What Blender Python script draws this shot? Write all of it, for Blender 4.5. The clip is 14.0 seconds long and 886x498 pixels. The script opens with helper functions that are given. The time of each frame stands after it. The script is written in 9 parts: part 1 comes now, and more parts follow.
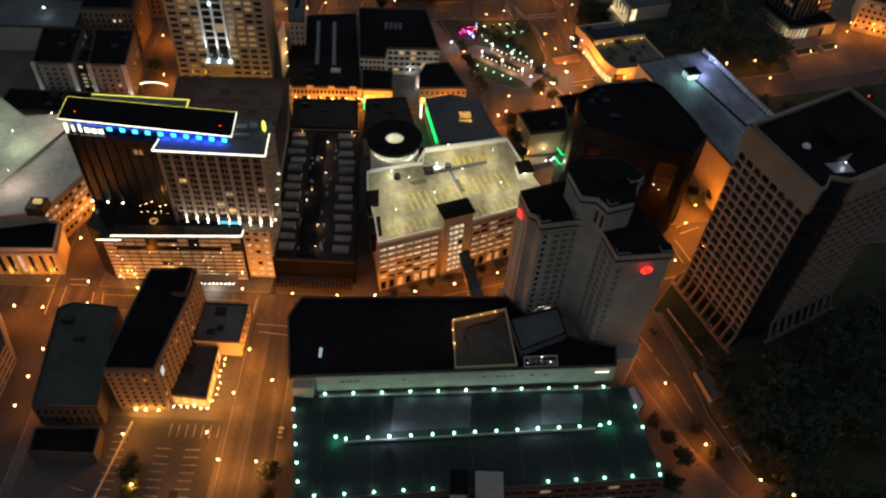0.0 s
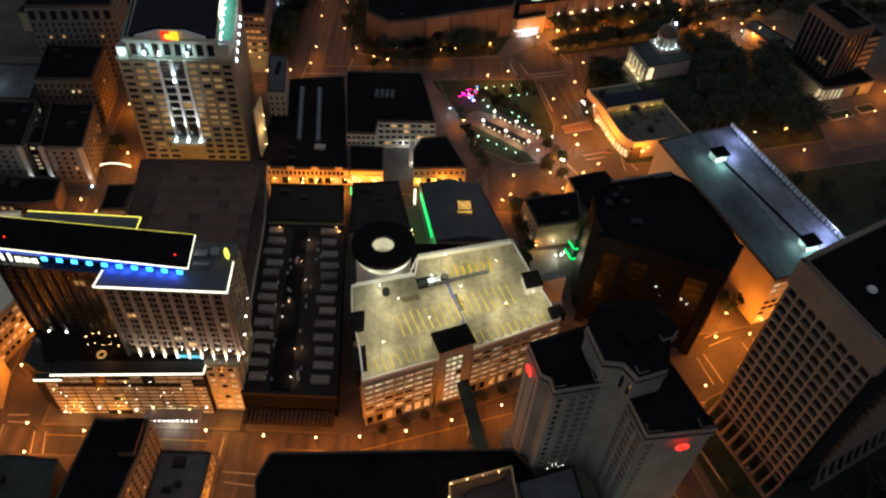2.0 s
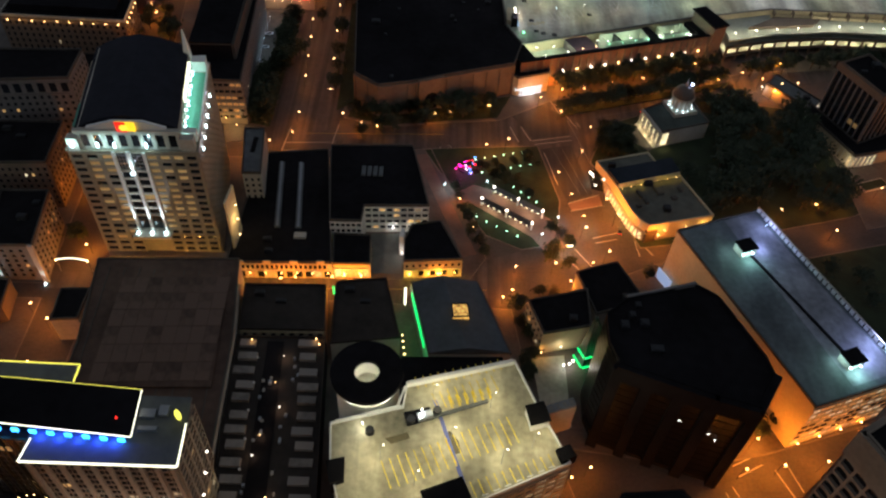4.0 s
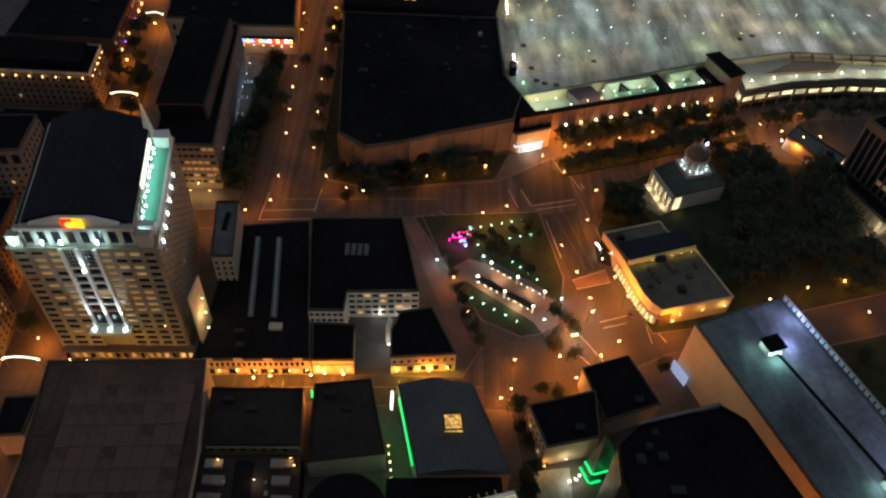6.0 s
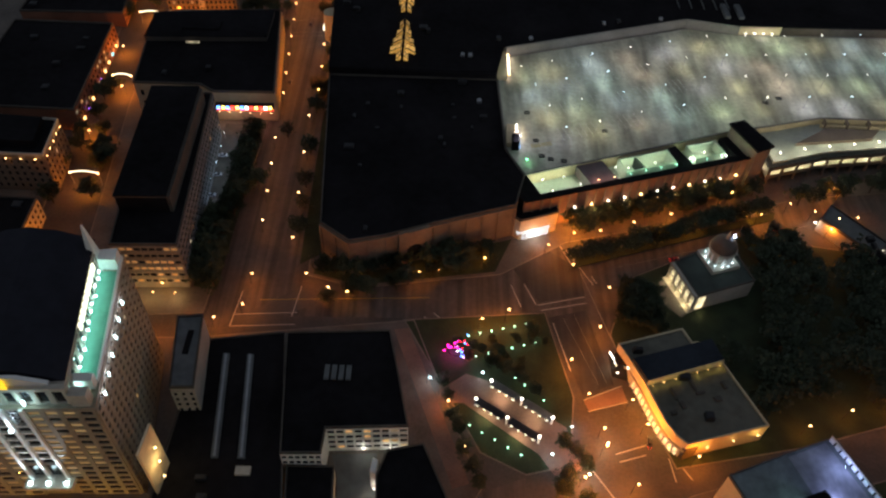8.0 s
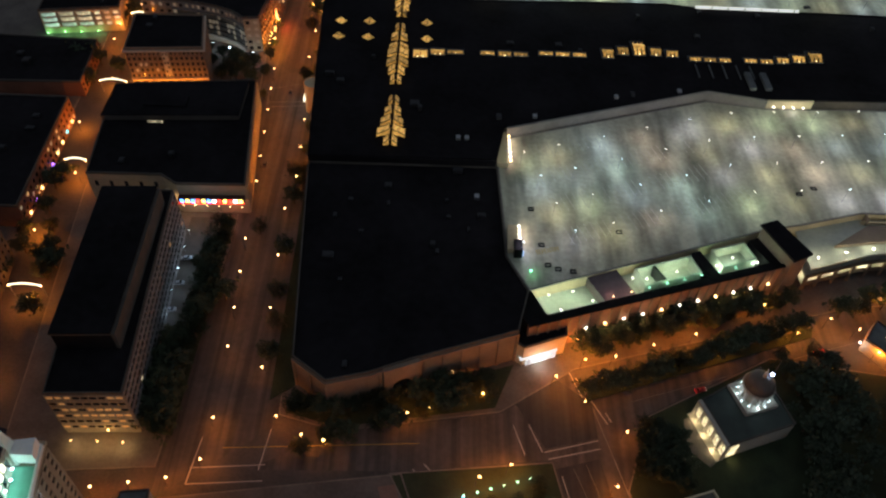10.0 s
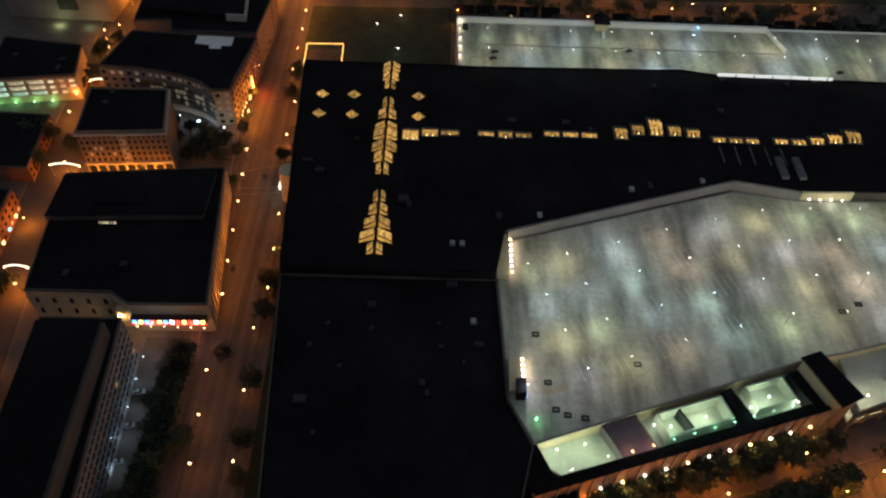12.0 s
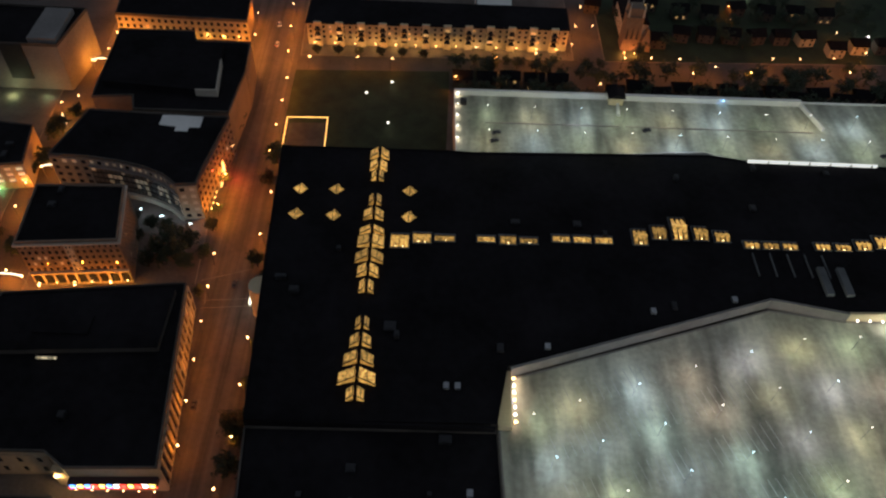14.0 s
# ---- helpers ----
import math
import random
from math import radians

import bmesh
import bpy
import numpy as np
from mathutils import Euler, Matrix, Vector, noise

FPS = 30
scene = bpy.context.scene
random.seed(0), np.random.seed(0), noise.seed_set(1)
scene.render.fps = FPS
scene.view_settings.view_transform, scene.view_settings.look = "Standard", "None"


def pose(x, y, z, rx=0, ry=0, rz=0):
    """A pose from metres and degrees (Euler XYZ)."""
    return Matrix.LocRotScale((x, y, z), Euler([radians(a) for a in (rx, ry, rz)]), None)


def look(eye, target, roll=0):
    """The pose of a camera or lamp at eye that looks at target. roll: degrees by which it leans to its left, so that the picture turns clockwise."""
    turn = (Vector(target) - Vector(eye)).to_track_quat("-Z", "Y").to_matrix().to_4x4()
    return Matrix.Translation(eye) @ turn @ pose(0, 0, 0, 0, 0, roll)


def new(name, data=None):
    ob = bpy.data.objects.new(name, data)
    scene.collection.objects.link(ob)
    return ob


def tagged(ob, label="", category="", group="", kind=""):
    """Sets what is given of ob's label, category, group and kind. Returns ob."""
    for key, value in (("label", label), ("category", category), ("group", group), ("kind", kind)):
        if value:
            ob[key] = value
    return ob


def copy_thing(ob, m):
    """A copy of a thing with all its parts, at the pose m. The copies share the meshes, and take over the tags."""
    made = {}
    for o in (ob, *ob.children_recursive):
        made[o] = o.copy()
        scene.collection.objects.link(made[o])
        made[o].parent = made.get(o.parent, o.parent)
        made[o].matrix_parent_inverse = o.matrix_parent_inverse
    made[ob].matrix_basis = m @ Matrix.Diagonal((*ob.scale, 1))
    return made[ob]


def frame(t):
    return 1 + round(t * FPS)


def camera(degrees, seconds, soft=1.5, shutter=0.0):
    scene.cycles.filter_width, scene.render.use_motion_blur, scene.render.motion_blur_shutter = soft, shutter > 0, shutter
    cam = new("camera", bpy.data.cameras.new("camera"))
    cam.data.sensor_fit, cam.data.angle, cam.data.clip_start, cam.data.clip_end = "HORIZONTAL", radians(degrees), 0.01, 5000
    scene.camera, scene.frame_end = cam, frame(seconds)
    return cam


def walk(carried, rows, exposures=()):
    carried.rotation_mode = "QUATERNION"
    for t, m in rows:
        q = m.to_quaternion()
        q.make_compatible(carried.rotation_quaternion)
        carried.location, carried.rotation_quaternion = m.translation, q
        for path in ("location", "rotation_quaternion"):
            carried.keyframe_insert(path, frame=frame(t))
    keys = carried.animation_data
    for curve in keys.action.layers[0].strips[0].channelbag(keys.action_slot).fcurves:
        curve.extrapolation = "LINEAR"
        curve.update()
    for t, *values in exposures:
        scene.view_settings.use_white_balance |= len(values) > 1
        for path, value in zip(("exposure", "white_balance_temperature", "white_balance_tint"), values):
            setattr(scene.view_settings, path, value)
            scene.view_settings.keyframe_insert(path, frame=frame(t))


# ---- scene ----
cam = camera(60.0, 14.0, soft=2.3)
PATH = [
    (0, (0.278, 7.694, 249.865), (0.331, 9.043, 248.39), 4.5),
    (0.5, (1.005, 20.42, 249.806), (1.055, 21.768, 248.328), 4.3),
    (1, (1.302, 36.721, 249.738), (1.351, 38.066, 248.259), 4.3),
    (1.5, (1.39, 54.305, 249.868), (1.439, 55.651, 248.389), 4.2),
    (2, (1.28, 71.494, 250.234), (1.329, 72.839, 248.755), 4.3),
    (2.5, (2.154, 88.164, 250.643), (2.199, 89.51, 249.165), 4.0),
    (3, (2.713, 102.477, 250.962), (2.756, 103.825, 249.485), 3.9),
    (5.5, (5.428, 162.773, 251.773), (5.474, 164.117, 250.293), 3.7),
    (6, (6.196, 175.965, 251.893), (6.24, 177.308, 250.412), 3.6),
    (6.5, (6.514, 190.566, 252.066), (6.559, 191.908, 250.584), 3.6),
    (7, (6.772, 204.92, 252.304), (6.817, 206.261, 250.82), 3.6),
    (7.5, (7.758, 219.895, 252.432), (7.8, 221.235, 250.948), 3.4),
    (8, (8.923, 235.449, 252.568), (8.96, 236.79, 251.085), 3.2),
    (10.5, (10.646, 319.786, 254.7), (10.688, 321.12, 253.211), 3.4),
    (11, (11.203, 336.515, 255.178), (11.245, 337.847, 253.687), 3.4),
    (11.5, (11.877, 353.297, 255.044), (11.92, 354.629, 253.552), 3.4),
    (12, (12.337, 370.888, 255.791), (12.381, 372.214, 254.295), 3.5),
    (12.5, (12.737, 388.024, 256.124), (12.782, 389.348, 254.626), 3.5),
    (13, (14.479, 404.866, 256.655), (14.517, 406.188, 255.154), 3.3),
    (13.5, (14.77, 421.673, 256.829), (14.808, 422.993, 255.326), 3.4),
    (14, (14.988, 438.883, 256.544), (15.026, 440.203, 255.042), 3.4),
]
walk(cam, [(t, look(eye, target, roll)) for t, eye, target, roll in PATH], exposures=[(0, 0, 6250, 10), (14, 0, 6250, 10)])

# ---- world: a dim, hazy city night ----
world = bpy.data.worlds.new("night_sky")
scene.world = world
world.use_nodes = True
bg = world.node_tree.nodes["Background"]
bg.inputs["Color"].default_value = (0.76, 0.85, 1.0, 1)
bg.inputs["Strength"].default_value = 0.18

ORANGE = (1.0, 0.268, 0.016)
AMBER = (1.0, 0.43, 0.06)
WHITE = (1.0, 0.95, 0.82)
COOL = (0.72, 0.92, 1.0)
GREENISH = (0.80, 1.0, 0.70)
STREET_W = 3800.0


# ---- mesh helpers ----
class Shape:
    """Collects vertices and faces in world places."""

    def __init__(self):
        self.v, self.f = [], []

    def box(self, x0, y0, z0, x1, y1, z1):
        return self.prism([(x0, y0), (x1, y0), (x1, y1), (x0, y1)], z0, z1)

    def obox(self, cx, cy, ang, w, d, z0, z1):
        c, s = math.cos(ang), math.sin(ang)
        pts = [(cx + c * u - s * v, cy + s * u + c * v) for u, v in ((-w / 2, -d / 2), (w / 2, -d / 2), (w / 2, d / 2), (-w / 2, d / 2))]
        return self.prism(pts, z0, z1)

    def prism(self, poly, z0, z1, top=None):
        top = top or poly
        n, b = len(poly), len(self.v)
        self.v += [(x, y, z0) for x, y in poly] + [(x, y, z1) for x, y in top]
        self.f += [tuple(b + i for i in reversed(range(n))), tuple(b + n + i for i in range(n))]
        self.f += [(b + i, b + (i + 1) % n, b + n + (i + 1) % n, b + n + i) for i in range(n)]
        return self

    def ring(self, poly, inner, z0, z1):
        n, b = len(poly), len(self.v)
        for p, z in ((poly, z0), (poly, z1), (inner, z1), (inner, z0)):
            self.v += [(x, y, z) for x, y in p]
        for i in range(n):
            j = (i + 1) % n
            for k in range(4):
                m = (k + 1) % 4
                self.f.append((b + k * n + i, b + k * n + j, b + m * n + j, b + m * n + i))
        return self

    def cyl(self, x, y, z0, z1, r0, r1=None, n=12):
        r1 = r0 if r1 is None else r1
        a = [2 * math.pi * i / n for i in range(n)]
        return self.prism([(x + r0 * math.cos(t), y + r0 * math.sin(t)) for t in a], z0, z1,
                          [(x + r1 * math.cos(t), y + r1 * math.sin(t)) for t in a])

    def ball(self, x, y, z, r, n=8, m=5, squash=1.0, lo=-90, hi=90):
        rings = [radians(lo + (hi - lo) * k / m) for k in range(m + 1)]
        b = len(self.v)
        for p in rings:
            for i in range(n):
                t = 2 * math.pi * i / n
                self.v.append((x + r * math.cos(p) * math.cos(t), y + r * math.cos(p) * math.sin(t), z + r * squash * math.sin(p)))
        for k in range(m):
            for i in range(n):
                j = (i + 1) % n
                self.f.append((b + k * n + i, b + k * n + j, b + (k + 1) * n + j, b + (k + 1) * n + i))
        return self

    def quad(self, *pts):
        b = len(self.v)
        self.v += list(pts)
        self.f.append(tuple(range(b, b + len(pts))))
        return self

    def tube(self, p, q, r, r1=None, n=6):
        p, q = Vector(p), Vector(q)
        d = (q - p).normalized()
        u = d.orthogonal().normalized()
        w = d.cross(u)
        b, r1 = len(self.v), r if r1 is None else r1
        for o, rr in ((p, r), (q, r1)):
            for i in range(n):
                t = 2 * math.pi * i / n
                self.v.append(tuple(o + u * (rr * math.cos(t)) + w * (rr * math.sin(t))))
        self.f += [(b + i, b + (i + 1) % n, b + n + (i + 1) % n, b + n + i) for i in range(n)]
        self.f += [tuple(b + i for i in reversed(range(n))), tuple(b + n + i for i in range(n))]
        return self


def offset(poly, d):
    """The polygon moved inwards by d (it runs anticlockwise), with mitred corners."""
    out, n = [], len(poly)
    for i in range(n):
        p, c, q = Vector(poly[i - 1]), Vector(poly[i]), Vector(poly[(i + 1) % n])
        e, g = (c - p).normalized(), (q - c).normalized()
        n1, n2 = Vector((-e.y, e.x)), Vector((-g.y, g.x))
        k = max(1 + n1.dot(n2), 0.3)
        out.append(tuple(c + (n1 + n2) * (d / k)))
    return out


def ccw(poly):
    area = sum(poly[i - 1][0] * poly[i][1] - poly[i][0] * poly[i - 1][1] for i in range(len(poly)))
    return list(poly) if area > 0 else list(reversed(poly))


BASE = {}


def thing(name, x, y, z=0.0, label="", category="", group="", kind=""):
    """An Empty at the base of a thing."""
    ob = tagged(new(name), label, category, group, kind)
    ob.location = (x, y, z)
    ob.empty_display_size = 0.5
    BASE[ob.name] = Vector((x, y, z))
    return ob


def mesh_of(name, shape, material, at=Vector((0, 0, 0))):
    me = bpy.data.meshes.new(name)
    me.from_pydata([(x - at.x, y - at.y, z - at.z) for x, y, z in shape.v], [], shape.f)
    me.materials.append(material)
    me.update()
    return me


def part(name, shape, material, parent, label=""):
    """One mesh under a thing or under a part of it."""
    at = BASE[parent.name]
    ob = tagged(new(name, mesh_of(name, shape, material, at)), label)
    ob.parent = parent
    BASE[ob.name] = at
    return ob


def solid(name, shape, material, label="", category="", group="", kind=""):
    """A top-level thing that is one mesh."""
    xs, ys, zs = zip(*shape.v)
    at = Vector(((min(xs) + max(xs)) / 2, (min(ys) + max(ys)) / 2, min(zs)))
    ob = tagged(new(name, mesh_of(name, shape, material, at)), label, category, group, kind)
    ob.location = at
    BASE[ob.name] = at
    return ob


def shine(name, parent, place, watts, colour, radius=0.3, spot=0, target=None):
    """A lamp's light, under the thing that gives it off."""
    data = bpy.data.lights.new(name, "SPOT" if spot else "POINT")
    data.energy, data.color, data.shadow_soft_size = watts, colour, radius
    if spot:
        data.spot_size, data.spot_blend = radians(spot), 0.6
    ob = new(name, data)
    at = Vector(place) - BASE[parent.name]
    ob.parent = parent
    ob.matrix_basis = look(at, Vector(target) - BASE[parent.name]) if spot else Matrix.Translation(at)
    return ob


# ---- materials ----
def surface(name, colour, rough=0.8, metal=0.0, grain=0.6, stain=0.06, vary=0.25, bump=0.15, piece=0.0, spec=0.5):
    """A procedural surface: fine grain, broad stains, relief and, for pieces, a shade of their own."""
    m = bpy.data.materials.new(name)
    m.use_nodes = True
    t = m.node_tree
    b = t.nodes["Principled BSDF"]
    co = t.nodes.new("ShaderNodeTexCoord")
    n1, n2 = t.nodes.new("ShaderNodeTexNoise"), t.nodes.new("ShaderNodeTexNoise")
    n1.inputs["Scale"].default_value, n2.inputs["Scale"].default_value = grain, stain
    n1.inputs["Detail"].default_value, n2.inputs["Detail"].default_value = 6, 4
    for n in (n1, n2):
        t.links.new(co.outputs["Object"], n.inputs["Vector"])
    mix = t.nodes.new("ShaderNodeMath")
    mix.operation = "MULTIPLY_ADD"
    t.links.new(n1.outputs["Fac"], mix.inputs[0])
    mix.inputs[1].default_value = 0.5
    t.links.new(n2.outputs["Fac"], mix.inputs[2])
    fac = mix.outputs[0]
    if piece:
        info = t.nodes.new("ShaderNodeObjectInfo")
        add = t.nodes.new("ShaderNodeMath")
        add.operation = "MULTIPLY_ADD"
        t.links.new(info.outputs["Random"], add.inputs[0])
        add.inputs[1].default_value = piece
        t.links.new(fac, add.inputs[2])
        fac = add.outputs[0]
    ramp = t.nodes.new("ShaderNodeValToRGB")
    lo = [c * (1 - vary) for c in colour]
    hi = [min(1, c * (1 + vary)) for c in colour]
    ramp.color_ramp.elements[0].position, ramp.color_ramp.elements[1].position = 0.45, 1.05
    ramp.color_ramp.elements[0].color, ramp.color_ramp.elements[1].color = (*lo, 1), (*hi, 1)
    t.links.new(fac, ramp.inputs["Fac"])
    t.links.new(ramp.outputs["Color"], b.inputs["Base Color"])
    b.inputs["Roughness"].default_value, b.inputs["Metallic"].default_value = rough, metal
    b.inputs["Specular IOR Level"].default_value = spec
    if bump:
        bp = t.nodes.new("ShaderNodeBump")
        bp.inputs["Strength"].default_value, bp.inputs["Distance"].default_value = bump, 0.2
        t.links.new(n1.outputs["Fac"], bp.inputs["Height"])
        t.links.new(bp.outputs["Normal"], b.inputs["Normal"])
    return m


def glow(name, colour, strength, vary=0.0, grain=0.0, lo=0.15, hi=1.6):
    """What gives off light itself; vary: how much pieces differ; grain: an uneven interior behind glass."""
    m = bpy.data.materials.new(name)
    m.use_nodes = True
    t = m.node_tree
    b = t.nodes["Principled BSDF"]
    b.inputs["Base Color"].default_value = (*[0.5 * c for c in colour], 1)
    b.inputs["Roughness"].default_value = 0.3
    b.inputs["Emission Color"].default_value = (*colour, 1)
    b.inputs["Emission Strength"].default_value = strength
    out = None
    if vary:
        info, mr = t.nodes.new("ShaderNodeObjectInfo"), t.nodes.new("ShaderNodeMapRange")
        mr.inputs["To Min"].default_value, mr.inputs["To Max"].default_value = strength * (1 - vary), strength * (1 + vary)
        t.links.new(info.outputs["Random"], mr.inputs["Value"])
        out = mr.outputs["Result"]
    if grain:
        co, n, mr = t.nodes.new("ShaderNodeTexCoord"), t.nodes.new("ShaderNodeTexNoise"), t.nodes.new("ShaderNodeMapRange")
        n.inputs["Scale"].default_value, n.inputs["Detail"].default_value = grain, 3
        mr.inputs["From Min"].default_value, mr.inputs["From Max"].default_value = 0.35, 0.7
        mr.inputs["To Min"].default_value, mr.inputs["To Max"].default_value = lo, hi
        t.links.new(co.outputs["Object"], n.inputs["Vector"])
        t.links.new(n.outputs["Fac"], mr.inputs["Value"])
        mul = t.nodes.new("ShaderNodeMath")
        mul.operation = "MULTIPLY"
        mul.inputs[1].default_value = strength
        if out:
            t.links.new(out, mul.inputs[1])
        t.links.new(mr.outputs["Result"], mul.inputs[0])
        out = mul.outputs[0]
    if out:
        t.links.new(out, b.inputs["Emission Strength"])
    if strength < 25:
        m.cycles.emission_sampling = "NONE"
    return m


ASPHALT = surface("asphalt", (0.066, 0.057, 0.05), 0.85, grain=0.9, stain=0.05, vary=0.5)
KERBST = surface("kerb_stone", (0.16, 0.135, 0.11), 0.85, grain=0.8, stain=0.1, vary=0.35)
PAVING = surface("paving", (0.105, 0.088, 0.074), 0.85, grain=0.8, stain=0.08, vary=0.4)
PAINT = surface("road_paint", (0.36, 0.34, 0.30), 0.7, grain=1.5, vary=0.35)
WORN = surface("worn_road_paint", (0.17, 0.16, 0.14), 0.8, grain=1.2, stain=0.2, vary=0.6)
BROWN = surface("brown_stone", (0.17, 0.125, 0.09), 0.85, grain=0.7, stain=0.06, vary=0.3)
GREYST = surface("grey_stone", (0.17, 0.16, 0.15), 0.85, grain=0.7, stain=0.06, vary=0.3)
PAINT_G = surface("yellow_bay_paint", (0.75, 0.50, 0.04), 0.7, grain=1.2, stain=0.15, vary=0.5)
PAINT_Y = surface("yellow_road_paint", (0.40, 0.30, 0.05), 0.7, grain=1.5, vary=0.4)
DECK = surface("deck_concrete", (0.36, 0.35, 0.30), 0.8, grain=0.5, stain=0.045, vary=0.45, bump=0.1)
DECK_D = surface("dark_deck", (0.022, 0.026, 0.027), 0.8, grain=0.5, stain=0.05, vary=0.5, spec=0.2)
ROOF = surface("dark_roof", (0.0105, 0.0095, 0.0105), 0.9, grain=0.3, stain=0.04, vary=0.6, bump=0.05, spec=0.06)
ROOF_B = surface("brown_roof", (0.075, 0.065, 0.055), 0.9, grain=0.3, stain=0.05, vary=0.4, spec=0.2)
ROOF_D = surface("dark_brown_roof", (0.034, 0.028, 0.024), 0.9, grain=0.3, stain=0.05, vary=0.5, spec=0.15)
ROOF_G = surface("grey_roof", (0.12, 0.125, 0.125), 0.85, grain=0.3, stain=0.05, vary=0.4, spec=0.2)
ROOF_GR = surface("green_copper_roof", (0.040, 0.050, 0.042), 0.7, grain=0.3, vary=0.4, spec=0.3)
STONE = surface("pale_stone", (0.42, 0.38, 0.31), 0.8, grain=0.7, stain=0.06, vary=0.25)
CONC = surface("concrete", (0.33, 0.30, 0.26), 0.8, grain=0.7, stain=0.06, vary=0.25)
TOWERST = surface("brown_tower_stone", (0.27, 0.225, 0.16), 0.8, grain=0.7, stain=0.06, vary=0.3)
TAN = surface("tan_stone", (0.38, 0.32, 0.22), 0.8, grain=0.7, stain=0.06, vary=0.25)
CREAM = surface("cream_render", (0.55, 0.45, 0.28), 0.8, grain=0.7, stain=0.06, vary=0.2)
BRICK = surface("brick", (0.19, 0.085, 0.05), 0.85, grain=1.2, stain=0.08, vary=0.35)
WHITEP = surface("white_paint", (0.70, 0.69, 0.65), 0.6, grain=0.7, stain=0.06, vary=0.15)
DARKM = surface("dark_metal", (0.02, 0.02, 0.022), 0.6, 0.3, vary=0.4)
STEEL = surface("grey_steel", (0.30, 0.31, 0.32), 0.45, 0.7, vary=0.25)
GLASS = surface("dark_glass", (0.012, 0.014, 0.018), 0.08, grain=0.3, vary=0.5, bump=0.02, piece=0.6)
BLACKGL = surface("black_curtain_glass", (0.016, 0.013, 0.010), 0.25, grain=0.2, vary=0.5, bump=0.02, piece=0.5, spec=0.3)
GRASS = surface("grass", (0.022, 0.034, 0.013), 0.95, grain=2.0, stain=0.12, vary=0.5, bump=0.5)
LEAF = surface("leaf", (0.018, 0.028, 0.011), 0.7, grain=1.5, stain=0.3, vary=0.5, bump=0, piece=0.5)
BARK = surface("bark", (0.07, 0.05, 0.035), 0.95, grain=3.0, vary=0.4)
LIT_W = glow("lit_warm_window", (1.0, 0.58, 0.20), 0.55, 0.7, 1.2)
LIT_P = glow("lit_pale_window", (1.0, 0.82, 0.50), 0.5, 0.7, 1.2)
LIT_G = glow("lit_gallery", (0.95, 0.90, 0.55), 0.55, 0.5, 0.5)
LIT_SKY = glow("lit_skylight", (1.0, 0.54, 0.12), 0.44, 0.5, 0.9, 0.05, 2.2)
HOTELGL = surface("grey_hotel_glass", (0.06, 0.062, 0.06), 0.3, grain=0.4, vary=0.5, bump=0.02, piece=0.5)
MIRRORGL = surface("mirror_glass", (0.006, 0.005, 0.005), 0.28, grain=0.1, vary=0.4, bump=0.01, spec=0.2)
GRIDST = surface("beige_concrete", (0.215, 0.165, 0.12), 0.85, grain=0.7, stain=0.06, vary=0.3)
HOTELST = surface("warm_concrete", (0.30, 0.265, 0.215), 0.85, grain=0.7, stain=0.06, vary=0.3)
SPOT_Y = glow("skylight_lamp", (1.0, 0.75, 0.35), 4.0)
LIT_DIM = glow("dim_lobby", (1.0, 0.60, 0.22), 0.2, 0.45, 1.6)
LIT_LOBBY = glow("lit_lobby", (1.0, 0.74, 0.36), 0.085, 0.7, 0.30, 0.0, 2.4)
LIT_BLIND = glow("lit_blind", (1.0, 0.66, 0.26), 0.18, 0.35, 0.9, 0.5, 1.3)
LIT_FAINT = glow("faint_pale_window", (1.0, 0.86, 0.60), 0.055, 0.8, 1.2, 0.2, 2.0)
HALLROOF = surface("seamed_brown_roof", (0.088, 0.054, 0.040), 0.9, grain=0.35, stain=0.05, vary=0.45, spec=0.2)
BAY = surface("roof_bay", (0.15, 0.128, 0.108), 0.85, grain=0.5, vary=0.75, piece=0.6)
TINT = surface("smoked_glass", (0.006, 0.006, 0.007), 0.25, grain=0.3, vary=0.4, bump=0.02, spec=0.3)
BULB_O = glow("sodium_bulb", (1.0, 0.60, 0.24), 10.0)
BULB_W = glow("white_bulb", (1.0, 0.93, 0.80), 7.0)
BULB_G = glow("greenish_bulb", (0.42, 1.0, 0.68), 5.0)
BULB_C = glow("cool_bulb", (0.70, 0.95, 1.0), 8.0)
NEON_Y = glow("yellow_neon", (1.0, 0.92, 0.12), 1.4)
NEON_W = glow("white_neon", (1.0, 0.97, 0.72), 2.2)
NEON_G = glow("green_neon", (0.02, 1.0, 0.20), 1.6)
NEON_R = glow("red_neon", (1.0, 0.03, 0.02), 2.5)


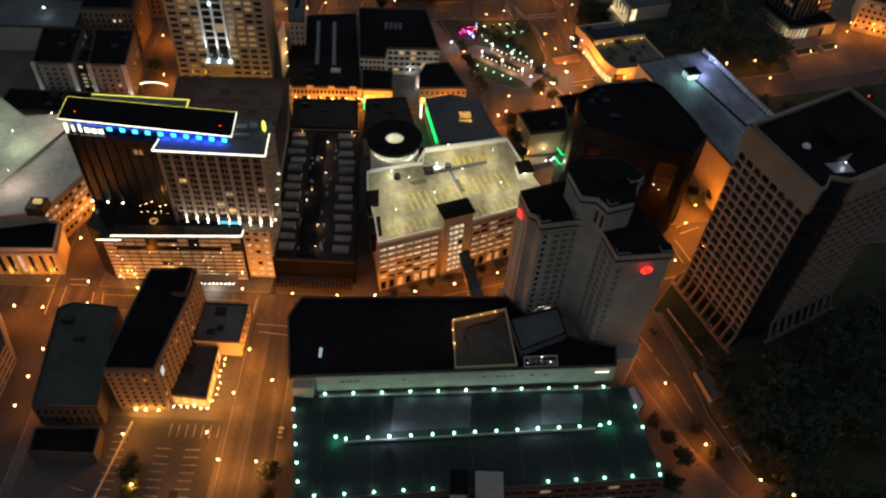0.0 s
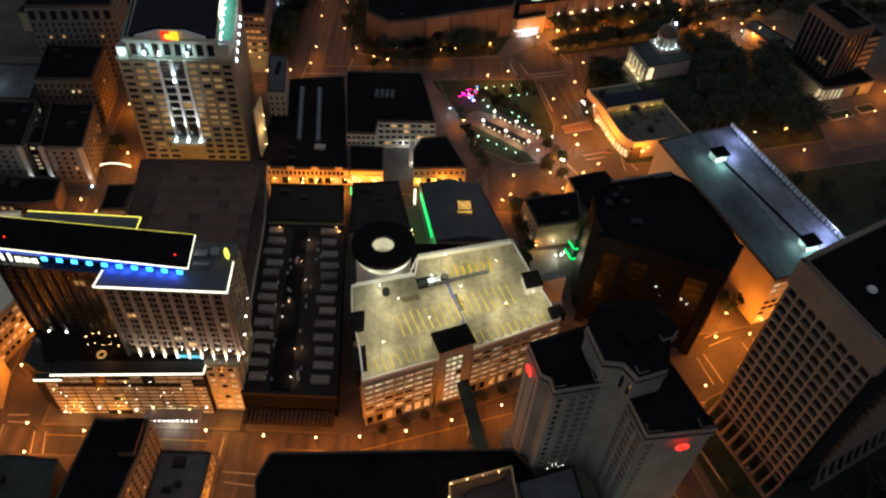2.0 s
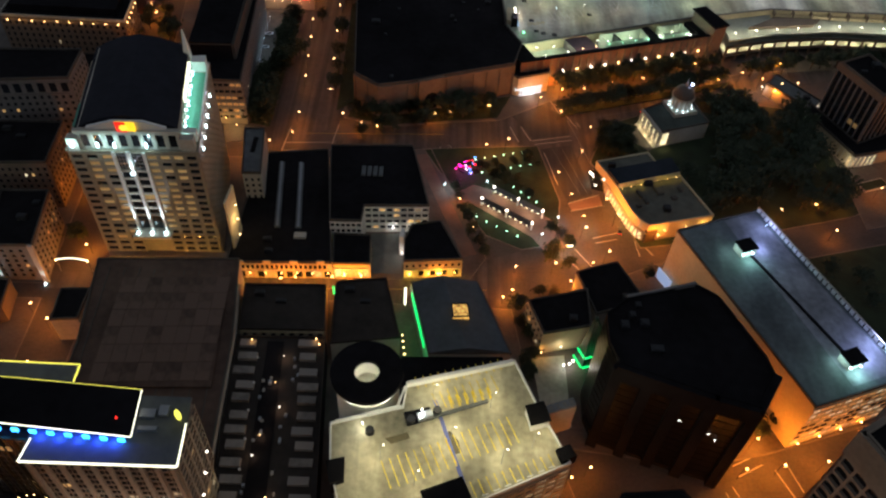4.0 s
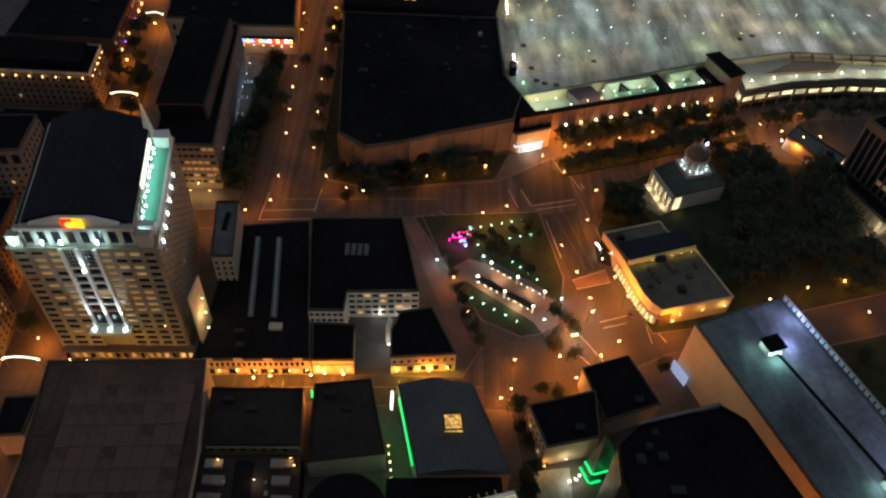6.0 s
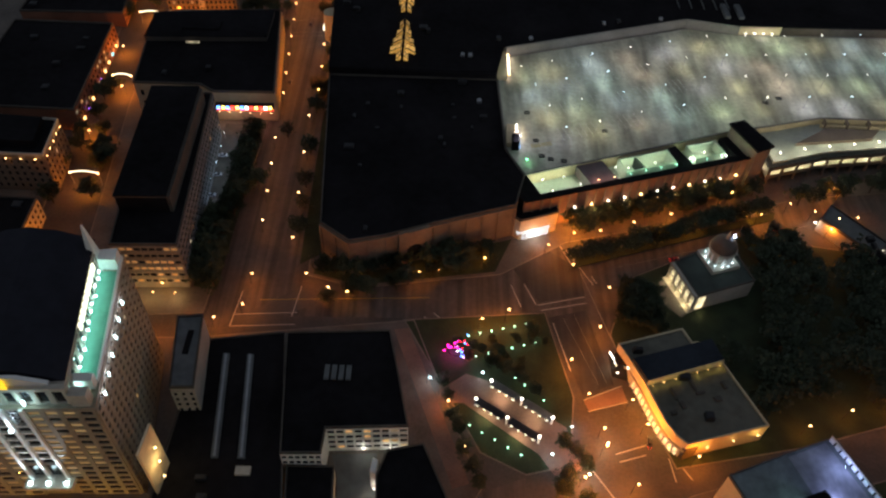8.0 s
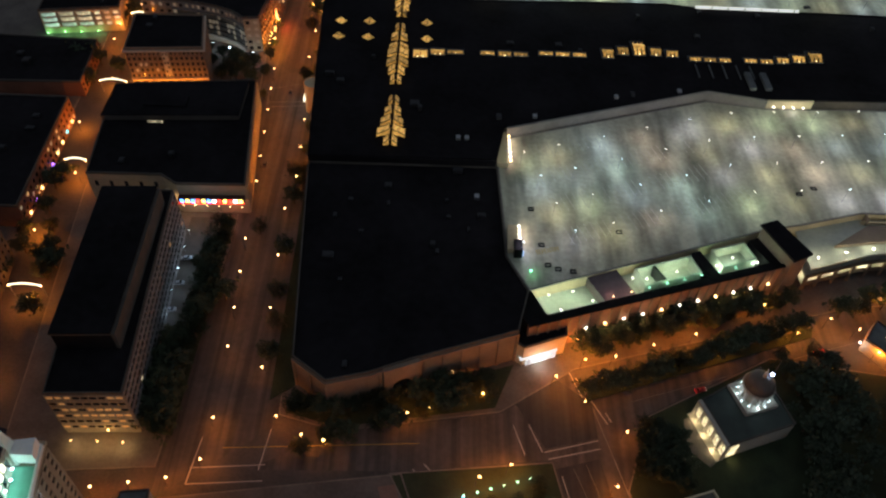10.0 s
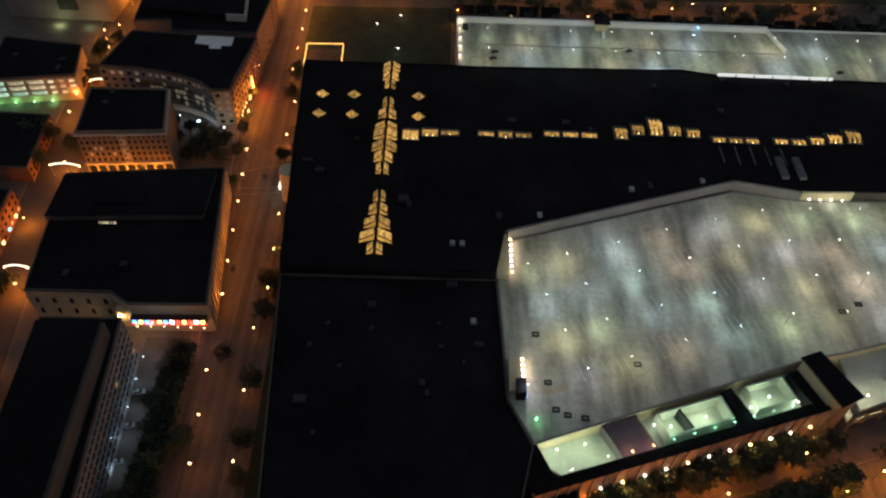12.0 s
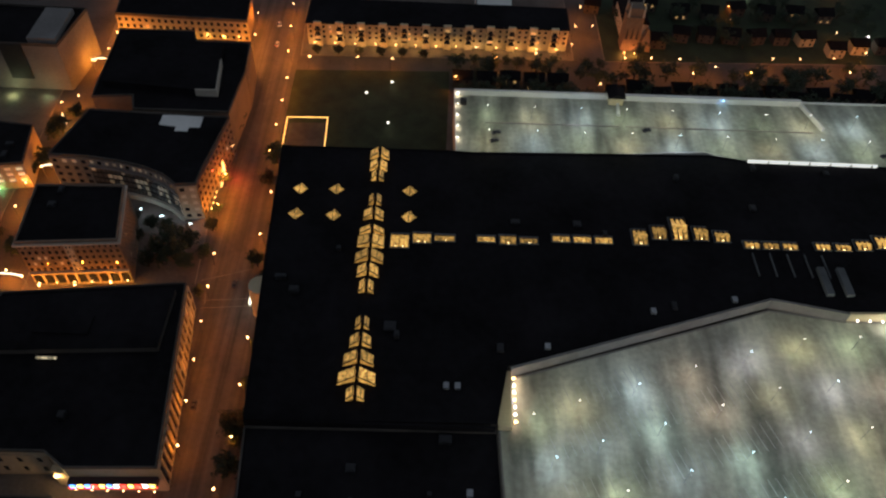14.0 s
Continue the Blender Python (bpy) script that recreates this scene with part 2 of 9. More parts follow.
def streaked(name, colour, turn, vary=0.5, across=0.11, along=0.022, lo=0.62, hi=1.3, rough=0.75):
    """A worn surface with soft bands along the way of the wheels, broad blotches and small oil spots."""
    m = surface(name, colour, rough, grain=0.5, stain=0.045, vary=vary, bump=0.1)
    t = m.node_tree
    b = t.nodes["Principled BSDF"]
    src = b.inputs["Base Color"].links[0].from_socket
    co = t.nodes.new("ShaderNodeTexCoord")
    last = src
    for k, (u, v, a, c) in enumerate(((across, along, lo, hi), (across * 5, along * 2.5, 0.9, 1.1), (0.22, 0.22, 0.86, 1.04))):
        mp, n = t.nodes.new("ShaderNodeMapping"), t.nodes.new("ShaderNodeTexNoise")
        mp.inputs["Rotation"].default_value = (0, 0, turn)
        mp.inputs["Scale"].default_value = (u, v, 0.3)
        n.inputs["Scale"].default_value, n.inputs["Detail"].default_value = 1.0, 2 + 2 * k
        t.links.new(co.outputs["Object"], mp.inputs["Vector"])
        t.links.new(mp.outputs["Vector"], n.inputs["Vector"])
        mr = t.nodes.new("ShaderNodeMapRange")
        mr.inputs["From Min"].default_value, mr.inputs["From Max"].default_value = 0.3, 0.7
        mr.inputs["To Min"].default_value, mr.inputs["To Max"].default_value = a, c
        t.links.new(n.outputs["Fac"], mr.inputs["Value"])
        mul = t.nodes.new("ShaderNodeVectorMath")
        mul.operation = "SCALE"
        t.links.new(last, mul.inputs[0])
        t.links.new(mr.outputs["Result"], mul.inputs["Scale"])
        last = mul.outputs["Vector"]
    t.links.new(last, b.inputs["Base Color"])
    return m


PAVE_R = surface("brick_paving", (0.17, 0.105, 0.08), 0.85, grain=1.2, stain=0.1, vary=0.35)
DECK_S = streaked("streaked_deck", (0.372, 0.372, 0.292), -0.314, 0.4, 0.10, 0.022, 0.45, 1.5)

# ---- kinds of things ----
PANES = {}
COUNT = {}


def pane_mesh(w, h, d, material):
    key = (round(w, 2), round(h, 2), material.name)
    if key not in PANES:
        s = Shape().box(-w / 2, -d / 2, -h / 2, w / 2, d / 2, h / 2)
        PANES[key] = mesh_of("window", s, material)
    return PANES[key]


def facade(b, p, q, z0, z1, cols, rows, ww=0.6, wh=0.55, lit=0.1, wall=None, mats=(GLASS, LIT_W, LIT_P), depth=0.45, most=22, sill=0.5, rng=random, name="window"):
    """A wall of piers and spandrels from p to q (outside to the right), with a pane of its own in every opening."""
    p, q = Vector(p), Vector(q)
    run = q - p
    length, ang = run.length, math.atan2(run.y, run.x)
    e = run.normalized()
    nrm = Vector((e.y, -e.x))
    cw, ch = length / cols, (z1 - z0) / rows
    pw, sh = cw * (1 - ww), ch * (1 - wh)
    at = BASE[b.name]

    def piece(kind, w, d, lo, hi, c):
        key = (kind, round(w, 2), round(d, 2), round(hi - lo, 2), wall.name)
        if key not in PANES:
            PANES[key] = mesh_of(kind, Shape().box(-w / 2, -d / 2, -(hi - lo) / 2, w / 2, d / 2, (hi - lo) / 2), wall)
        ob = new(kind, PANES[key])
        ob.parent = b
        ob.location = (c.x - at.x, c.y - at.y, (lo + hi) / 2 - at.z)
        ob.rotation_euler = (0, 0, ang)

    for i in range(cols + 1):
        w = pw if 0 < i < cols else pw / 2
        u = i * cw + (pw / 4 if i == 0 else -pw / 4 if i == cols else 0)
        piece("pier", w, depth, z0, z1, p + e * u + nrm * (depth / 2))
    for j in range(rows + 1):
        lo = z0 + j * ch - (sh * (1 - sill) if j else 0)
        hi = z0 + j * ch + (sh * sill if j < rows else 0)
        piece("spandrel", length - 0.1, depth - 0.08, lo, hi, p + e * (length / 2) + nrm * (depth / 2 - 0.04))
    rest = {}
    for j in range(rows):
        band = rng.random()
        for i in range(cols):
            r = rng.random()
            pl = lit if isinstance(lit, float) else lit(i, j)
            mat = (mats[1] if rng.random() < 0.6 else mats[2]) if r < pl * (0.4 + 1.2 * band) else mats[0]
            c = p + e * ((i + 0.5) * cw) + nrm * 0.1
            z = z0 + j * ch + sh * sill + ch * wh / 2
            n = COUNT.get(b.name, 0)
            if n < most:
                ob = new(name, pane_mesh(cw * ww, ch * wh, 0.1, mat))
                ob.parent = b
                ob.location = (c.x - at.x, c.y - at.y, z - at.z)
                ob.rotation_euler = (0, 0, ang)
                COUNT[b.name] = n + 1
            else:
                rest.setdefault(mat.name, (Shape(), mat))[0].obox(c.x, c.y, ang, cw * ww, 0.1, z - ch * wh / 2, z + ch * wh / 2)
    for s, mat in rest.values():
        tagged(part("window_panes", s, mat, b), kind="stuff")


def building(name, label, poly, h, roof=ROOF, wall=CONC, z0=0.0, parapet=0.8, category="building", units=0, seed=1, cap=None, roof_sink=0.0):
    """Walls, roof, parapet and roof units. Facades are added to it edge by edge."""
    poly = ccw(poly)
    cx, cy = sum(p[0] for p in poly) / len(poly), sum(p[1] for p in poly) / len(poly)
    b = thing(name, cx, cy, z0, label, category)
    part("wall", Shape().prism(poly, z0, z0 + h - 0.35 - roof_sink), wall, b)
    inner = offset(poly, 0.45)
    part("roof", Shape().prism(offset(poly, 0.2), z0 + h - 0.35 - roof_sink, z0 + h - roof_sink), roof, b)
    part("parapet", Shape().ring(offset(poly, -0.12), inner, z0 + h - 0.4 - roof_sink, z0 + h + parapet), cap or ROOF_B, b)
    rng = random.Random(seed)
    xs, ys = [p[0] for p in poly], [p[1] for p in poly]
    for k in range(units):
        for _ in range(30):
            x, y = rng.uniform(min(xs) + 3, max(xs) - 3), rng.uniform(min(ys) + 3, max(ys) - 3)
            if inside((x, y), offset(poly, 3.0)):
                break
        else:
            continue
        w, d, zz = rng.uniform(1.6, 4.5), rng.uniform(1.6, 4), rng.uniform(1.0, 2.4)
        u = part("roof_unit", Shape().box(x - w / 2, y - d / 2, z0 + h - roof_sink, x + w / 2, y + d / 2, z0 + h + zz).box(x - w / 3, y - d / 3, z0 + h + zz, x + w / 3, y + d / 3, z0 + h + zz + 0.25), DARKM, b)
    return b


def inside(p, poly):
    x, y = p
    hit = False
    for i in range(len(poly)):
        (x0, y0), (x1, y1) = poly[i - 1], poly[i]
        if (y0 > y) != (y1 > y) and x < (x1 - x0) * (y - y0) / (y1 - y0) + x0:
            hit = not hit
    return hit


PROTO = {}


def street_lamp(x, y, h=8.0, colour="orange", watts=None, toward=0.0):
    """A tapered pole with a short arm, a hood and a glowing bowl."""
    key = (h, colour, watts)
    if key not in PROTO:
        bulb, tint, label = {"orange": (BULB_O, ORANGE, "grey steel street lamp with an orange sodium light"),
                             "amber": (BULB_O, (1.0, 0.345, 0.038), "grey steel street lamp with an amber sodium light"),
                             "white": (BULB_W, WHITE, "grey steel street lamp with a white light"),
                             "cool": (BULB_C, COOL, "grey steel lamp post with a cool white light"),
                             "green": (BULB_G, GREENISH, "grey steel lamp post with a greenish white light"),
                             "deckb": (BULB_C, (0.68, 0.84, 1.0), "tall steel lamp post with a bluish light on the parking deck"),
                             "decky": (BULB_W, (1.0, 0.90, 0.56), "tall steel lamp post with a yellowish light on the parking deck"),
                             "deckv": (BULB_C, (0.86, 0.83, 1.0), "tall steel lamp post with a violet-white light on the parking deck"),
                             "deckt": (BULB_C, (0.70, 0.94, 0.96), "tall steel lamp post with a teal-white light on the parking deck"),
                             "deckp": (BULB_W, (1.0, 0.78, 0.64), "tall steel lamp post with a pinkish light on the parking deck"),
                             "deck": (BULB_W, (0.84, 1.0, 0.66), "tall steel lamp post on a concrete foot on the parking deck")}[colour]
        t = thing("street_lamp", 0, 0, 0, label, "street lamp", "street lamps")
        part("pole", Shape().cyl(0, 0, 0, h, 0.08 if colour.startswith("deck") else 0.12, 0.06, 8).tube((0, 0, h - 0.15), (0.9, 0, h + 0.25), 0.05), STEEL if colour.startswith("deck") else DARKM, t)
        part("bowl", Shape().ball(1.15, 0, h + 0.1, 0.26 if colour.startswith("deck") else 0.42, 10, 6, 0.75), bulb, t, "glowing bowl")
        shine("light", t, (1.15, 0, h - 0.6), STREET_W if watts is None else watts, tint, 0.3)
        PROTO[key] = t
        t.matrix_basis = pose(x, y, 0, 0, 0, toward)
        return t
    return copy_thing(PROTO[key], pose(x, y, 0, 0, 0, toward))


def lamp_at(x, y, z, h, colour, watts, toward=0.0):
    ob = street_lamp(x, y, h, colour, watts, toward)
    ob.matrix_basis = pose(x, y, z, 0, 0, toward)
    return ob


def wall_lamp(parent, x, y, z, bulb, watts, tint, r=0.35):
    """A small fitting on a building, with its light a little off the wall."""
    part("lamp", Shape().ball(x, y, z, r, 8, 5), bulb, parent, "glowing lamp")
    if watts:
        shine("light", parent, (x, y, z - r - 0.15), watts, tint, 0.2)


def tree(x, y, size=1.0, variant=0, turn=0.0):
    """A tapered trunk, limbs and an uneven crown of leaf clumps."""
    key = ("tree", variant)
    if key not in PROTO:
        rng = random.Random(40 + variant)
        t = thing("tree", 0, 0, 0, "broad street tree with a dark leafy crown", "tree", "street trees")
        trunk = Shape().tube((0, 0, -0.13), (0.1, 0.05, 2.6), 0.26, 0.18, 8)
        tips = []
        for k in range(8):
            a, r, z = k * 0.8 + rng.uniform(-0.3, 0.3), rng.uniform(1.3, 2.6), rng.uniform(4.2, 6.6)
            tip = (r * math.cos(a), r * math.sin(a), z)
            trunk.tube((0.1, 0.05, rng.uniform(1.9, 2.6)), tip, 0.12, 0.04, 5)
            tips.append(tip)
        tips.append((0, 0, 7.0))
        part("trunk", trunk, BARK, t)
        crown = Shape()
        for tip in tips:
            for _ in range(10):
                c = Vector(tip) + Vector((rng.gauss(0, 0.85), rng.gauss(0, 0.85), rng.gauss(0, 0.65)))
                for _ in range(12):
                    p = c + Vector((rng.gauss(0, 0.42), rng.gauss(0, 0.42), rng.gauss(0, 0.32)))
                    u = Vector((rng.gauss(0, 1), rng.gauss(0, 1), rng.gauss(0, 0.6))).normalized()
                    w = u.orthogonal().normalized()
                    s = rng.uniform(0.28, 0.52)
                    crown.quad(tuple(p - u * s), tuple(p + w * s * 0.6), tuple(p + u * s), tuple(p - w * s * 0.6))
        part("crown", crown, LEAF, t)
        PROTO[key] = t
        t.matrix_basis = pose(x, y, 0.12, 0, 0, turn) @ Matrix.Diagonal((size, size, size, 1))
        return t
    ob = copy_thing(PROTO[key], pose(x, y, 0.12, 0, 0, turn))
    ob.scale = (size, size, size)
    return ob




def car(x, y, turn=0.0, colour=(0.25, 0.25, 0.27), word="grey", z=0.02, lights=False):
    """A saloon car with cabin, wheels and lights."""
    key = ("car", word, lights)
    if key not in PROTO:
        t = thing("car", 0, 0, 0, f"{word} saloon car standing on the asphalt", "car", "cars")
        paint = surface(f"{word}_car_paint", colour, 0.3, 0.2, vary=0.1, bump=0)
        side = [(-2.2, 0.35), (2.2, 0.35), (2.25, 0.75), (1.3, 0.95), (-1.6, 0.98), (-2.25, 0.85)]
        body = Shape()
        n = len(side)
        body.v += [(u, -0.88, v) for u, v in side] + [(u, 0.88, v) for u, v in side]
        body.f += [tuple(range(n)), tuple(reversed(range(n, 2 * n)))] + [(i, n + i, n + (i + 1) % n, (i + 1) % n) for i in range(n)]
        part("body", body, paint, t)
        part("cabin", Shape().prism([(-1.5, -0.8), (1.2, -0.8), (1.2, 0.8), (-1.5, 0.8)], 0.94, 1.42, [(-1.0, -0.62), (0.45, -0.62), (0.45, 0.62), (-1.0, 0.62)]), GLASS, t)
        part("car_roof", Shape().box(-0.98, -0.6, 1.42, 0.43, 0.6, 1.46), paint, t)
        for u in (-1.4, 1.4):
            for v in (-0.86, 0.86):
                part("wheel", Shape().tube((u, v - 0.1, 0.33), (u, v + 0.1, 0.33), 0.33, n=12), DARKM, t)
        for v in (-0.6, 0.6):
            part("headlight", Shape().box(2.2, v - 0.2, 0.55, 2.28, v + 0.2, 0.72), BULB_W if lights else WHITEP, t)
            part("tail_light", Shape().box(-2.3, v - 0.2, 0.6, -2.22, v + 0.2, 0.8), NEON_R if lights else BRICK, t)
        PROTO[key] = t
        t.matrix_basis = pose(x, y, z, 0, 0, turn)
        return t
    return copy_thing(PROTO[key], pose(x, y, z, 0, 0, turn))


def strip(b, name, p, q, r, mat, label="", n=4):
    """A straight tube of light or trim."""
    return part(name, Shape().tube(p, q, r, n=n), mat, b, label)


def stalls(name, x, y, ang, n, pitch, length, z, mat, label, wide=0.22):
    """A row of painted bay lines on the ground or on a deck."""
    s = Shape()
    e, f = Vector((math.cos(ang), math.sin(ang))), Vector((-math.sin(ang), math.cos(ang)))
    for i in range(n + 1):
        c = Vector((x, y)) + e * (i * pitch) + f * (length / 2)
        s.obox(c.x, c.y, ang, wide, length, z, z + 0.02)
    return tagged(solid(name, s, mat), label, "road marking", kind="structure")

# ---- ground, blocks and roads ----
tagged(solid("ground", Shape().box(-2500, -1500, -1.0, 2500, 3500, 0.0), ASPHALT), "dark asphalt ground of the streets", "ground", kind="structure")


KERB = [0.13]


def block(name, poly, label="pale concrete pavement with a kerb", mat=PAVING):
    KERB[0] += 0.004
    h = KERB[0]
    poly = ccw(poly)
    tagged(solid("kerb", Shape().ring(offset(poly, -0.25), offset(poly, 0.3), 0.0, h + 0.01), KERBST), "pale stone kerb round a block", "kerb", kind="structure")
    return tagged(solid(name, Shape().prism(poly, 0.0, h), mat), label, "pavement", kind="structure")


block("pavement", [(-131, 206), (-62, 207), (-62, 325), (-132, 323)])
block("pavement", [(-59, 207), (-20, 207), (22, 220), (60, 238), (46, 282), (40, 324), (-60, 325)])
block("pavement", [(-260, 204), (-149, 205), (-152, 320), (-260, 318)])
block("pavement", [(-134, 60), (-66, 60), (-66, 196), (-138, 194)])
block("pavement", [(-47, 60), (140, 60), (118, 121), (102, 143), (86, 173), (80, 192), (76, 208), (60, 206), (-20, 193), (-48, 195)])
block("pavement", [(150, 60), (330, 60), (330, 262), (150, 250), (112, 228), (98, 208), (106, 182), (111, 157), (121, 135), (135, 124)], "dark lawn under trees", GRASS)
block("pavement", [(54, 262), (104, 256), (130, 262), (180, 278), (195, 300), (150, 366), (104, 352), (60, 330), (46, 326)])
block("pavement", [(-131, 335), (22, 338), (30, 352), (4, 424), (-82, 412), (-128, 410)])
block("pavement", [(30, 366), (46, 358), (62, 362), (66, 390), (58, 430), (0, 424)], "grassy park ground edged with a kerb", GRASS)
block("pavement", [(100, 362), (150, 372), (205, 388), (230, 400), (206, 470), (150, 478), (96, 450), (84, 420), (88, 400)], "dark lawn under trees round the museum", GRASS)
block("pavement", [(-42, 446), (-20, 440), (40, 450), (70, 470), (190, 505), (300, 520), (300, 765), (-60, 765), (-54, 640), (-48, 560)])
block("pavement", [(-136, 420), (-82, 424), (-76, 540), (-82, 628), (-88, 735), (-90, 800), (-158, 800), (-150, 560)])
block("pavement", [(-300, 440), (-164, 440), (-172, 560), (-182, 800), (-300, 800)])
block("pavement", [(-61, 806), (94, 812), (94, 900), (-66, 900)])
block("pavement", [(112, 812), (400, 826), (400, 1000), (112, 1000)], "dark garden ground round the houses", GRASS)
block("pavement", [(-170, 808), (-94, 806), (-100, 900), (-176, 900)])
block("pavement", [(-260, 326), (-153, 328), (-158, 425), (-260, 425)])
block("pavement", [(210, 380), (340, 420), (340, 500), (235, 490), (212, 462)])
block("pavement", [(168, 358), (200, 300), (320, 340), (320, 400)], "dark lawn under street trees", GRASS)
tagged(solid("lawn", Shape().prism(ccw([(-61, 724), (22, 728), (23, 796), (-62, 792)]), 0.1, 0.26), GRASS), "dark lawn beside the shopping mall", "lawn", kind="structure")

ROAD = streaked("worn_road", (0.072, 0.06, 0.051), 0.0, 0.35, 0.30, 0.006, 0.55, 1.5, 0.7)
ROAD_X = streaked("worn_cross_road", (0.072, 0.06, 0.051), math.pi / 2, 0.35, 0.30, 0.006, 0.55, 1.5, 0.7)
LEVEL = [0.0]
# pavement, terrace wall and low kiosk between the street and the lattice tower
tagged(solid("pavement", Shape().prism(ccw([(98.5, 206), (106.3, 182), (112, 160), (119, 141), (122.5, 142.5), (115.5, 161), (109.6, 183), (101.5, 206)]), 0.0, 0.29), PAVING), "narrow concrete pavement under street trees", "pavement", kind="structure")
for p, q in (((104, 208), (117, 178)), ((117, 178), (124, 180)), ((114.6, 153), (122.3, 154.6)), ((116.2, 144.1), (119.3, 145.7)), ((119.3, 145.7), (122, 139.5))):
    tagged(solid("terrace_wall", Shape().obox((p[0] + q[0]) / 2, (p[1] + q[1]) / 2, math.atan2(q[1] - p[1], q[0] - p[0]), math.dist(p, q), 0.35, 0.0, 1.0), CONC), "low concrete terrace wall on the lawn", "wall", kind="structure")


def road(poly, mat, label):
    """A stretch of asphalt, a few millimetres above the ground."""
    LEVEL[0] += 0.004
    return tagged(solid("road", Shape().prism(ccw(poly), 0.0, LEVEL[0]), mat), label, "road", kind="structure")


road([(-81, 412), (-44, 440), (-49, 560), (-54.5, 640), (-61, 765), (-66, 905), (-94, 905), (-89.5, 790), (-87.5, 735), (-81.5, 628), (-75.5, 540)], ROAD, "wide worn asphalt avenue with wheel tracks")
road([(-65.5, 20), (-47.5, 20), (-48.5, 194), (-65.5, 195)], ROAD, "worn asphalt street with wheel tracks")
road([(-260, 196), (-20, 194), (60, 207), (76, 209), (60, 237), (22, 219), (-20, 206.5), (-260, 203)], ROAD_X, "worn asphalt street before the hotel")
road([(-152, 325.5), (40, 325.5), (46, 357), (30, 351), (22, 337.5), (-152, 334.5)], ROAD_X, "worn asphalt street with wheel tracks")
road([(-50, 424), (4, 425), (58, 431), (84, 421), (96, 451), (150, 479), (230, 500), (232, 512), (190, 504), (70, 469), (40, 449), (-20, 439.5)], ROAD_X, "worn asphalt street before the mall")
ROAD_D = streaked("dark_road", (0.034, 0.032, 0.031), -0.28, 0.3, 0.30, 0.01, 0.6, 1.4, 0.75)
road([(58.8, 427.5), (75.2, 432), (82.2, 396.4), (69.6, 391.2)], ROAD_D, "dark newer asphalt between the park and the museum")
road([(44.8, 455.6), (59.2, 467.6), (75.1, 454.5), (75.6, 440.2), (56, 435.4)], ROAD_D, "dark newer asphalt of the junction")
road([(69.8, 388.6), (85.2, 395.3), (86.4, 389.2), (71.1, 384.6)], PAVE_R, "red brick crossing with pale edges")
tagged(solid("verge", Shape().prism(ccw([(-89, 438), (-79, 436), (-77.5, 540), (-81.5, 546), (-80.5, 480), (-88, 476)]), 0.0, 0.30), GRASS), "dark planted verge under the avenue trees", "verge", kind="structure")
tagged(solid("verge", Shape().prism(ccw([(-46.5, 452), (-38, 458), (-45.5, 560), (-48.3, 558)]), 0.0, 0.31), GRASS), "dark planted verge along the store", "verge", kind="structure")
tagged(solid("verge", Shape().prism(ccw([(-40, 447), (-20, 441.5), (38, 451.5), (46, 471), (11, 459), (-9, 451), (-24, 447.5), (-37, 457)]), 0.0, 0.32), GRASS), "dark planting before the store", "verge", kind="structure")
tagged(solid("verge", Shape().prism(ccw([(72, 455), (170, 489), (172, 494), (76, 462)]), 0.0, 0.5), GRASS), "dark hedge bed along the street", "verge", kind="structure")

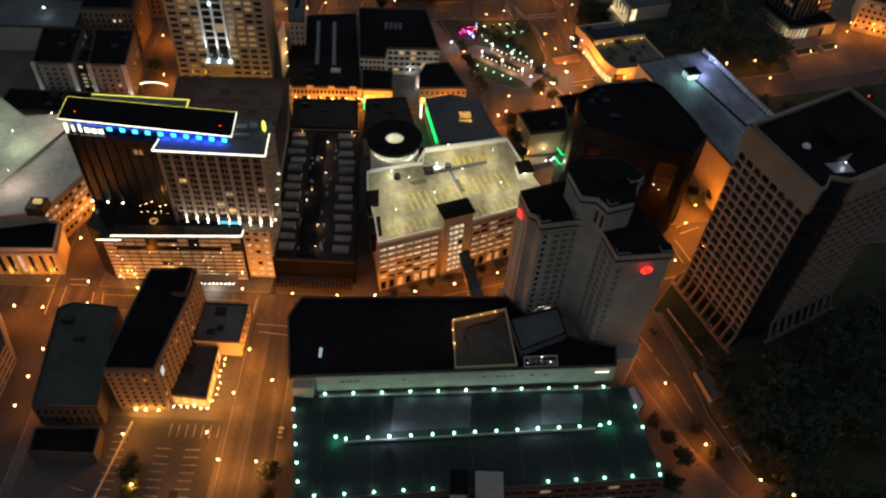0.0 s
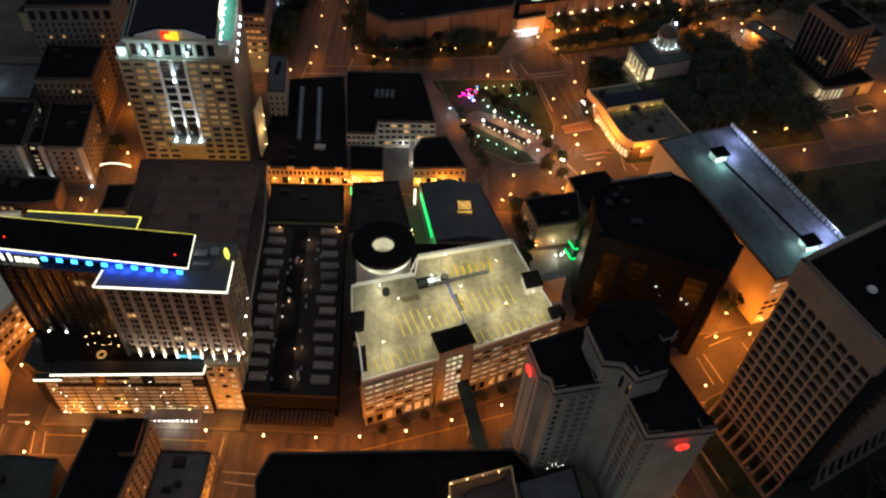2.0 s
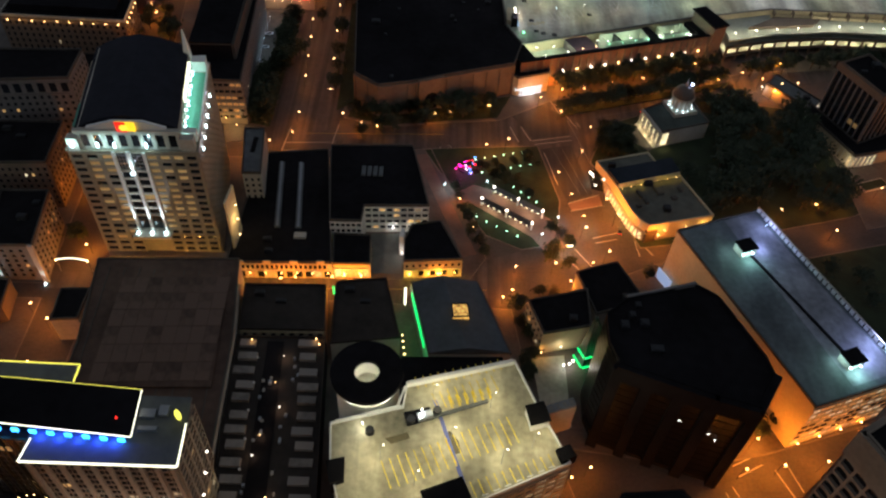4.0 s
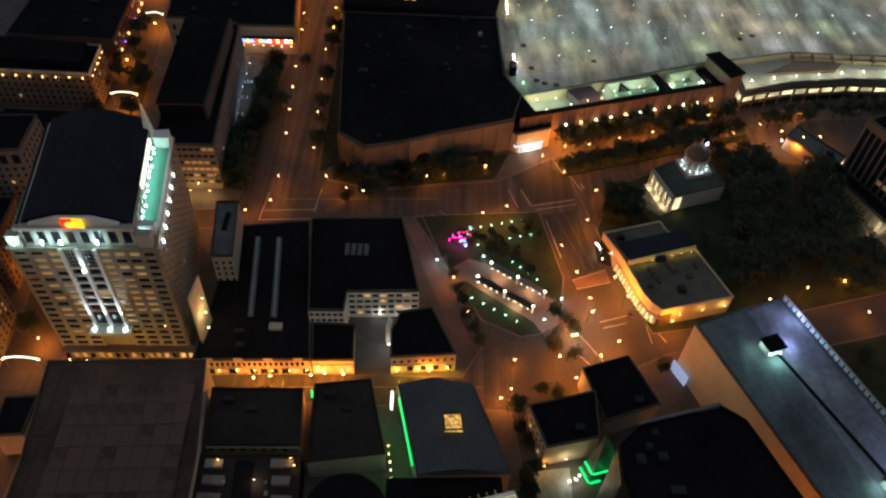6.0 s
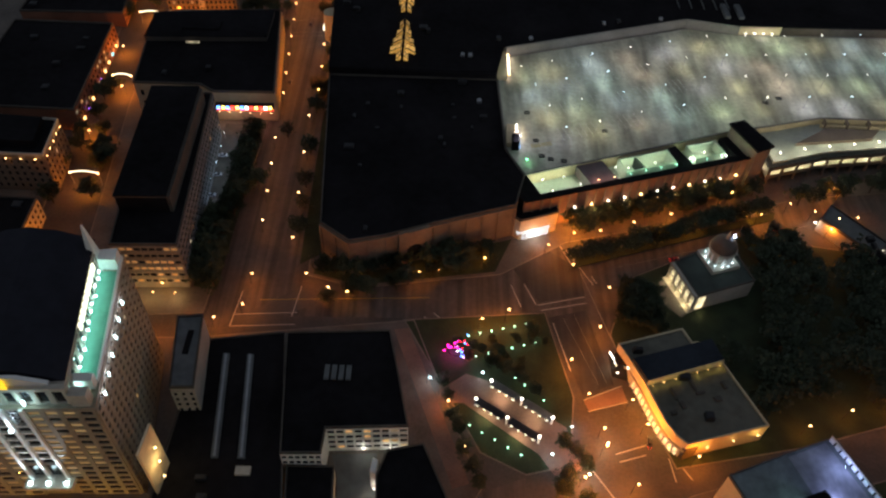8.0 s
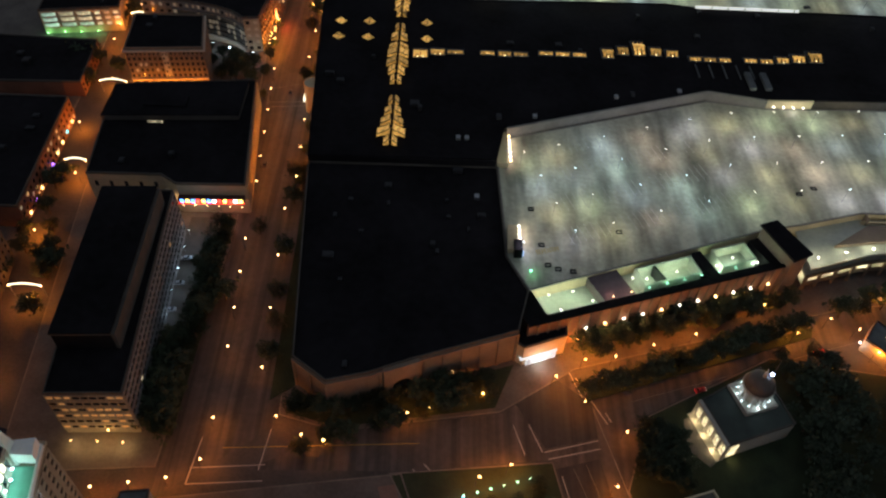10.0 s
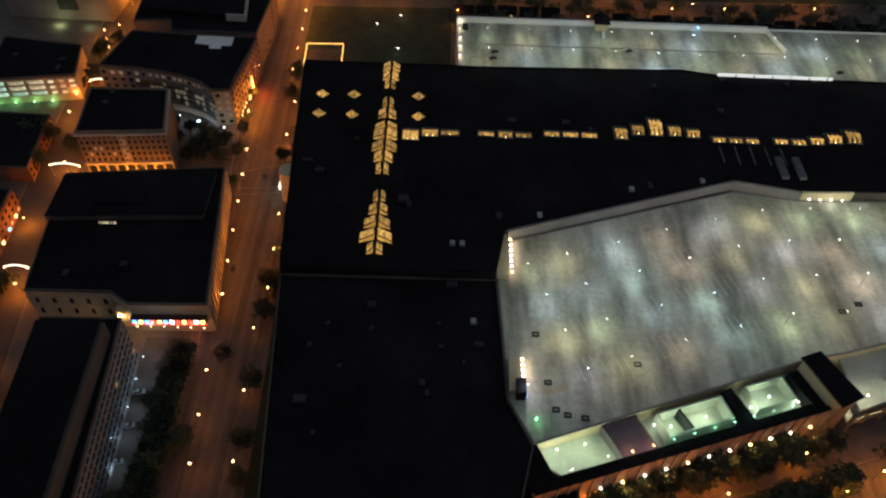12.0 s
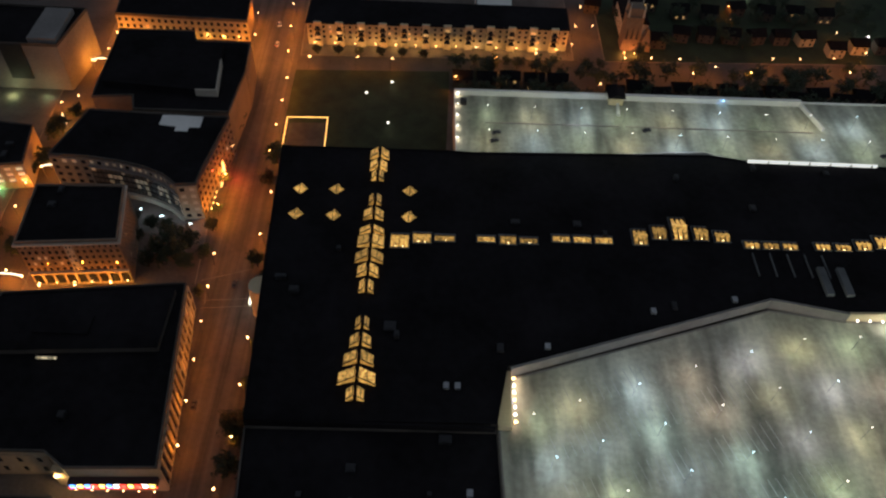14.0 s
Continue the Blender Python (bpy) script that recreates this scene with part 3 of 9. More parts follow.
# ---- hotel with a floating roof slab ----
def main_hotel():
    b = thing("hotel_tower", -97, 226, 0, "tall hotel with dark glass, a stone wing and glowing roof edges", "hotel")
    # glass wing and stone wing
    part("glass_wing", Shape().prism([(-132, 226), (-97, 224), (-97, 241), (-131, 242)], 0, 63.5), BLACKGL, b, "dark glass body")
    for k in range(9):
        x = -131 + k * 4
        part("mullion", Shape().box(x - 0.15, 225.2 + (131 + x) * -0.03 - 0.3, 28, x + 0.15, 226.0 + (131 + x) * -0.03, 63), DARKM, b)
    part("stone_wing", Shape().box(-97, 218.5, 29, -59, 237, 63.6), GRIDST, b)
    part("stone_base", Shape().box(-71, 215, 0, -60.5, 237, 29), TAN, b)
    part("core", Shape().box(-97, 222, 0, -71, 237, 29), TAN, b)
    rng = random.Random(5)
    facade(b, (-97, 218.5), (-59, 218.5), 31.5, 63.4, 9, 11, 0.80, 0.72, 0.02, BROWN, depth=0.5, rng=rng)
    for k in range(10):
        x = -96.5 + k * 37 / 9
        part("stone_pier", Shape().box(x - 0.55, 217.3, 29, x + 0.55, 218.3, 63.8), GRIDST, b, "pale stone pier")
    for k in range(9):
        x = -97 + (k + 0.5) * 38 / 9
        part("window_mullion", Shape().box(x - 0.1, 217.85, 31.6, x + 0.1, 218.1, 63.2), BROWN, b)
    facade(b, (-59, 218.5), (-59, 237), 31.5, 63.4, 5, 11, 0.7, 0.6, 0.02, GRIDST, depth=0.6, rng=rng)
    facade(b, (-71, 215), (-60.5, 215), 1, 28.5, 3, 8, 0.55, 0.55, 0.65, CREAM, depth=0.5, rng=rng)
    facade(b, (-60.5, 215), (-60.5, 237), 1, 28.5, 5, 8, 0.5, 0.5, 0.25, TAN, depth=0.5, rng=rng)
    facade(b, (-132, 242), (-132, 226), 30, 62, 4, 11, 0.85, 0.8, 0.04, DARKM, mats=(BLACKGL, LIT_W, LIT_P), depth=0.2, rng=rng)
    facade(b, (-132, 226), (-97.5, 224.2), 30, 62, 9, 11, 0.88, 0.82, 0.025, DARKM, mats=(BLACKGL, LIT_DIM, LIT_W), depth=0.2, rng=rng)
    # podium of glass
    part("podium", Shape().prism([(-125, 210.5), (-71.5, 213.2), (-71.5, 222), (-131, 226), (-131, 214)], 0, 27.6), BLACKGL, b, "glass podium")
    facade(b, (-125, 210.4), (-71.6, 213.0), 0.5, 27.5, 13, 12, 0.96, 0.78, 0.86, DARKM, mats=(BLACKGL, LIT_LOBBY, LIT_LOBBY), depth=0.35, most=220, rng=rng)
    facade(b, (-131, 226), (-131, 214), 0.5, 27.5, 4, 12, 0.96, 0.78, 0.6, DARKM, mats=(BLACKGL, LIT_LOBBY, LIT_LOBBY), depth=0.35, most=220, rng=rng)
    for k in range(34):
        t = rng.random()
        part("lobby_light", Shape().ball(-124 + 52 * t, 210.0 + 2.55 * t, 1.4 + 2.25 * rng.randrange(11), rng.uniform(0.09, 0.19)), BULB_W if k % 4 else BULB_O, b)
    part("canopy", Shape().prism([(-120, 208.5), (-70.5, 211.6), (-70.5, 216.5), (-120, 214)], 28.0, 28.8), DARKM, b)
    part("canopy_step", Shape().prism([(-125, 206.8), (-116, 207.3), (-116, 210), (-125, 209.5)], 27.4, 28.0), DARKM, b)
    strip(b, "edge_light", (-120, 208.4, 28.6), (-70.4, 211.5, 28.6), 0.32, NEON_W, "white line of light")
    strip(b, "edge_light", (-70.4, 211.5, 28.6), (-70.4, 216.5, 28.6), 0.28, NEON_W)
    strip(b, "edge_light", (-125, 206.7, 27.8), (-116, 207.2, 27.8), 0.3, NEON_W)
    part("terrace", Shape().prism([(-124, 214), (-97.5, 215.5), (-97.5, 223.8), (-130, 225.5)], 27.7, 28.1), ROOF, b)
    part("fire_pit", Shape().ring([(-106 + 1.6 * math.cos(a / 2), 217.5 + 1.6 * math.sin(a / 2)) for a in range(0, 12)], [(-106 + 1.1 * math.cos(a / 2), 217.5 + 1.1 * math.sin(a / 2)) for a in range(0, 12)], 28.1, 28.7), glow("fire_pit_glow", (1.0, 0.6, 0.2), 0.35), b)
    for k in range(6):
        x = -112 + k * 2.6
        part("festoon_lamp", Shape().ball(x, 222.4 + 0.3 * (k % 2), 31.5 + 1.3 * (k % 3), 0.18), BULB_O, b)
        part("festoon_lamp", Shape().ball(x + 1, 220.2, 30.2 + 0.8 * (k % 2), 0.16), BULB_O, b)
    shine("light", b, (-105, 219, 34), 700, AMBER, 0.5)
    # up-lights at the foot of the stone wing and along the sides
    for k in range(9):
        x = -96.5 + 37 / 9 * (k + 0.98)
        part("uplight", Shape().cyl(x, 217.0, 29.1, 31.6, 0.11, 0.07, 8), BULB_W, b)
        shine("light", b, (x + 0.4, 216.2, 29.6), 7000, (1.0, 0.84, 0.62), 0.15, 56, (x, 218.0, 36))
    for k in range(3):
        x = -131.5 + k * 6
        part("uplight", Shape().ball(x, 224.8 - 0.1 * k, 30.5, 0.4), BULB_W, b)
        shine("light", b, (x, 224.2, 31.0), 420, WHITE, 0.2, 60, (x, 225.4, 46))
    for k in range(4):
        part("side_light", Shape().ball(-58.2, 219 + 5 * k, 31 + 3.6 * k, 0.35), BULB_W, b)
    part("pool_glow", Shape().box(-80, 217.2, 29.2, -71.5, 217.6, 30.2), glow("pool_glow", (0.2, 0.8, 1.0), 1.0), b)
    # roof of the stone wing, slabs and their edges
    part("wing_roof", Shape().prism([(-98.4, 217.5), (-58, 217.6), (-58.4, 230), (-59, 238), (-98, 238)], 64.4, 65.2), ROOF_G, b, "grey flat roof")
    strip(b, "edge_light", (-98.4, 217.4, 65.2), (-58, 217.5, 65.2), 0.3, NEON_W, "white line of light")
    strip(b, "edge_light", (-58, 217.5, 65.2), (-58.6, 230, 65.2), 0.25, NEON_W)
    strip(b, "edge_light", (-98.4, 217.4, 65.2), (-97.6, 224, 65.2), 0.25, NEON_W)
    part("slab_core", Shape().prism([(-130, 229.5), (-73, 226.5), (-73.5, 236.5), (-129, 240)], 62, 67.2), DARKM, b)
    part("slab", Shape().prism([(-136, 242), (-72, 238), (-71, 224), (-135, 229)], 67.2, 68.2), ROOF, b, "black floating roof slab")
    part("slab_behind", Shape().prism([(-129, 247), (-92, 246.6), (-92, 238), (-129, 240)], 65.0, 66.0), ROOF_G, b)
    for p, q, m in (((-136, 242), (-72, 238), NEON_Y), ((-72, 238), (-71, 224), NEON_W), ((-71, 224), (-135, 229), NEON_W), ((-135, 229), (-136, 242), NEON_Y)):
        strip(b, "edge_light", (*p, 68.0), (*q, 68.0), 0.26, m, "glowing roof edge")
    strip(b, "edge_light", (-129, 247, 66), (-92, 246.6, 66), 0.24, NEON_Y)
    strip(b, "edge_light", (-92, 246.6, 66), (-92, 241, 66), 0.24, NEON_Y)
    for k in range(10):
        x = -116 + k * 4.7
        part("blue_lamp", Shape().obox(x, 226.6 - (x + 116) * 0.066, -0.06, 1.7, 0.5, 65.6, 67.0), glow("blue_lamp_glow", (0.05, 0.45, 1.0), 4.0) if k == 0 else bpy.data.materials["blue_lamp_glow"], b, "blue glowing lamp")
    # band glows by itself in place of wall lit blue by the lamps
    part("blue_band", Shape().prism([(-131, 229.3), (-73, 225.6), (-73, 226.1), (-131, 229.8)], 65.3, 67.1), glow("blue_light_wash", (0.01, 0.06, 0.6), 0.8), b, "self-glowing band for the blue light under the slab")
    for x in (-95, -90, -85, -80, -75.5):
        shine("light", b, (x, 224.4 - (x + 95) * 0.05, 66.4), 1100, (0.02, 0.07, 1.0), 0.3)
    for k, (w, h) in enumerate(((1.2, 4.4), (0.8, 3.8), (0.8, 4.4), (1.8, 3.2), (1.8, 3.0), (1.8, 3.0))):
        x = -132.5 + k * 2.55
        part("sign_block", Shape().obox(x, 228.0 - k * 0.17, -0.06, w, 0.3, 62.4, 62.4 + h), NEON_W, b, "white glowing sign block")
    oval = Shape()
    ring = [(2 * math.pi * i / 16) for i in range(16)]
    oval.v += [(-60.4 + 0.8 * math.cos(a), 230.5, 68.2 + 2.6 * math.sin(a)) for a in ring] + [(-60.4 + 0.8 * math.cos(a), 230.9, 68.2 + 2.6 * math.sin(a)) for a in ring]
    oval.f += [tuple(range(16)), tuple(reversed(range(16, 32)))] + [(i, 16 + i, 16 + (i + 1) % 16, (i + 1) % 16) for i in range(16)]
    part("oval_sign", oval, NEON_Y, b, "yellow glowing oval sign")
    for x, y in ((-130, 233), (-76, 229)):
        part("beacon", Shape().ball(x, y, 68.6, 0.3), NEON_R, b, "red beacon")
    for x, y, w, d in ((-69, 232, 4, 2.5), (-65, 233, 2.5, 3), (-68, 227.5, 5, 1.2)):
        part("roof_unit", Shape().box(x - w / 2, y - d / 2, 65.2, x + w / 2, y + d / 2, 66.6), STEEL, b)
    for k in range(12):
        part("entrance_lamp", Shape().ball(-94 + k * 1.6, 206.8 + k * 0.06, 4.0, 0.3), BULB_W, b)
    part("entrance_canopy", Shape().prism([(-95, 206.6), (-75, 207.6), (-75, 212), (-95, 211)], 4.3, 4.8), STEEL, b)
    shine("light", b, (-85, 207.5, 3.5), 1500, WHITE, 0.5)
    for k in range(9):
        x = -123 + k * 6.2
        part("lobby_lamp", Shape().ball(x, 209.4 + 0.05 * (x + 123), 3.2 + 1.4 * (k % 3), 0.34), BULB_O if k % 2 else BULB_W, b)
    for x in (-120, -104, -66):
        shine("light", b, (x, 208, 4.5), 1300, AMBER, 0.4)


main_hotel()

# ---- long brown-roofed hall behind the hotel ----
hall = building("convention_hall", "large hall with a brown-grey seamed flat roof", [(-126, 327), (-71, 330), (-66, 292), (-63.5, 240), (-120, 249), (-121, 287)], 18, HALLROOF, CONC, parapet=0.7)
seams = Shape()
for k in range(9):
    seams.obox(-118 + k * 5.8, 290, math.pi / 2 + 0.06, 66, 0.35, 18.0, 18.25)
part("roof_seam", seams, ROOF_B, hall)
part("upper_roof", Shape().prism([(-114, 318), (-73, 321), (-69, 270), (-112, 268)], 18.0, 19.0), HALLROOF, hall)
PANEL = surface("roof_panel", (0.085, 0.054, 0.041), 0.9, grain=0.35, stain=0.08, vary=0.6, spec=0.2, piece=0.55)
panel_mesh = mesh_of("roof_panel", Shape().box(-2.45, -3.75, 0, 2.45, 3.75, 0.07), PANEL)
for i in range(8):
    for j in range(6):
        ob = new("roof_panel", panel_mesh)
        ob.parent = hall
        at = BASE[hall.name]
        ob.location = (-109.6 + i * 5.15 + (j - 2) * -0.28 - at.x, 274 + j * 7.9 + i * 0.3 - at.y, 19.0 - at.z)
        ob.rotation_euler = (0, 0, 0.045)
building("service_building", "low dark building beside the hall", [(-137, 300), (-127, 301), (-127, 316), (-138, 315)], 13, ROOF, CONC)

# ---- long roof with two rows of plant bays ----
bays = building("market_hall", "long low hall with rows of grey roof bays", [(-60.5, 214), (-27, 214), (-33, 297), (-66, 296)], 13, ROOF_D, ROOF, parapet=0.9, cap=ROOF_D)
rng = random.Random(9)
for side, x0, x1, w in ((0, -56.0, -60.5, 7.5), (1, -32.8, -38.0, 7.5)):
    for k in range(13):
        t = k / 12
        x, y = x0 + (x1 - x0) * t + rng.uniform(-0.8, 0.8), 221 + 72 * t + rng.uniform(-0.5, 0.5)
        w = rng.uniform(5.5, 7.8)
        part("bay", Shape().box(x - w / 2, y - 1.5, 13, x + w / 2, y + 1.4, 13.9 + rng.uniform(0, 0.9)), BAY, bays, "grey roof bay")
part("gutter", Shape().prism([(-51, 216), (-43.5, 216), (-48, 294), (-54, 294)], 13.02, 13.5), ROOF, bays)
for k in range(7):
    x, y = -46.5 - k * 0.7 + rng.uniform(-6, 6), 222 + k * 11 + rng.uniform(-3, 3)
    wall_lamp(bays, x, y, 15.2, BULB_O if k % 2 else BULB_W, 170, (1.0, 0.62, 0.35), 0.2)
for k in range(26):
    x, y = rng.choice((-51.5, -42.5)) + rng.uniform(-1.6, 1.6), 218 + rng.uniform(0, 74)
    part("roof_pipe", Shape().box(x - rng.uniform(0.2, 0.7), y - rng.uniform(0.3, 1.4), 13, x + 0.4, y + 0.5, 13.5 + rng.uniform(0.2, 1.0)), STEEL if k % 3 else CONC, bays)
part("front_canopy", Shape().box(-60, 207.5, 3.6, -28, 213.6, 4.2), ROOF_D, bays)
for k in range(20):
    part("slat", Shape().box(-59.5 + k * 1.6, 208, 4.2, -58.9 + k * 1.6, 213.4, 4.6), ROOF_B, bays)
for k in range(7):
    x, y = -53.0 - k * 0.6 + rng.uniform(-0.5, 0.5), 220 + k * 11
    part("roof_lamp", Shape().box(x - 0.3, y, 13.5, x + 0.3, y + 0.5, 14.4), WHITEP, bays)
for x, y in ((-34.5, 292), (-36, 294.5), (-59.5, 293)):
    wall_lamp(bays, x, y, 15.5, BULB_O, 60, AMBER, 0.22)
north_hall = building("shop_building", "dark flat-roofed building on a corner", [(-66, 300), (-34, 301), (-36, 323), (-68, 322)], 12, ROOF_D, CREAM, units=2, cap=ROOF_D)
facade(north_hall, (-66, 299.9), (-34, 300.9), 1, 11, 9, 3, 0.5, 0.55, 0.12, CREAM)
sidehouse = building("shop_building", "dark sloping-roofed building with a roller front", [(-32, 325), (-12, 328), (-5, 299), (-31, 295)], 12, ROOF_D, CONC, units=2, cap=ROOF_D)
part("green_sign", Shape().box(-33.2, 322, 8, -32.6, 323, 12), NEON_G, sidehouse, "green glowing sign")

# ---- parking garage with a bright top deck ----
GAR = [(-17, 211), (20, 226), (52, 241), (43, 261), (36, 279), (-1, 268), (-2, 259), (-25, 252), (-23.5, 238), (-20, 226)]


A = math.atan2(15, 37)


def garage():
    b = building("parking_garage", "multi-storey parking garage with a pale floodlit top deck", GAR, 28.6, streaked("yellowed_deck", (0.40, 0.36, 0.24), -0.35, 0.5), TAN, parapet=1.0, cap=WHITEP)
    rng = random.Random(3)
    for p, q, n in (((-17, 211), (6.5, 220.6), 7), ((20, 226), (52, 241), 9)):
        facade(b, p, q, 6.5, 26.5, n, 6, 0.8, 0.42, 0.8, TAN, mats=(GLASS, LIT_G, LIT_P), depth=0.6, rng=rng)
        facade(b, p, q, 0.2, 6.0, n, 1, 0.62, 0.85, 0.3, TAN, mats=(GLASS, LIT_W, LIT_W), depth=0.6, rng=rng)
    facade(b, (-25, 252), (-17, 211), 4, 26, 9, 6, 0.75, 0.4, 0.12, TAN, mats=(GLASS, LIT_G, LIT_P), depth=0.5, rng=rng)
    # stair tower
    st = [(5.5, 226.5), (17, 231.2), (19.8, 224.6), (8.3, 219.6)]
    part("stair_tower", Shape().prism(ccw(st), 0, 35.5), TAN, b)
    part("stair_roof", Shape().prism(offset(ccw(st), -0.5), 35.5, 36.4), ROOF, b, "black flat roof")
    facade(b, (10.5, 220.5), (16.5, 223.1), 3, 31, 3, 9, 0.8, 0.6, 0.9, TAN, mats=(GLASS, LIT_G, LIT_P), depth=0.3, rng=rng)
    # east stair hut
    part("stair_hut", Shape().prism(ccw([(40, 252), (46, 254), (44, 260.5), (38.5, 258.5)]), 28.6, 32.4), WHITEP, b)
    part("hut_roof", Shape().prism(ccw([(39.6, 251.6), (46.4, 253.6), (44.4, 261), (38.1, 259)]), 32.4, 32.9), ROOF, b)
    part("corner_hut", Shape().prism(ccw([(49, 240.5), (54, 243), (52, 247), (47.5, 245)]), 26, 30.5), ROOF, b)
    for k in range(4):
        part("louvre_frame", Shape().ring(ccw([(46.5 + 2.4 * k, 258.5 + k * 0.9), (48.6 + 2.4 * k, 259.3 + k * 0.9), (47.8 + 2.4 * k, 262 + k * 0.9), (45.8 + 2.4 * k, 261.2 + k * 0.9)]),
                                          ccw([(46.8 + 2.4 * k, 258.9 + k * 0.9), (48.3 + 2.4 * k, 259.5 + k * 0.9), (47.6 + 2.4 * k, 261.6 + k * 0.9), (46.1 + 2.4 * k, 261 + k * 0.9)]), 29, 29.6), STEEL, b)
    part("louvre_block", Shape().prism(ccw([(45.6, 258), (56, 261.6), (54.6, 265), (44.6, 261.4)]), 14, 28.9), CONC, b)
    # west huts
    part("west_hut", Shape().prism(ccw([(-24.6, 238), (-19, 239.5), (-18.5, 232), (-22.5, 230.5)]), 24, 31), ROOF, b)
    part("west_hut", Shape().prism(ccw([(-22, 224), (-17.5, 225.5), (-16, 215.5), (-20, 214.5)]), 20, 29.5), ROOF, b)
    # ramp drum with its disc
    n = 32
    c = (-14.3, 268)
    cir = lambda r: [(c[0] + r * math.cos(2 * math.pi * i / n), c[1] + r * math.sin(2 * math.pi * i / n)) for i in range(n)]
    part("ramp_drum", Shape().ring(cir(10.6), cir(10.1), 0, 30.2), WHITEP, b, "round white ramp drum")
    part("ramp_floor", Shape().prism(cir(10.0), 26.0, 28.4), DECK, b)
    part("ramp_roof", Shape().ring(cir(12.2), cir(4.2), 34.2, 35.6), ROOF, b, "black disc roof with a round opening")
    part("ramp_well", Shape().ring(cir(4.4), cir(4.1), 28.4, 34.2), WHITEP, b)
    for k in range(10):
        a = 2 * math.pi * k / 10
        part("ramp_column", Shape().cyl(c[0] + 9.6 * math.cos(a), c[1] + 9.6 * math.sin(a), 28.4, 34.2, 0.3, n=8), WHITEP, b)
    shine("light", b, (c[0], c[1], 33.0), 480, (1.0, 0.95, 0.65), 0.6)
    shine("light", b, (c[0] + 6.0, c[1] - 6.5, 32.5), 1100, (1.0, 1.0, 0.72), 0.4)
    shine("light", b, (c[0] - 3.0, c[1] - 8.0, 32.5), 1300, (1.0, 1.0, 0.72), 0.4)
    # curb walls, ramp slot and plant between drum and deck
    part("deck_wall", Shape().obox(-13, 255.6, 0.30, 22, 0.5, 28.6, 30.2), WHITEP, b)
    part("deck_wall", Shape().obox(-2.6, 262.5, 1.3, 8, 0.5, 28.6, 30.2), WHITEP, b)
    part("ramp_slot", Shape().prism(ccw([(0, 252), (8.5, 255), (7, 259.5), (-1.5, 257)]), 28.62, 28.9), ROOF, b)
    part("ramp_slot", Shape().obox(16, 258.5, 0.36, 22, 1.0, 28.6, 29.7), ROOF_G, b)
    for x, y in ((1, 254), (9.5, 257.6), (-12, 249.5)):
        part("plant_unit", Shape().cyl(x, y, 28.6, 30.6, 1.5, 1.4, 10), DARKM, b)
    part("plant_unit", Shape().obox(5.5, 255.5, 0.35, 5, 2.4, 28.6, 30.8), STEEL, b)
    e = Vector((37, 11)).normalized()
    part("north_parapet", Shape().obox(17.2, 272.6, math.atan2(11, 37), 38, 1.3, 28.6, 30.6), WHITEP, b, "broad white parapet")
    for k in range(14):
        p = Vector((-0.5, 267.2)) + e * (k * 2.8)
        part("parapet_post", Shape().obox(p.x, p.y, math.atan2(11, 37), 0.35, 0.35, 28.6, 31.0), WHITEP, b)
    part("plant_lamp", Shape().ball(4.5, 256.8, 31.6, 0.3), BULB_W, b)
    shine("light", b, (4.5, 255.4, 31.6), 900, (0.92, 1.0, 0.95), 0.3)
    part("plant_lamp", Shape().ball(-14.5, 251.2, 31.2, 0.3), BULB_W, b)
    shine("light", b, (-14.5, 250.2, 31.0), 500, (1.0, 1.0, 0.8), 0.3)
    stain = surface("oil_stain", (0.10, 0.08, 0.035), 0.6, grain=0.8, vary=0.5)
    part("deck_stain", Shape().prism(ccw([(11.5, 250.5), (14, 251), (16.5, 247.5), (17.5, 243.5), (15.5, 242.8), (14.2, 246)]), 28.6, 28.615), stain, b, "dark oil stain")
    part("deck_stain", Shape().prism(ccw([(-7, 247.5), (0, 250), (1, 247.8), (-5, 245.6)]), 28.6, 28.615), stain, b)
    for k in range(9):
        p = Vector((20, 226)).lerp(Vector((52, 241)), (k + 0.5) / 9) + Vector((-0.42, 0.9)) * 1.4
        part("wheel_stop", Shape().obox(p.x, p.y, A, 2.0, 0.3, 28.6, 28.8), WHITEP, b)
    part("blue_lane", Shape().prism(ccw([(8, 262), (9.2, 262.4), (14.5, 246), (20, 230), (18.8, 229.5), (13.3, 245.6)]), 28.61, 28.63), surface("faded_blue_paint", (0.12, 0.14, 0.36), 0.8), b)
    return b


garage()
for x, y, n, ln, turn in ((-14.5, 214.5, 7, 5.2, A), (22, 229, 11, 5.2, A), (-4, 230.5, 8, 10, A), (16, 239.5, 8, 10, A), (10, 258.6, 8, 6.5, A), (3, 266.4, 11, 4.6, 0.30)):
    stalls("bay_marking", x, y, turn, n, 2.7, ln, 28.62, PAINT_G, "worn yellow bay lines painted on the garage deck", 0.34)
stalls("bay_marking", 14.5, 259.5, 0.3, 5, 2.7, 4.6, 28.63, PAINT_G, "broad yellow bay bars painted on the garage deck", 0.8)
for x, y in ((-12, 221), (-8, 240), (3, 232), (14, 247), (30, 240), (27, 260), (40, 246), (8, 262)):
    lamp_at(x, y, 28.6, 9.0, "decky", 3300, 20)

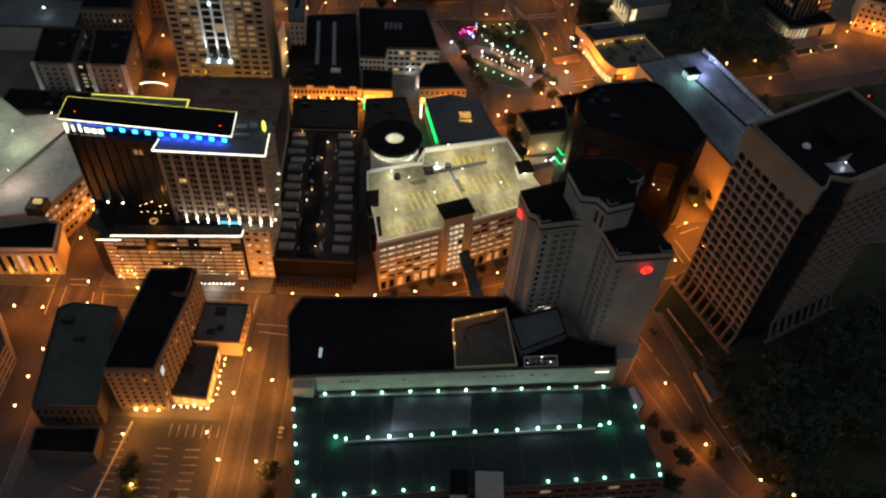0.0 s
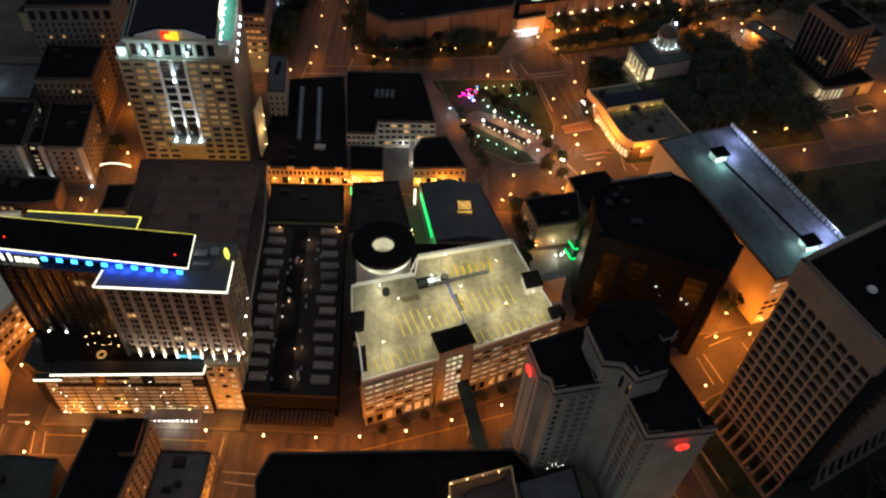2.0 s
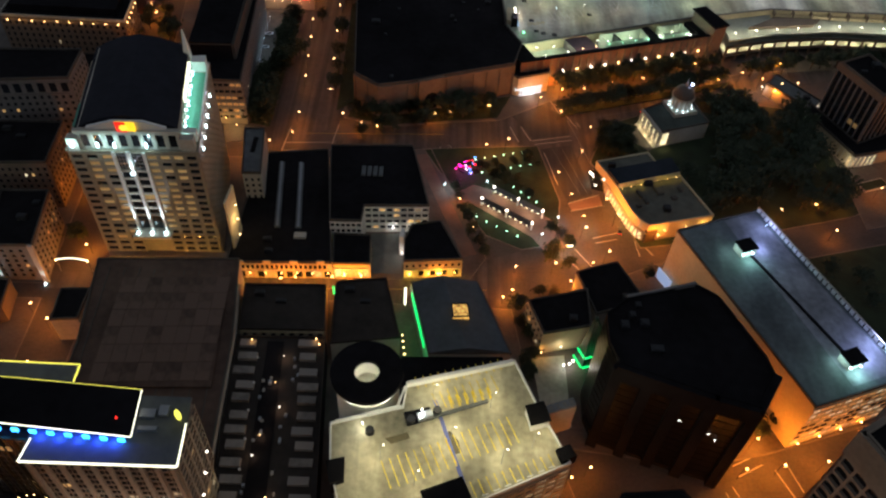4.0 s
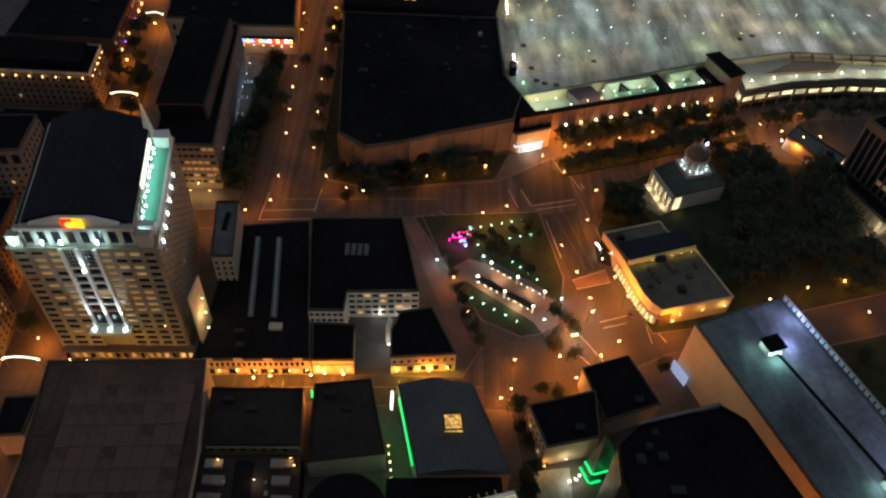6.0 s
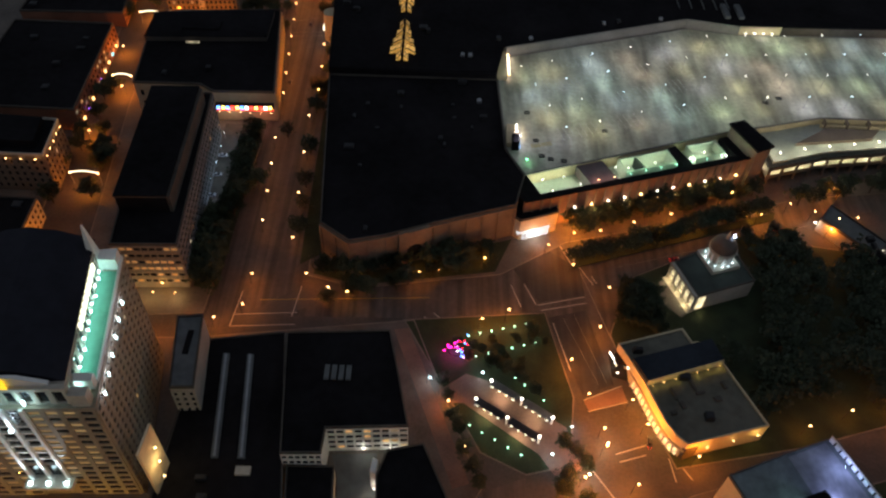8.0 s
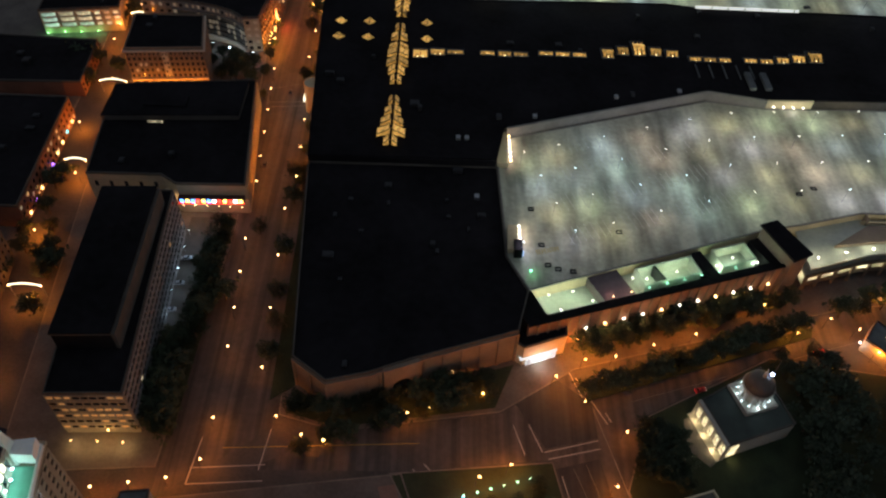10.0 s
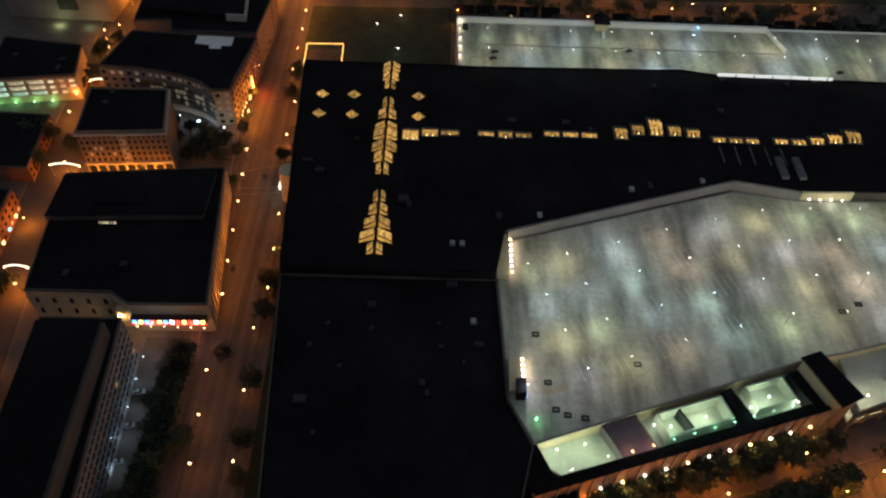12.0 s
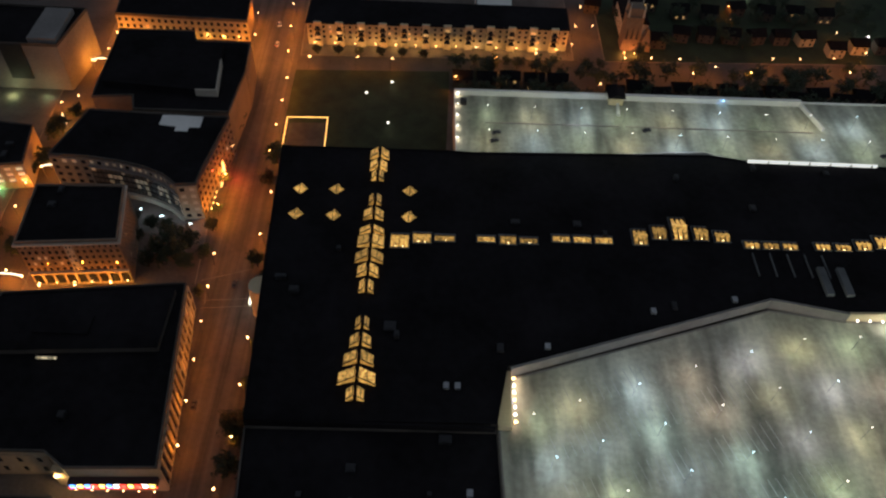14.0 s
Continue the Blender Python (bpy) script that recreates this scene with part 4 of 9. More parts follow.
# footbridge over the street
fb = thing("footbridge", 21, 208, 10, "covered footbridge with a grey metal roof over the street", "footbridge")
part("deck", Shape().prism(ccw([(15.5, 224), (19, 225), (27, 192), (23.5, 191)]), 8.5, 9.2), CONC, fb)
part("roof", Shape().prism(ccw([(15.0, 224), (19.5, 225), (27.5, 192), (23, 191)]), 12.2, 12.7), ROOF_GR, fb, "grey-green metal roof")
for k in range(2):
    part("glass_side", Shape().prism(ccw([(15.4 + 3.4 * k, 224 + k), (15.7 + 3.4 * k, 224 + k), (23.8 + 3.4 * k, 191 + k), (23.5 + 3.4 * k, 191 + k)]), 9.2, 12.2), GLASS, fb)
part("pier", Shape().box(20, 206, 0, 21.5, 208, 8.5), CONC, fb)

# ---- hall with a slate roof, a glowing roof light and a green lit side ----
gb = building("theatre_hall", "hall with a dark slate roof and a green lit side wall", [(-2, 325), (25, 326.5), (37, 292), (6, 290.5)], 14.5, surface("slate", (0.055, 0.062, 0.07), 0.7, grain=0.4, vary=0.4), CONC, parapet=0.3)
ridge = Shape()
ridge.v += [(-1.8, 324.8, 14.6), (24.8, 326.2, 14.6), (36.7, 292.3, 14.6), (6.2, 290.8, 14.6), (10.5, 326.5, 17.2), (20.5, 291.8, 17.2)]
ridge.f += [(0, 3, 5, 4), (4, 5, 2, 1), (0, 4, 1), (3, 2, 5)]
part("pitched_roof", ridge, bpy.data.materials["slate"], gb)
rl = part("roof_light", Shape().prism([(15, 305), (21, 305.5), (20.4, 311.5), (14.4, 311)], 16.0, 18.6), LIT_SKY, gb, "glowing roof light")
part("frame", Shape().ring([(14.7, 304.7), (21.3, 305.2), (20.7, 311.8), (14.1, 311.3)], [(15.2, 305.2), (20.8, 305.7), (20.2, 311.3), (14.6, 310.8)], 18.6, 18.9), DARKM, rl)
for k in range(13):
    t = (k - 2) / 12.5
    part("green_light", Shape().obox(0.2 + 5.6 * t - 0.6, 316 - 25 * t, 1.79, 1.3, 0.3, 10.8, 13.0), NEON_G, gb, "green glowing panel")
for y in (294, 303, 312):
    shine("light", gb, (-1.6 - (y - 303) * 0.24 + 2.2, y, 12), 420, (0.05, 1.0, 0.25), 0.5)
part("white_sign", Shape().box(-4.4, 318, 8, -3.6, 323, 13), NEON_W, gb, "white glowing sign")
for k in range(5):
    part("porch_lamp", Shape().ball(-4.5 + k * 0.5, 306 - k * 3, 4, 0.3), BULB_O, gb)
part("back_roof", Shape().prism(ccw([(-4, 290), (34, 291.5), (35, 281), (0, 270), (-4, 280)]), 0, 12.5), ROOF, gb)
corner = building("corner_shop", "small building with cream walls and a dark roof", [(45, 318.5), (69.5, 325.5), (69, 307), (50.2, 302.4)], 13.5, ROOF, CREAM, units=1)
for x, y in ((59, 294.2), (61.4, 294.9), (62.8, 296.4)):
    street_lamp(x, y, 3.2, "white", 200, 100)
wall_lamp(corner, 50.4, 300.6, 3.6, BULB_O, 420, AMBER, 0.3)
wall_lamp(corner, 58, 302.6, 5.0, BULB_W, 260, (1.0, 0.8, 0.5), 0.24)
facade(corner, (45, 318.5), (50.2, 302.4), 1, 12.5, 6, 3, 0.5, 0.55, 0.1, CREAM)
building("shop_building", "dark roofed building at the crossing", [(66.3, 336), (84.4, 342.5), (93, 322), (72, 314)], 12, ROOF, CONC, units=1)
yard = tagged(solid("yard", Shape().prism(ccw([(47, 300), (60, 302), (60, 270), (50, 268)]), 0.14, 0.22), DECK), "pale concrete yard", "yard", kind="structure")


# ---- black glass tower ----
def black_tower():
    poly = ccw([(64.5, 284), (72, 291), (97, 298.5), (104, 293.5), (114, 269), (115, 262), (107, 250.5), (95, 254), (66.5, 264.5), (64, 273)])
    b = building("office_tower", "black glass office tower with broad dark piers", poly, 50.5, ROOF, BLACKGL, parapet=1.0, cap=ROOF, units=5, seed=8)
    rng = random.Random(12)
    for i in range(len(poly)):
        p, q = Vector(poly[i]), Vector(poly[(i + 1) % len(poly)])
        n = max(2, int((q - p).length / 2.6))
        facade(b, p, q, 2, 49, n, 13, 0.97, 0.9, 0.002, TINT, mats=(MIRRORGL, LIT_DIM, LIT_DIM), depth=0.12, most=180, rng=rng)
    # broad piers from the roof to the ground
    for p, q, n in (((66.5, 264.5), (95, 254), 3), ((95, 254), (107, 250.5), 1), ((107, 250.5), (115, 262), 2)):
        p, q = Vector(p), Vector(q)
        d = (q - p) / n
        nr = Vector((d.y, -d.x)).normalized()
        ang = math.atan2(d.y, d.x)
        for k in range(n + 1):
            c = p + d * k + nr * 0.9
            part("pier", Shape().obox(c.x, c.y, ang, 3.6, 2.2, 0, 50), ROOF, b, "broad black pier")
        c = (p + q) / 2 + nr * 0.9
        part("roof_fascia", Shape().obox(c.x, c.y, ang, (q - p).length + 1.2, 2.3, 44, 51.2), ROOF, b)
    part("roof_edge_wall", Shape().prism(ccw([(72, 291.6), (97, 298.8), (97.2, 298.0), (72.2, 290.8)]), 50.5, 52.2), GREYST, b)
    # glowing balls stand in for street lamps mirrored in the glass
    for x, y, z in ((86.6, 257.1, 35), (88.6, 256.6, 32), (91, 256, 28), (98, 252.9, 30), (100.5, 252.1, 28)):
        part("inner_lamp", Shape().ball(x, y - 0.5, z, 0.2), BULB_W, b)


def glass_wedge():
    """A sloping glass pavilion with green lines of light round its foot."""
    b = thing("glass_pavilion", 70, 300, 0, "sloping glass pavilion with green lines of light", "pavilion")
    base = [Vector(v) for v in ((63.8, 302), (66.2, 296), (79.4, 300), (77, 306))]
    tip = Vector((67, 298.5))
    # green lamplight on the panes is part of the glass colour
    part("glass_body", Shape().prism(ccw([tuple(v) for v in base]), 0, 30, ccw([(66.6, 298.8), (66.8, 298.2), (67.6, 298.4), (67.4, 299)])), surface("green_lit_glass", (0.02, 0.05, 0.035), 0.35), b, "sloping glass body")
    for z, reach in ((7.0, 1.0), (1.2, 0.3)):
        ring = [v.lerp(tip, z / 30) for v in base[:3]]
        ring[2] = ring[1].lerp(ring[2], reach)
        for u, w in zip(ring, ring[1:]):
            d = (w - u).normalized()
            o = Vector((d.y, -d.x)) * 0.4
            strip(b, "green_line", (u.x + o.x, u.y + o.y, z), (w.x + o.x, w.y + o.y, z), 0.32, NEON_G, "green line of light")
    for k in range(9):
        u = base[1].lerp(base[2], (k + 0.5) / 9)
        p, q = u.lerp(tip, 0.2), u.lerp(tip, 0.93)
        strip(b, "glass_rib", (p.x + 0.1, p.y - 0.3, 6), (q.x + 0.05, q.y - 0.15, 28), 0.12, STEEL)
    for x, y in ((64.2, 296.6), (70, 294.8), (76, 296.6)):
        shine("light", b, (x, y, 7.6), 160, (0.05, 1.0, 0.25), 0.4)


glass_wedge()
black_tower()


# ---- tall hotel with stepped wings and red signs ----
def wing_hotel():
    b = thing("hotel_tower", 53, 184, 0, "tall pale hotel of stepped wings with red roof signs", "hotel")
    rng = random.Random(21)
    west = ccw([(33, 199.7), (50.8, 207), (53, 188.2), (43.4, 186), (39.0, 185.0), (38, 189), (35.7, 190)])
    mid = ccw([(47.5, 199), (52, 206.5), (66.5, 208), (72.4, 199.2), (69.6, 196.5), (67.2, 186), (59, 183), (56, 187.4), (50.8, 187.8)])
    east = ccw([(59.2, 184.4), (62.8, 172.8), (81.0, 175.6), (71.8, 197)])
    for name, poly, top in (("west_wing", west, 70.0), ("middle_wing", mid, 81.0), ("east_wing", east, 69.6)):
        part(name, Shape().prism(poly, 0, top - 0.5), HOTELST, b, "pale concrete wing")
        part("roof", Shape().prism(offset(poly, 0.3), top - 0.5, top + 0.7), ROOF, b)
        part("parapet", Shape().ring(offset(poly, -0.3), offset(poly, 0.25), top - 1.4, top + 0.9), HOTELST, b)
        part("coping", Shape().ring(offset(poly, -0.4), offset(poly, 0.35), top + 0.9, top + 1.1), ROOF, b)
        part("shadow_joint", Shape().ring(offset(poly, -0.34), offset(poly, 0.3), top - 2.3, top - 1.7), DARKM, b)
        part("ledge", Shape().ring(offset(poly, -0.55), offset(poly, 0.1), top - 3.0, top - 2.3), HOTELST, b)
    # raised corner caps
    for x, y, w, d, top, ang in ((40.0, 187.0, 3.4, 3.0, 70, 0.2), (51.4, 189.8, 3.0, 2.6, 70, 0.2), (64.6, 174.6, 4.2, 2.8, 69.6, 0.15), (78.8, 176.6, 3.4, 2.8, 69.6, 0.15), (68.3, 196.4, 3.0, 2.6, 81, 0.4), (60.2, 185.2, 3.0, 2.6, 81, 0.3)):
        part("corner_cap", Shape().obox(x, y, ang, w, d, top - 0.3, top + 1.9), HOTELST, b)
        part("cap_roof", Shape().obox(x, y, ang, w + 0.2, d + 0.2, top + 1.9, top + 2.1), ROOF, b)
    facade(b, (39.0, 185.0), (43.4, 186), 22, 66, 1, 14, 0.3, 0.55, 0.0, HOTELST, depth=0.4, rng=rng)
    facade(b, (43.4, 186), (53, 188.2), 22, 66, 3, 14, 0.66, 0.6, 0.003, HOTELST, mats=(HOTELGL, LIT_W, LIT_P), depth=0.5, rng=rng)
    facade(b, (33, 199.7), (35.7, 190), 19, 66, 2, 1, 0.1, 0.9, 0.0, HOTELST, depth=0.3, rng=rng)
    facade(b, (56, 187.4), (59, 183), 70, 78, 2, 1, 0.5, 0.7, 0.0, HOTELST, depth=0.4, rng=rng)
    facade(b, (59.2, 184.4), (62.8, 172.8), 22, 66, 3, 14, 0.64, 0.6, 0.003, HOTELST, mats=(HOTELGL, LIT_W, LIT_P), depth=0.5, rng=rng)
    facade(b, (63.2, 172.86), (65.8, 173.26), 22, 64, 1, 14, 0.5, 0.5, 0.0, HOTELST, mats=(HOTELGL, LIT_W, LIT_P), depth=0.4, rng=rng)
    facade(b, (81.0, 175.6), (71.8, 197), 5, 66, 8, 16, 0.45, 0.55, 0.01, HOTELST, depth=0.5, rng=rng)
    facade(b, (67.2, 186), (69.6, 196.5), 71, 78, 3, 1, 0.4, 0.7, 0.0, HOTELST, depth=0.3, rng=rng)
    part("base", Shape().prism(ccw([(31, 201), (50, 208.5), (66, 209.5), (83.5, 176), (80, 170), (62, 168), (38, 182)]), 0, 18), HOTELST, b)
    for k, (x, y) in enumerate(((43.6, 184.6), (46, 185.2), (48.4, 185.8), (44.6, 184.9), (47.2, 185.4))):
        part("terrace_lamp", Shape().ball(x, y - 0.6, 26.0 + 1.6 * (k % 2), 0.13), BULB_W, b)
    for (x, y, z), ang in (((33.6, 194.0, 66.0), math.atan2(-9.7, 2.7)), ((73.4, 173.4, 64.2), math.atan2(2.8, 18.2))):
        disc = Shape()
        e = Vector((math.cos(ang), math.sin(ang)))
        nrm = Vector((e.y, -e.x))
        o = Vector((x, y)) + nrm * 0.7
        n = 20
        for dd in (0.0, 0.3):
            disc.v += [(o.x + e.x * 1.9 * math.cos(2 * math.pi * i / n) + nrm.x * dd, o.y + e.y * 1.9 * math.cos(2 * math.pi * i / n) + nrm.y * dd, z + 1.7 * math.sin(2 * math.pi * i / n)) for i in range(n)]
        disc.f += [tuple(range(n)), tuple(reversed(range(n, 2 * n)))] + [(i, n + i, n + (i + 1) % n, (i + 1) % n) for i in range(n)]
        s = part("round_sign", disc, NEON_R, b, "red glowing round sign")
        bar = Shape()
        for du, dz in ((-0.6, 0.5), (0.55, -0.4)):
            c = o + e * du + nrm * 0.34
            bar.obox(c.x, c.y, ang, 0.4, 0.1, z - 1.1 + dz, z + 0.8 + dz)
        part("sign_bar", bar, DARKM, s)
    part("plant_room", Shape().prism(ccw([(55, 197), (64, 202), (67, 197), (59, 191)]), 80.9, 83.5), ROOF, b)


wing_hotel()


def arch_facade(b, p, q, z0, z1, cols, rows, wall, pane, depth=1.0, most=150, ww=0.83, wh=0.86):
    """A lattice of concrete frames with arched openings, each a piece of its own, before dark panes."""
    p, q = Vector(p), Vector(q)
    run = q - p
    ang, e = math.atan2(run.y, run.x), run.normalized()
    nrm = Vector((e.y, -e.x))
    cw, ch = run.length / cols, (z1 - z0) / rows
    at = BASE[b.name]
    hw, top = cw * ww / 2, ch * (wh - 0.5)
    spring = top - hw * 0.42
    n = 8
    hole = [(-hw, -ch * 0.42), (hw, -ch * 0.42)] + [(hw * math.cos(math.pi * k / n), spring + (top - spring) * math.sin(math.pi * k / n)) for k in range(n + 1)]
    cx, cz = cw / 2, ch / 2

    def rim(u, v):
        k = min(cx / max(abs(u), 1e-6), cz / max(abs(v), 1e-6))
        return (u * k, v * k)
    outer = [(-cx, -cz), (cx, -cz)] + [rim(u, v) for u, v in hole[2:]]
    outer[2], outer[-1] = (cx, spring), (-cx, spring)
    outer[4], outer[8] = (cx, cz), (-cx, cz)
    outer[3], outer[9] = (cx, (spring + cz) / 2), (-cx, (spring + cz) / 2)
    for k in (5, 6, 7):
        outer[k] = (hole[k][0] * 1.2, cz)
    frame_shape, m = Shape(), len(hole)
    for ring, d in ((outer, -depth), (hole, -depth), (hole, 0.0), (outer, 0.0)):
        frame_shape.v += [(u, d, v) for u, v in ring]
    for r in range(3):
        frame_shape.f += [(r * m + k, r * m + (k + 1) % m, (r + 1) * m + (k + 1) % m, (r + 1) * m + k) for k in range(m)]
    mesh = mesh_of("arched_frame", frame_shape, wall)
    rest, glass, count = Shape(), Shape(), 0
    c, sn = math.cos(ang), math.sin(ang)
    for j in reversed(range(rows)):
        for i in range(cols):
            o = p + e * ((i + 0.5) * cw)
            z = z0 + (j + 0.5) * ch
            glass.obox(o.x + nrm.x * 0.05, o.y + nrm.y * 0.05, ang, cw * 0.9, 0.1, z - ch * 0.46, z + ch * 0.46)
            if count < most:
                ob = new("arched_frame", mesh)
                ob.parent = b
                ob.location = (o.x - at.x, o.y - at.y, z - at.z)
                ob.rotation_euler = (0, 0, ang)
                count += 1
            else:
                k0 = len(rest.v)
                rest.v += [(o.x + c * u - sn * d, o.y + sn * u + c * d, z + v) for u, d, v in frame_shape.v]
                rest.f += [tuple(k0 + k for k in f) for f in frame_shape.f]
    tagged(part("window_panes", glass, pane, b), kind="stuff")
    if rest.v:
        tagged(part("arched_frames", rest, wall, b), kind="stuff")


# ---- tall office tower of a concrete grid ----
def grid_tower():
    poly = ccw([(113, 222), (127, 190.5), (129.8, 191.9), (132.5, 196.8), (138.5, 195.6), (141.6, 197.2), (172, 214.8), (156, 247)])
    b = building("office_tower", "tall office tower with a beige concrete lattice of arched windows", poly, 86.5, ROOF, GLASS, parapet=1.2, cap=GRIDST)
    w, s0, s1, e = Vector((113, 222)), Vector((127, 190.5)), Vector((141.6, 197.2)), Vector((172, 214.8))
    arch_facade(b, w, s0, 9, 77, 8, 17, GRIDST, GLASS, 1.1, 136)
    arch_facade(b, s1, e, 9, 77, 8, 17, GRIDST, GLASS, 1.1, 136)
    arch_facade(b, (156, 247), w, 9, 77, 11, 17, GRIDST, GLASS, 0.9, 0)
    for p, q in ((w, s0), (s1, e), (Vector((156, 247)), w), (e, Vector((156, 247)))):
        d = (q - p).normalized()
        nr = Vector((d.y, -d.x))
        c = (p + q) / 2 + nr * 0.45
        part("crown_band", Shape().obox(c.x, c.y, math.atan2(d.y, d.x), (q - p).length + 1.6, 1.7, 77, 87.2), GRIDST, b, "blank concrete crown")
    # recessed corner with its ladder of small balconies
    for k in range(17):
        z = 10.5 + k * 4
        part("corner_balcony", Shape().prism(ccw([(130, 191.9), (132.8, 196.4), (137.8, 195.4), (134.2, 192.6)]), z, z + 0.7), DARKM, b)
    for p, q, n in ((w, s0, 8), (s1, e, 8)):
        d = (q - p) / n
        nr = Vector((d.y, -d.x)).normalized()
        for i in range(n + 1):
            c = p + d * i
            part("buttress", Shape().tube((c.x + nr.x * 0.7, c.y + nr.y * 0.7, 9.5), (c.x + nr.x * 3.4, c.y + nr.y * 3.4, 0), 0.5, 0.75, 4), GRIDST, b)
        c = (p + q) / 2 + nr * 3.4
        part("foot_ring", Shape().obox(c.x, c.y, math.atan2(d.y, d.x), (q - p).length + 5, 1.2, 0.0, 1.0), GRIDST, b)
    part("roof_plant", Shape().prism(ccw([(140, 210), (152, 217), (146, 228), (134, 221)]), 86.5, 90), ROOF, b)
    part("dish", Shape().ball(129, 212, 87.2, 1.5, 12, 4, 0.8, 0, 90), WHITEP, b)
    part("dish_foot", Shape().cyl(129, 212, 86.5, 87.4, 0.5, n=8), STEEL, b)
    for k in range(5):
        part("roof_rail", Shape().tube((135 + k * 1.3, 202 + k * 0.9, 86.6), (137 + k * 1.3, 204.4 + k * 0.7, 89.4), 0.12), STEEL, b)
    part("equipment_floor", Shape().prism(ccw([(133, 204), (141, 205.5), (142, 200.5), (135, 199.5)]), 86.5, 86.9), STEEL, b)
    part("equipment_lamp", Shape().ball(139, 203, 88.6, 0.2), BULB_W, b)
    shine("light", b, (139, 203, 88.2), 60, (0.9, 0.95, 1.0), 0.2)
    part("mast", Shape().tube((150, 226, 86.5), (150, 226, 99), 0.25, 0.1), DARKM, b)
    part("beacon", Shape().ball(150, 226, 99.3, 0.3), NEON_R, b, "red beacon")


grid_tower()


# ---- bank tower with a lit crown ----
def crown_tower():
    b = thing("office_tower", -108, 372, 0, "tall tan office tower with a black roof and a floodlit crown", "office tower")
    rng = random.Random(41)
    body = ccw([(-130.5, 343.4), (-83.3, 345.3), (-91.6, 401), (-138.8, 399)])
    part("body", Shape().prism(body, 0, 60), TOWERST, b)
    front = lambda t: Vector((-130.5, 343.4)).lerp(Vector((-83.3, 345.3)), t)
    a, c0, c1, z = front(0.0), front(0.35), front(0.585), front(1.0)
    side = lambda i, j: 0.85 if i > 0 and j > 6 else 0.12
    facade(b, a, c0, 2, 59, 3, 17, 0.7, 0.56, side, TOWERST, mats=(GLASS, LIT_BLIND, LIT_BLIND), depth=0.6, most=51, rng=rng)
    facade(b, c0, c1, 27, 50.5, 2, 6, 0.84, 0.8, 0.05, STONE, mats=(GLASS, LIT_BLIND, LIT_BLIND), depth=0.9, most=70, rng=rng)
    facade(b, c0, c1, 18.5, 27, 2, 1, 0.8, 0.9, 0.0, STONE, depth=0.9, most=80, rng=rng)
    facade(b, c0, c1, 50.5, 60, 2, 1, 0.84, 0.92, 0.0, STONE, depth=0.9, most=90, rng=rng)
    grid = Shape()
    for k in range(2):
        for m in range(1, 4):
            p = c0.lerp(c1, (k + 0.08 + 0.21 * m) / 2)
            grid.box(p.x - 0.09, p.y - 0.7, 50.9, p.x + 0.09, p.y - 0.4, 59.8)
    for h in (52.5, 54.4, 56.3, 58.2):
        p = c0.lerp(c1, 0.5)
        grid.box(p.x - 5.1, p.y - 0.75, h - 0.1, p.x + 5.1, p.y - 0.45, h + 0.1)
    part("glazing_grid", grid, STEEL, b, "grey glazing bars")
    facade(b, c1, z, 2, 59, 4, 17, 0.7, 0.56, lambda i, j: 1.4 if i == 0 and j > 4 else 0.6 if i in (1, 2) and j > 6 else 0.05, TOWERST, mats=(GLASS, LIT_BLIND, LIT_BLIND), depth=0.6, most=170, rng=rng)
    facade(b, (-83.3, 345.3), (-91.6, 401), 4, 58, 15, 16, 0.5, 0.5, 0.01, TOWERST, depth=0.5, most=170, rng=rng)
    facade(b, (-138.8, 399), (-130.5, 343.4), 4, 58, 14, 16, 0.5, 0.5, 0.03, TOWERST, depth=0.5, most=170, rng=rng)
    part("ledge", Shape().ring(offset(body, -0.7), offset(body, 0.3), 59.4, 60.5), TOWERST, b)
    # attic of dark bays between pale piers
    attic = ccw([(-125.3, 344.6), (-89.2, 346.4), (-97.6, 399), (-133.6, 397)])
    part("attic", Shape().prism(attic, 60, 68.4), STONE, b)
    facade(b, (-125.3, 344.6), (-89.2, 346.4), 60.6, 68.0, 8, 1, 0.64, 0.8, 0.0, STONE, depth=0.8, most=190, rng=rng)
    facade(b, (-89.2, 346.4), (-97.6, 399), 61.0, 67.6, 12, 1, 0.5, 0.7, 0.0, STONE, depth=0.5, most=210, rng=rng)
    part("cornice", Shape().prism(ccw([(-126.2, 343.2), (-88.2, 345.1), (-88.4, 346.8), (-126.4, 344.9)]), 68.0, 69.4), STONE, b, "pale cornice")
    for p, w in (((-127.6, 344.4), 4.2), ((-86.4, 346.6), 5.0)):
        part("corner_block", Shape().obox(p[0], p[1], 0.05, w, 3.2, 60, 66.0), STONE, b)
    # curved black roof, skewed as the plan is
    roof = Shape()
    prof = [(-0.015, 67.4), (0.10, 70.0), (0.30, 73.0), (0.5, 74.2), (0.70, 73.0), (0.90, 70.4), (1.0, 68.6)]
    n = len(prof)
    for y, x0, x1 in ((346.6, -126.4, -89.4), (372.0, -130.2, -93.4), (399.0, -134.6, -97.8)):
        roof.v += [(x0 + (x1 - x0) * f, y + 1.6 * f, h) for f, h in prof]
    for r in range(2):
        roof.f += [(r * n + i, r * n + i + 1, (r + 1) * n + i + 1, (r + 1) * n + i) for i in range(n - 1)]
    roof.f += [tuple(reversed(range(n))), tuple(range(2 * n, 3 * n))]
    part("curved_roof", roof, surface("blue_black_membrane", (0.014, 0.014, 0.02), 0.8, grain=0.3, stain=0.05, vary=0.5, spec=0.2), b, "black curved roof")
    part("roof_skirt", Shape().prism(ccw([(-126.6, 346), (-125.2, 346), (-133.5, 398), (-135, 398)]), 66.4, 68.2), bpy.data.materials["blue_black_membrane"], b)
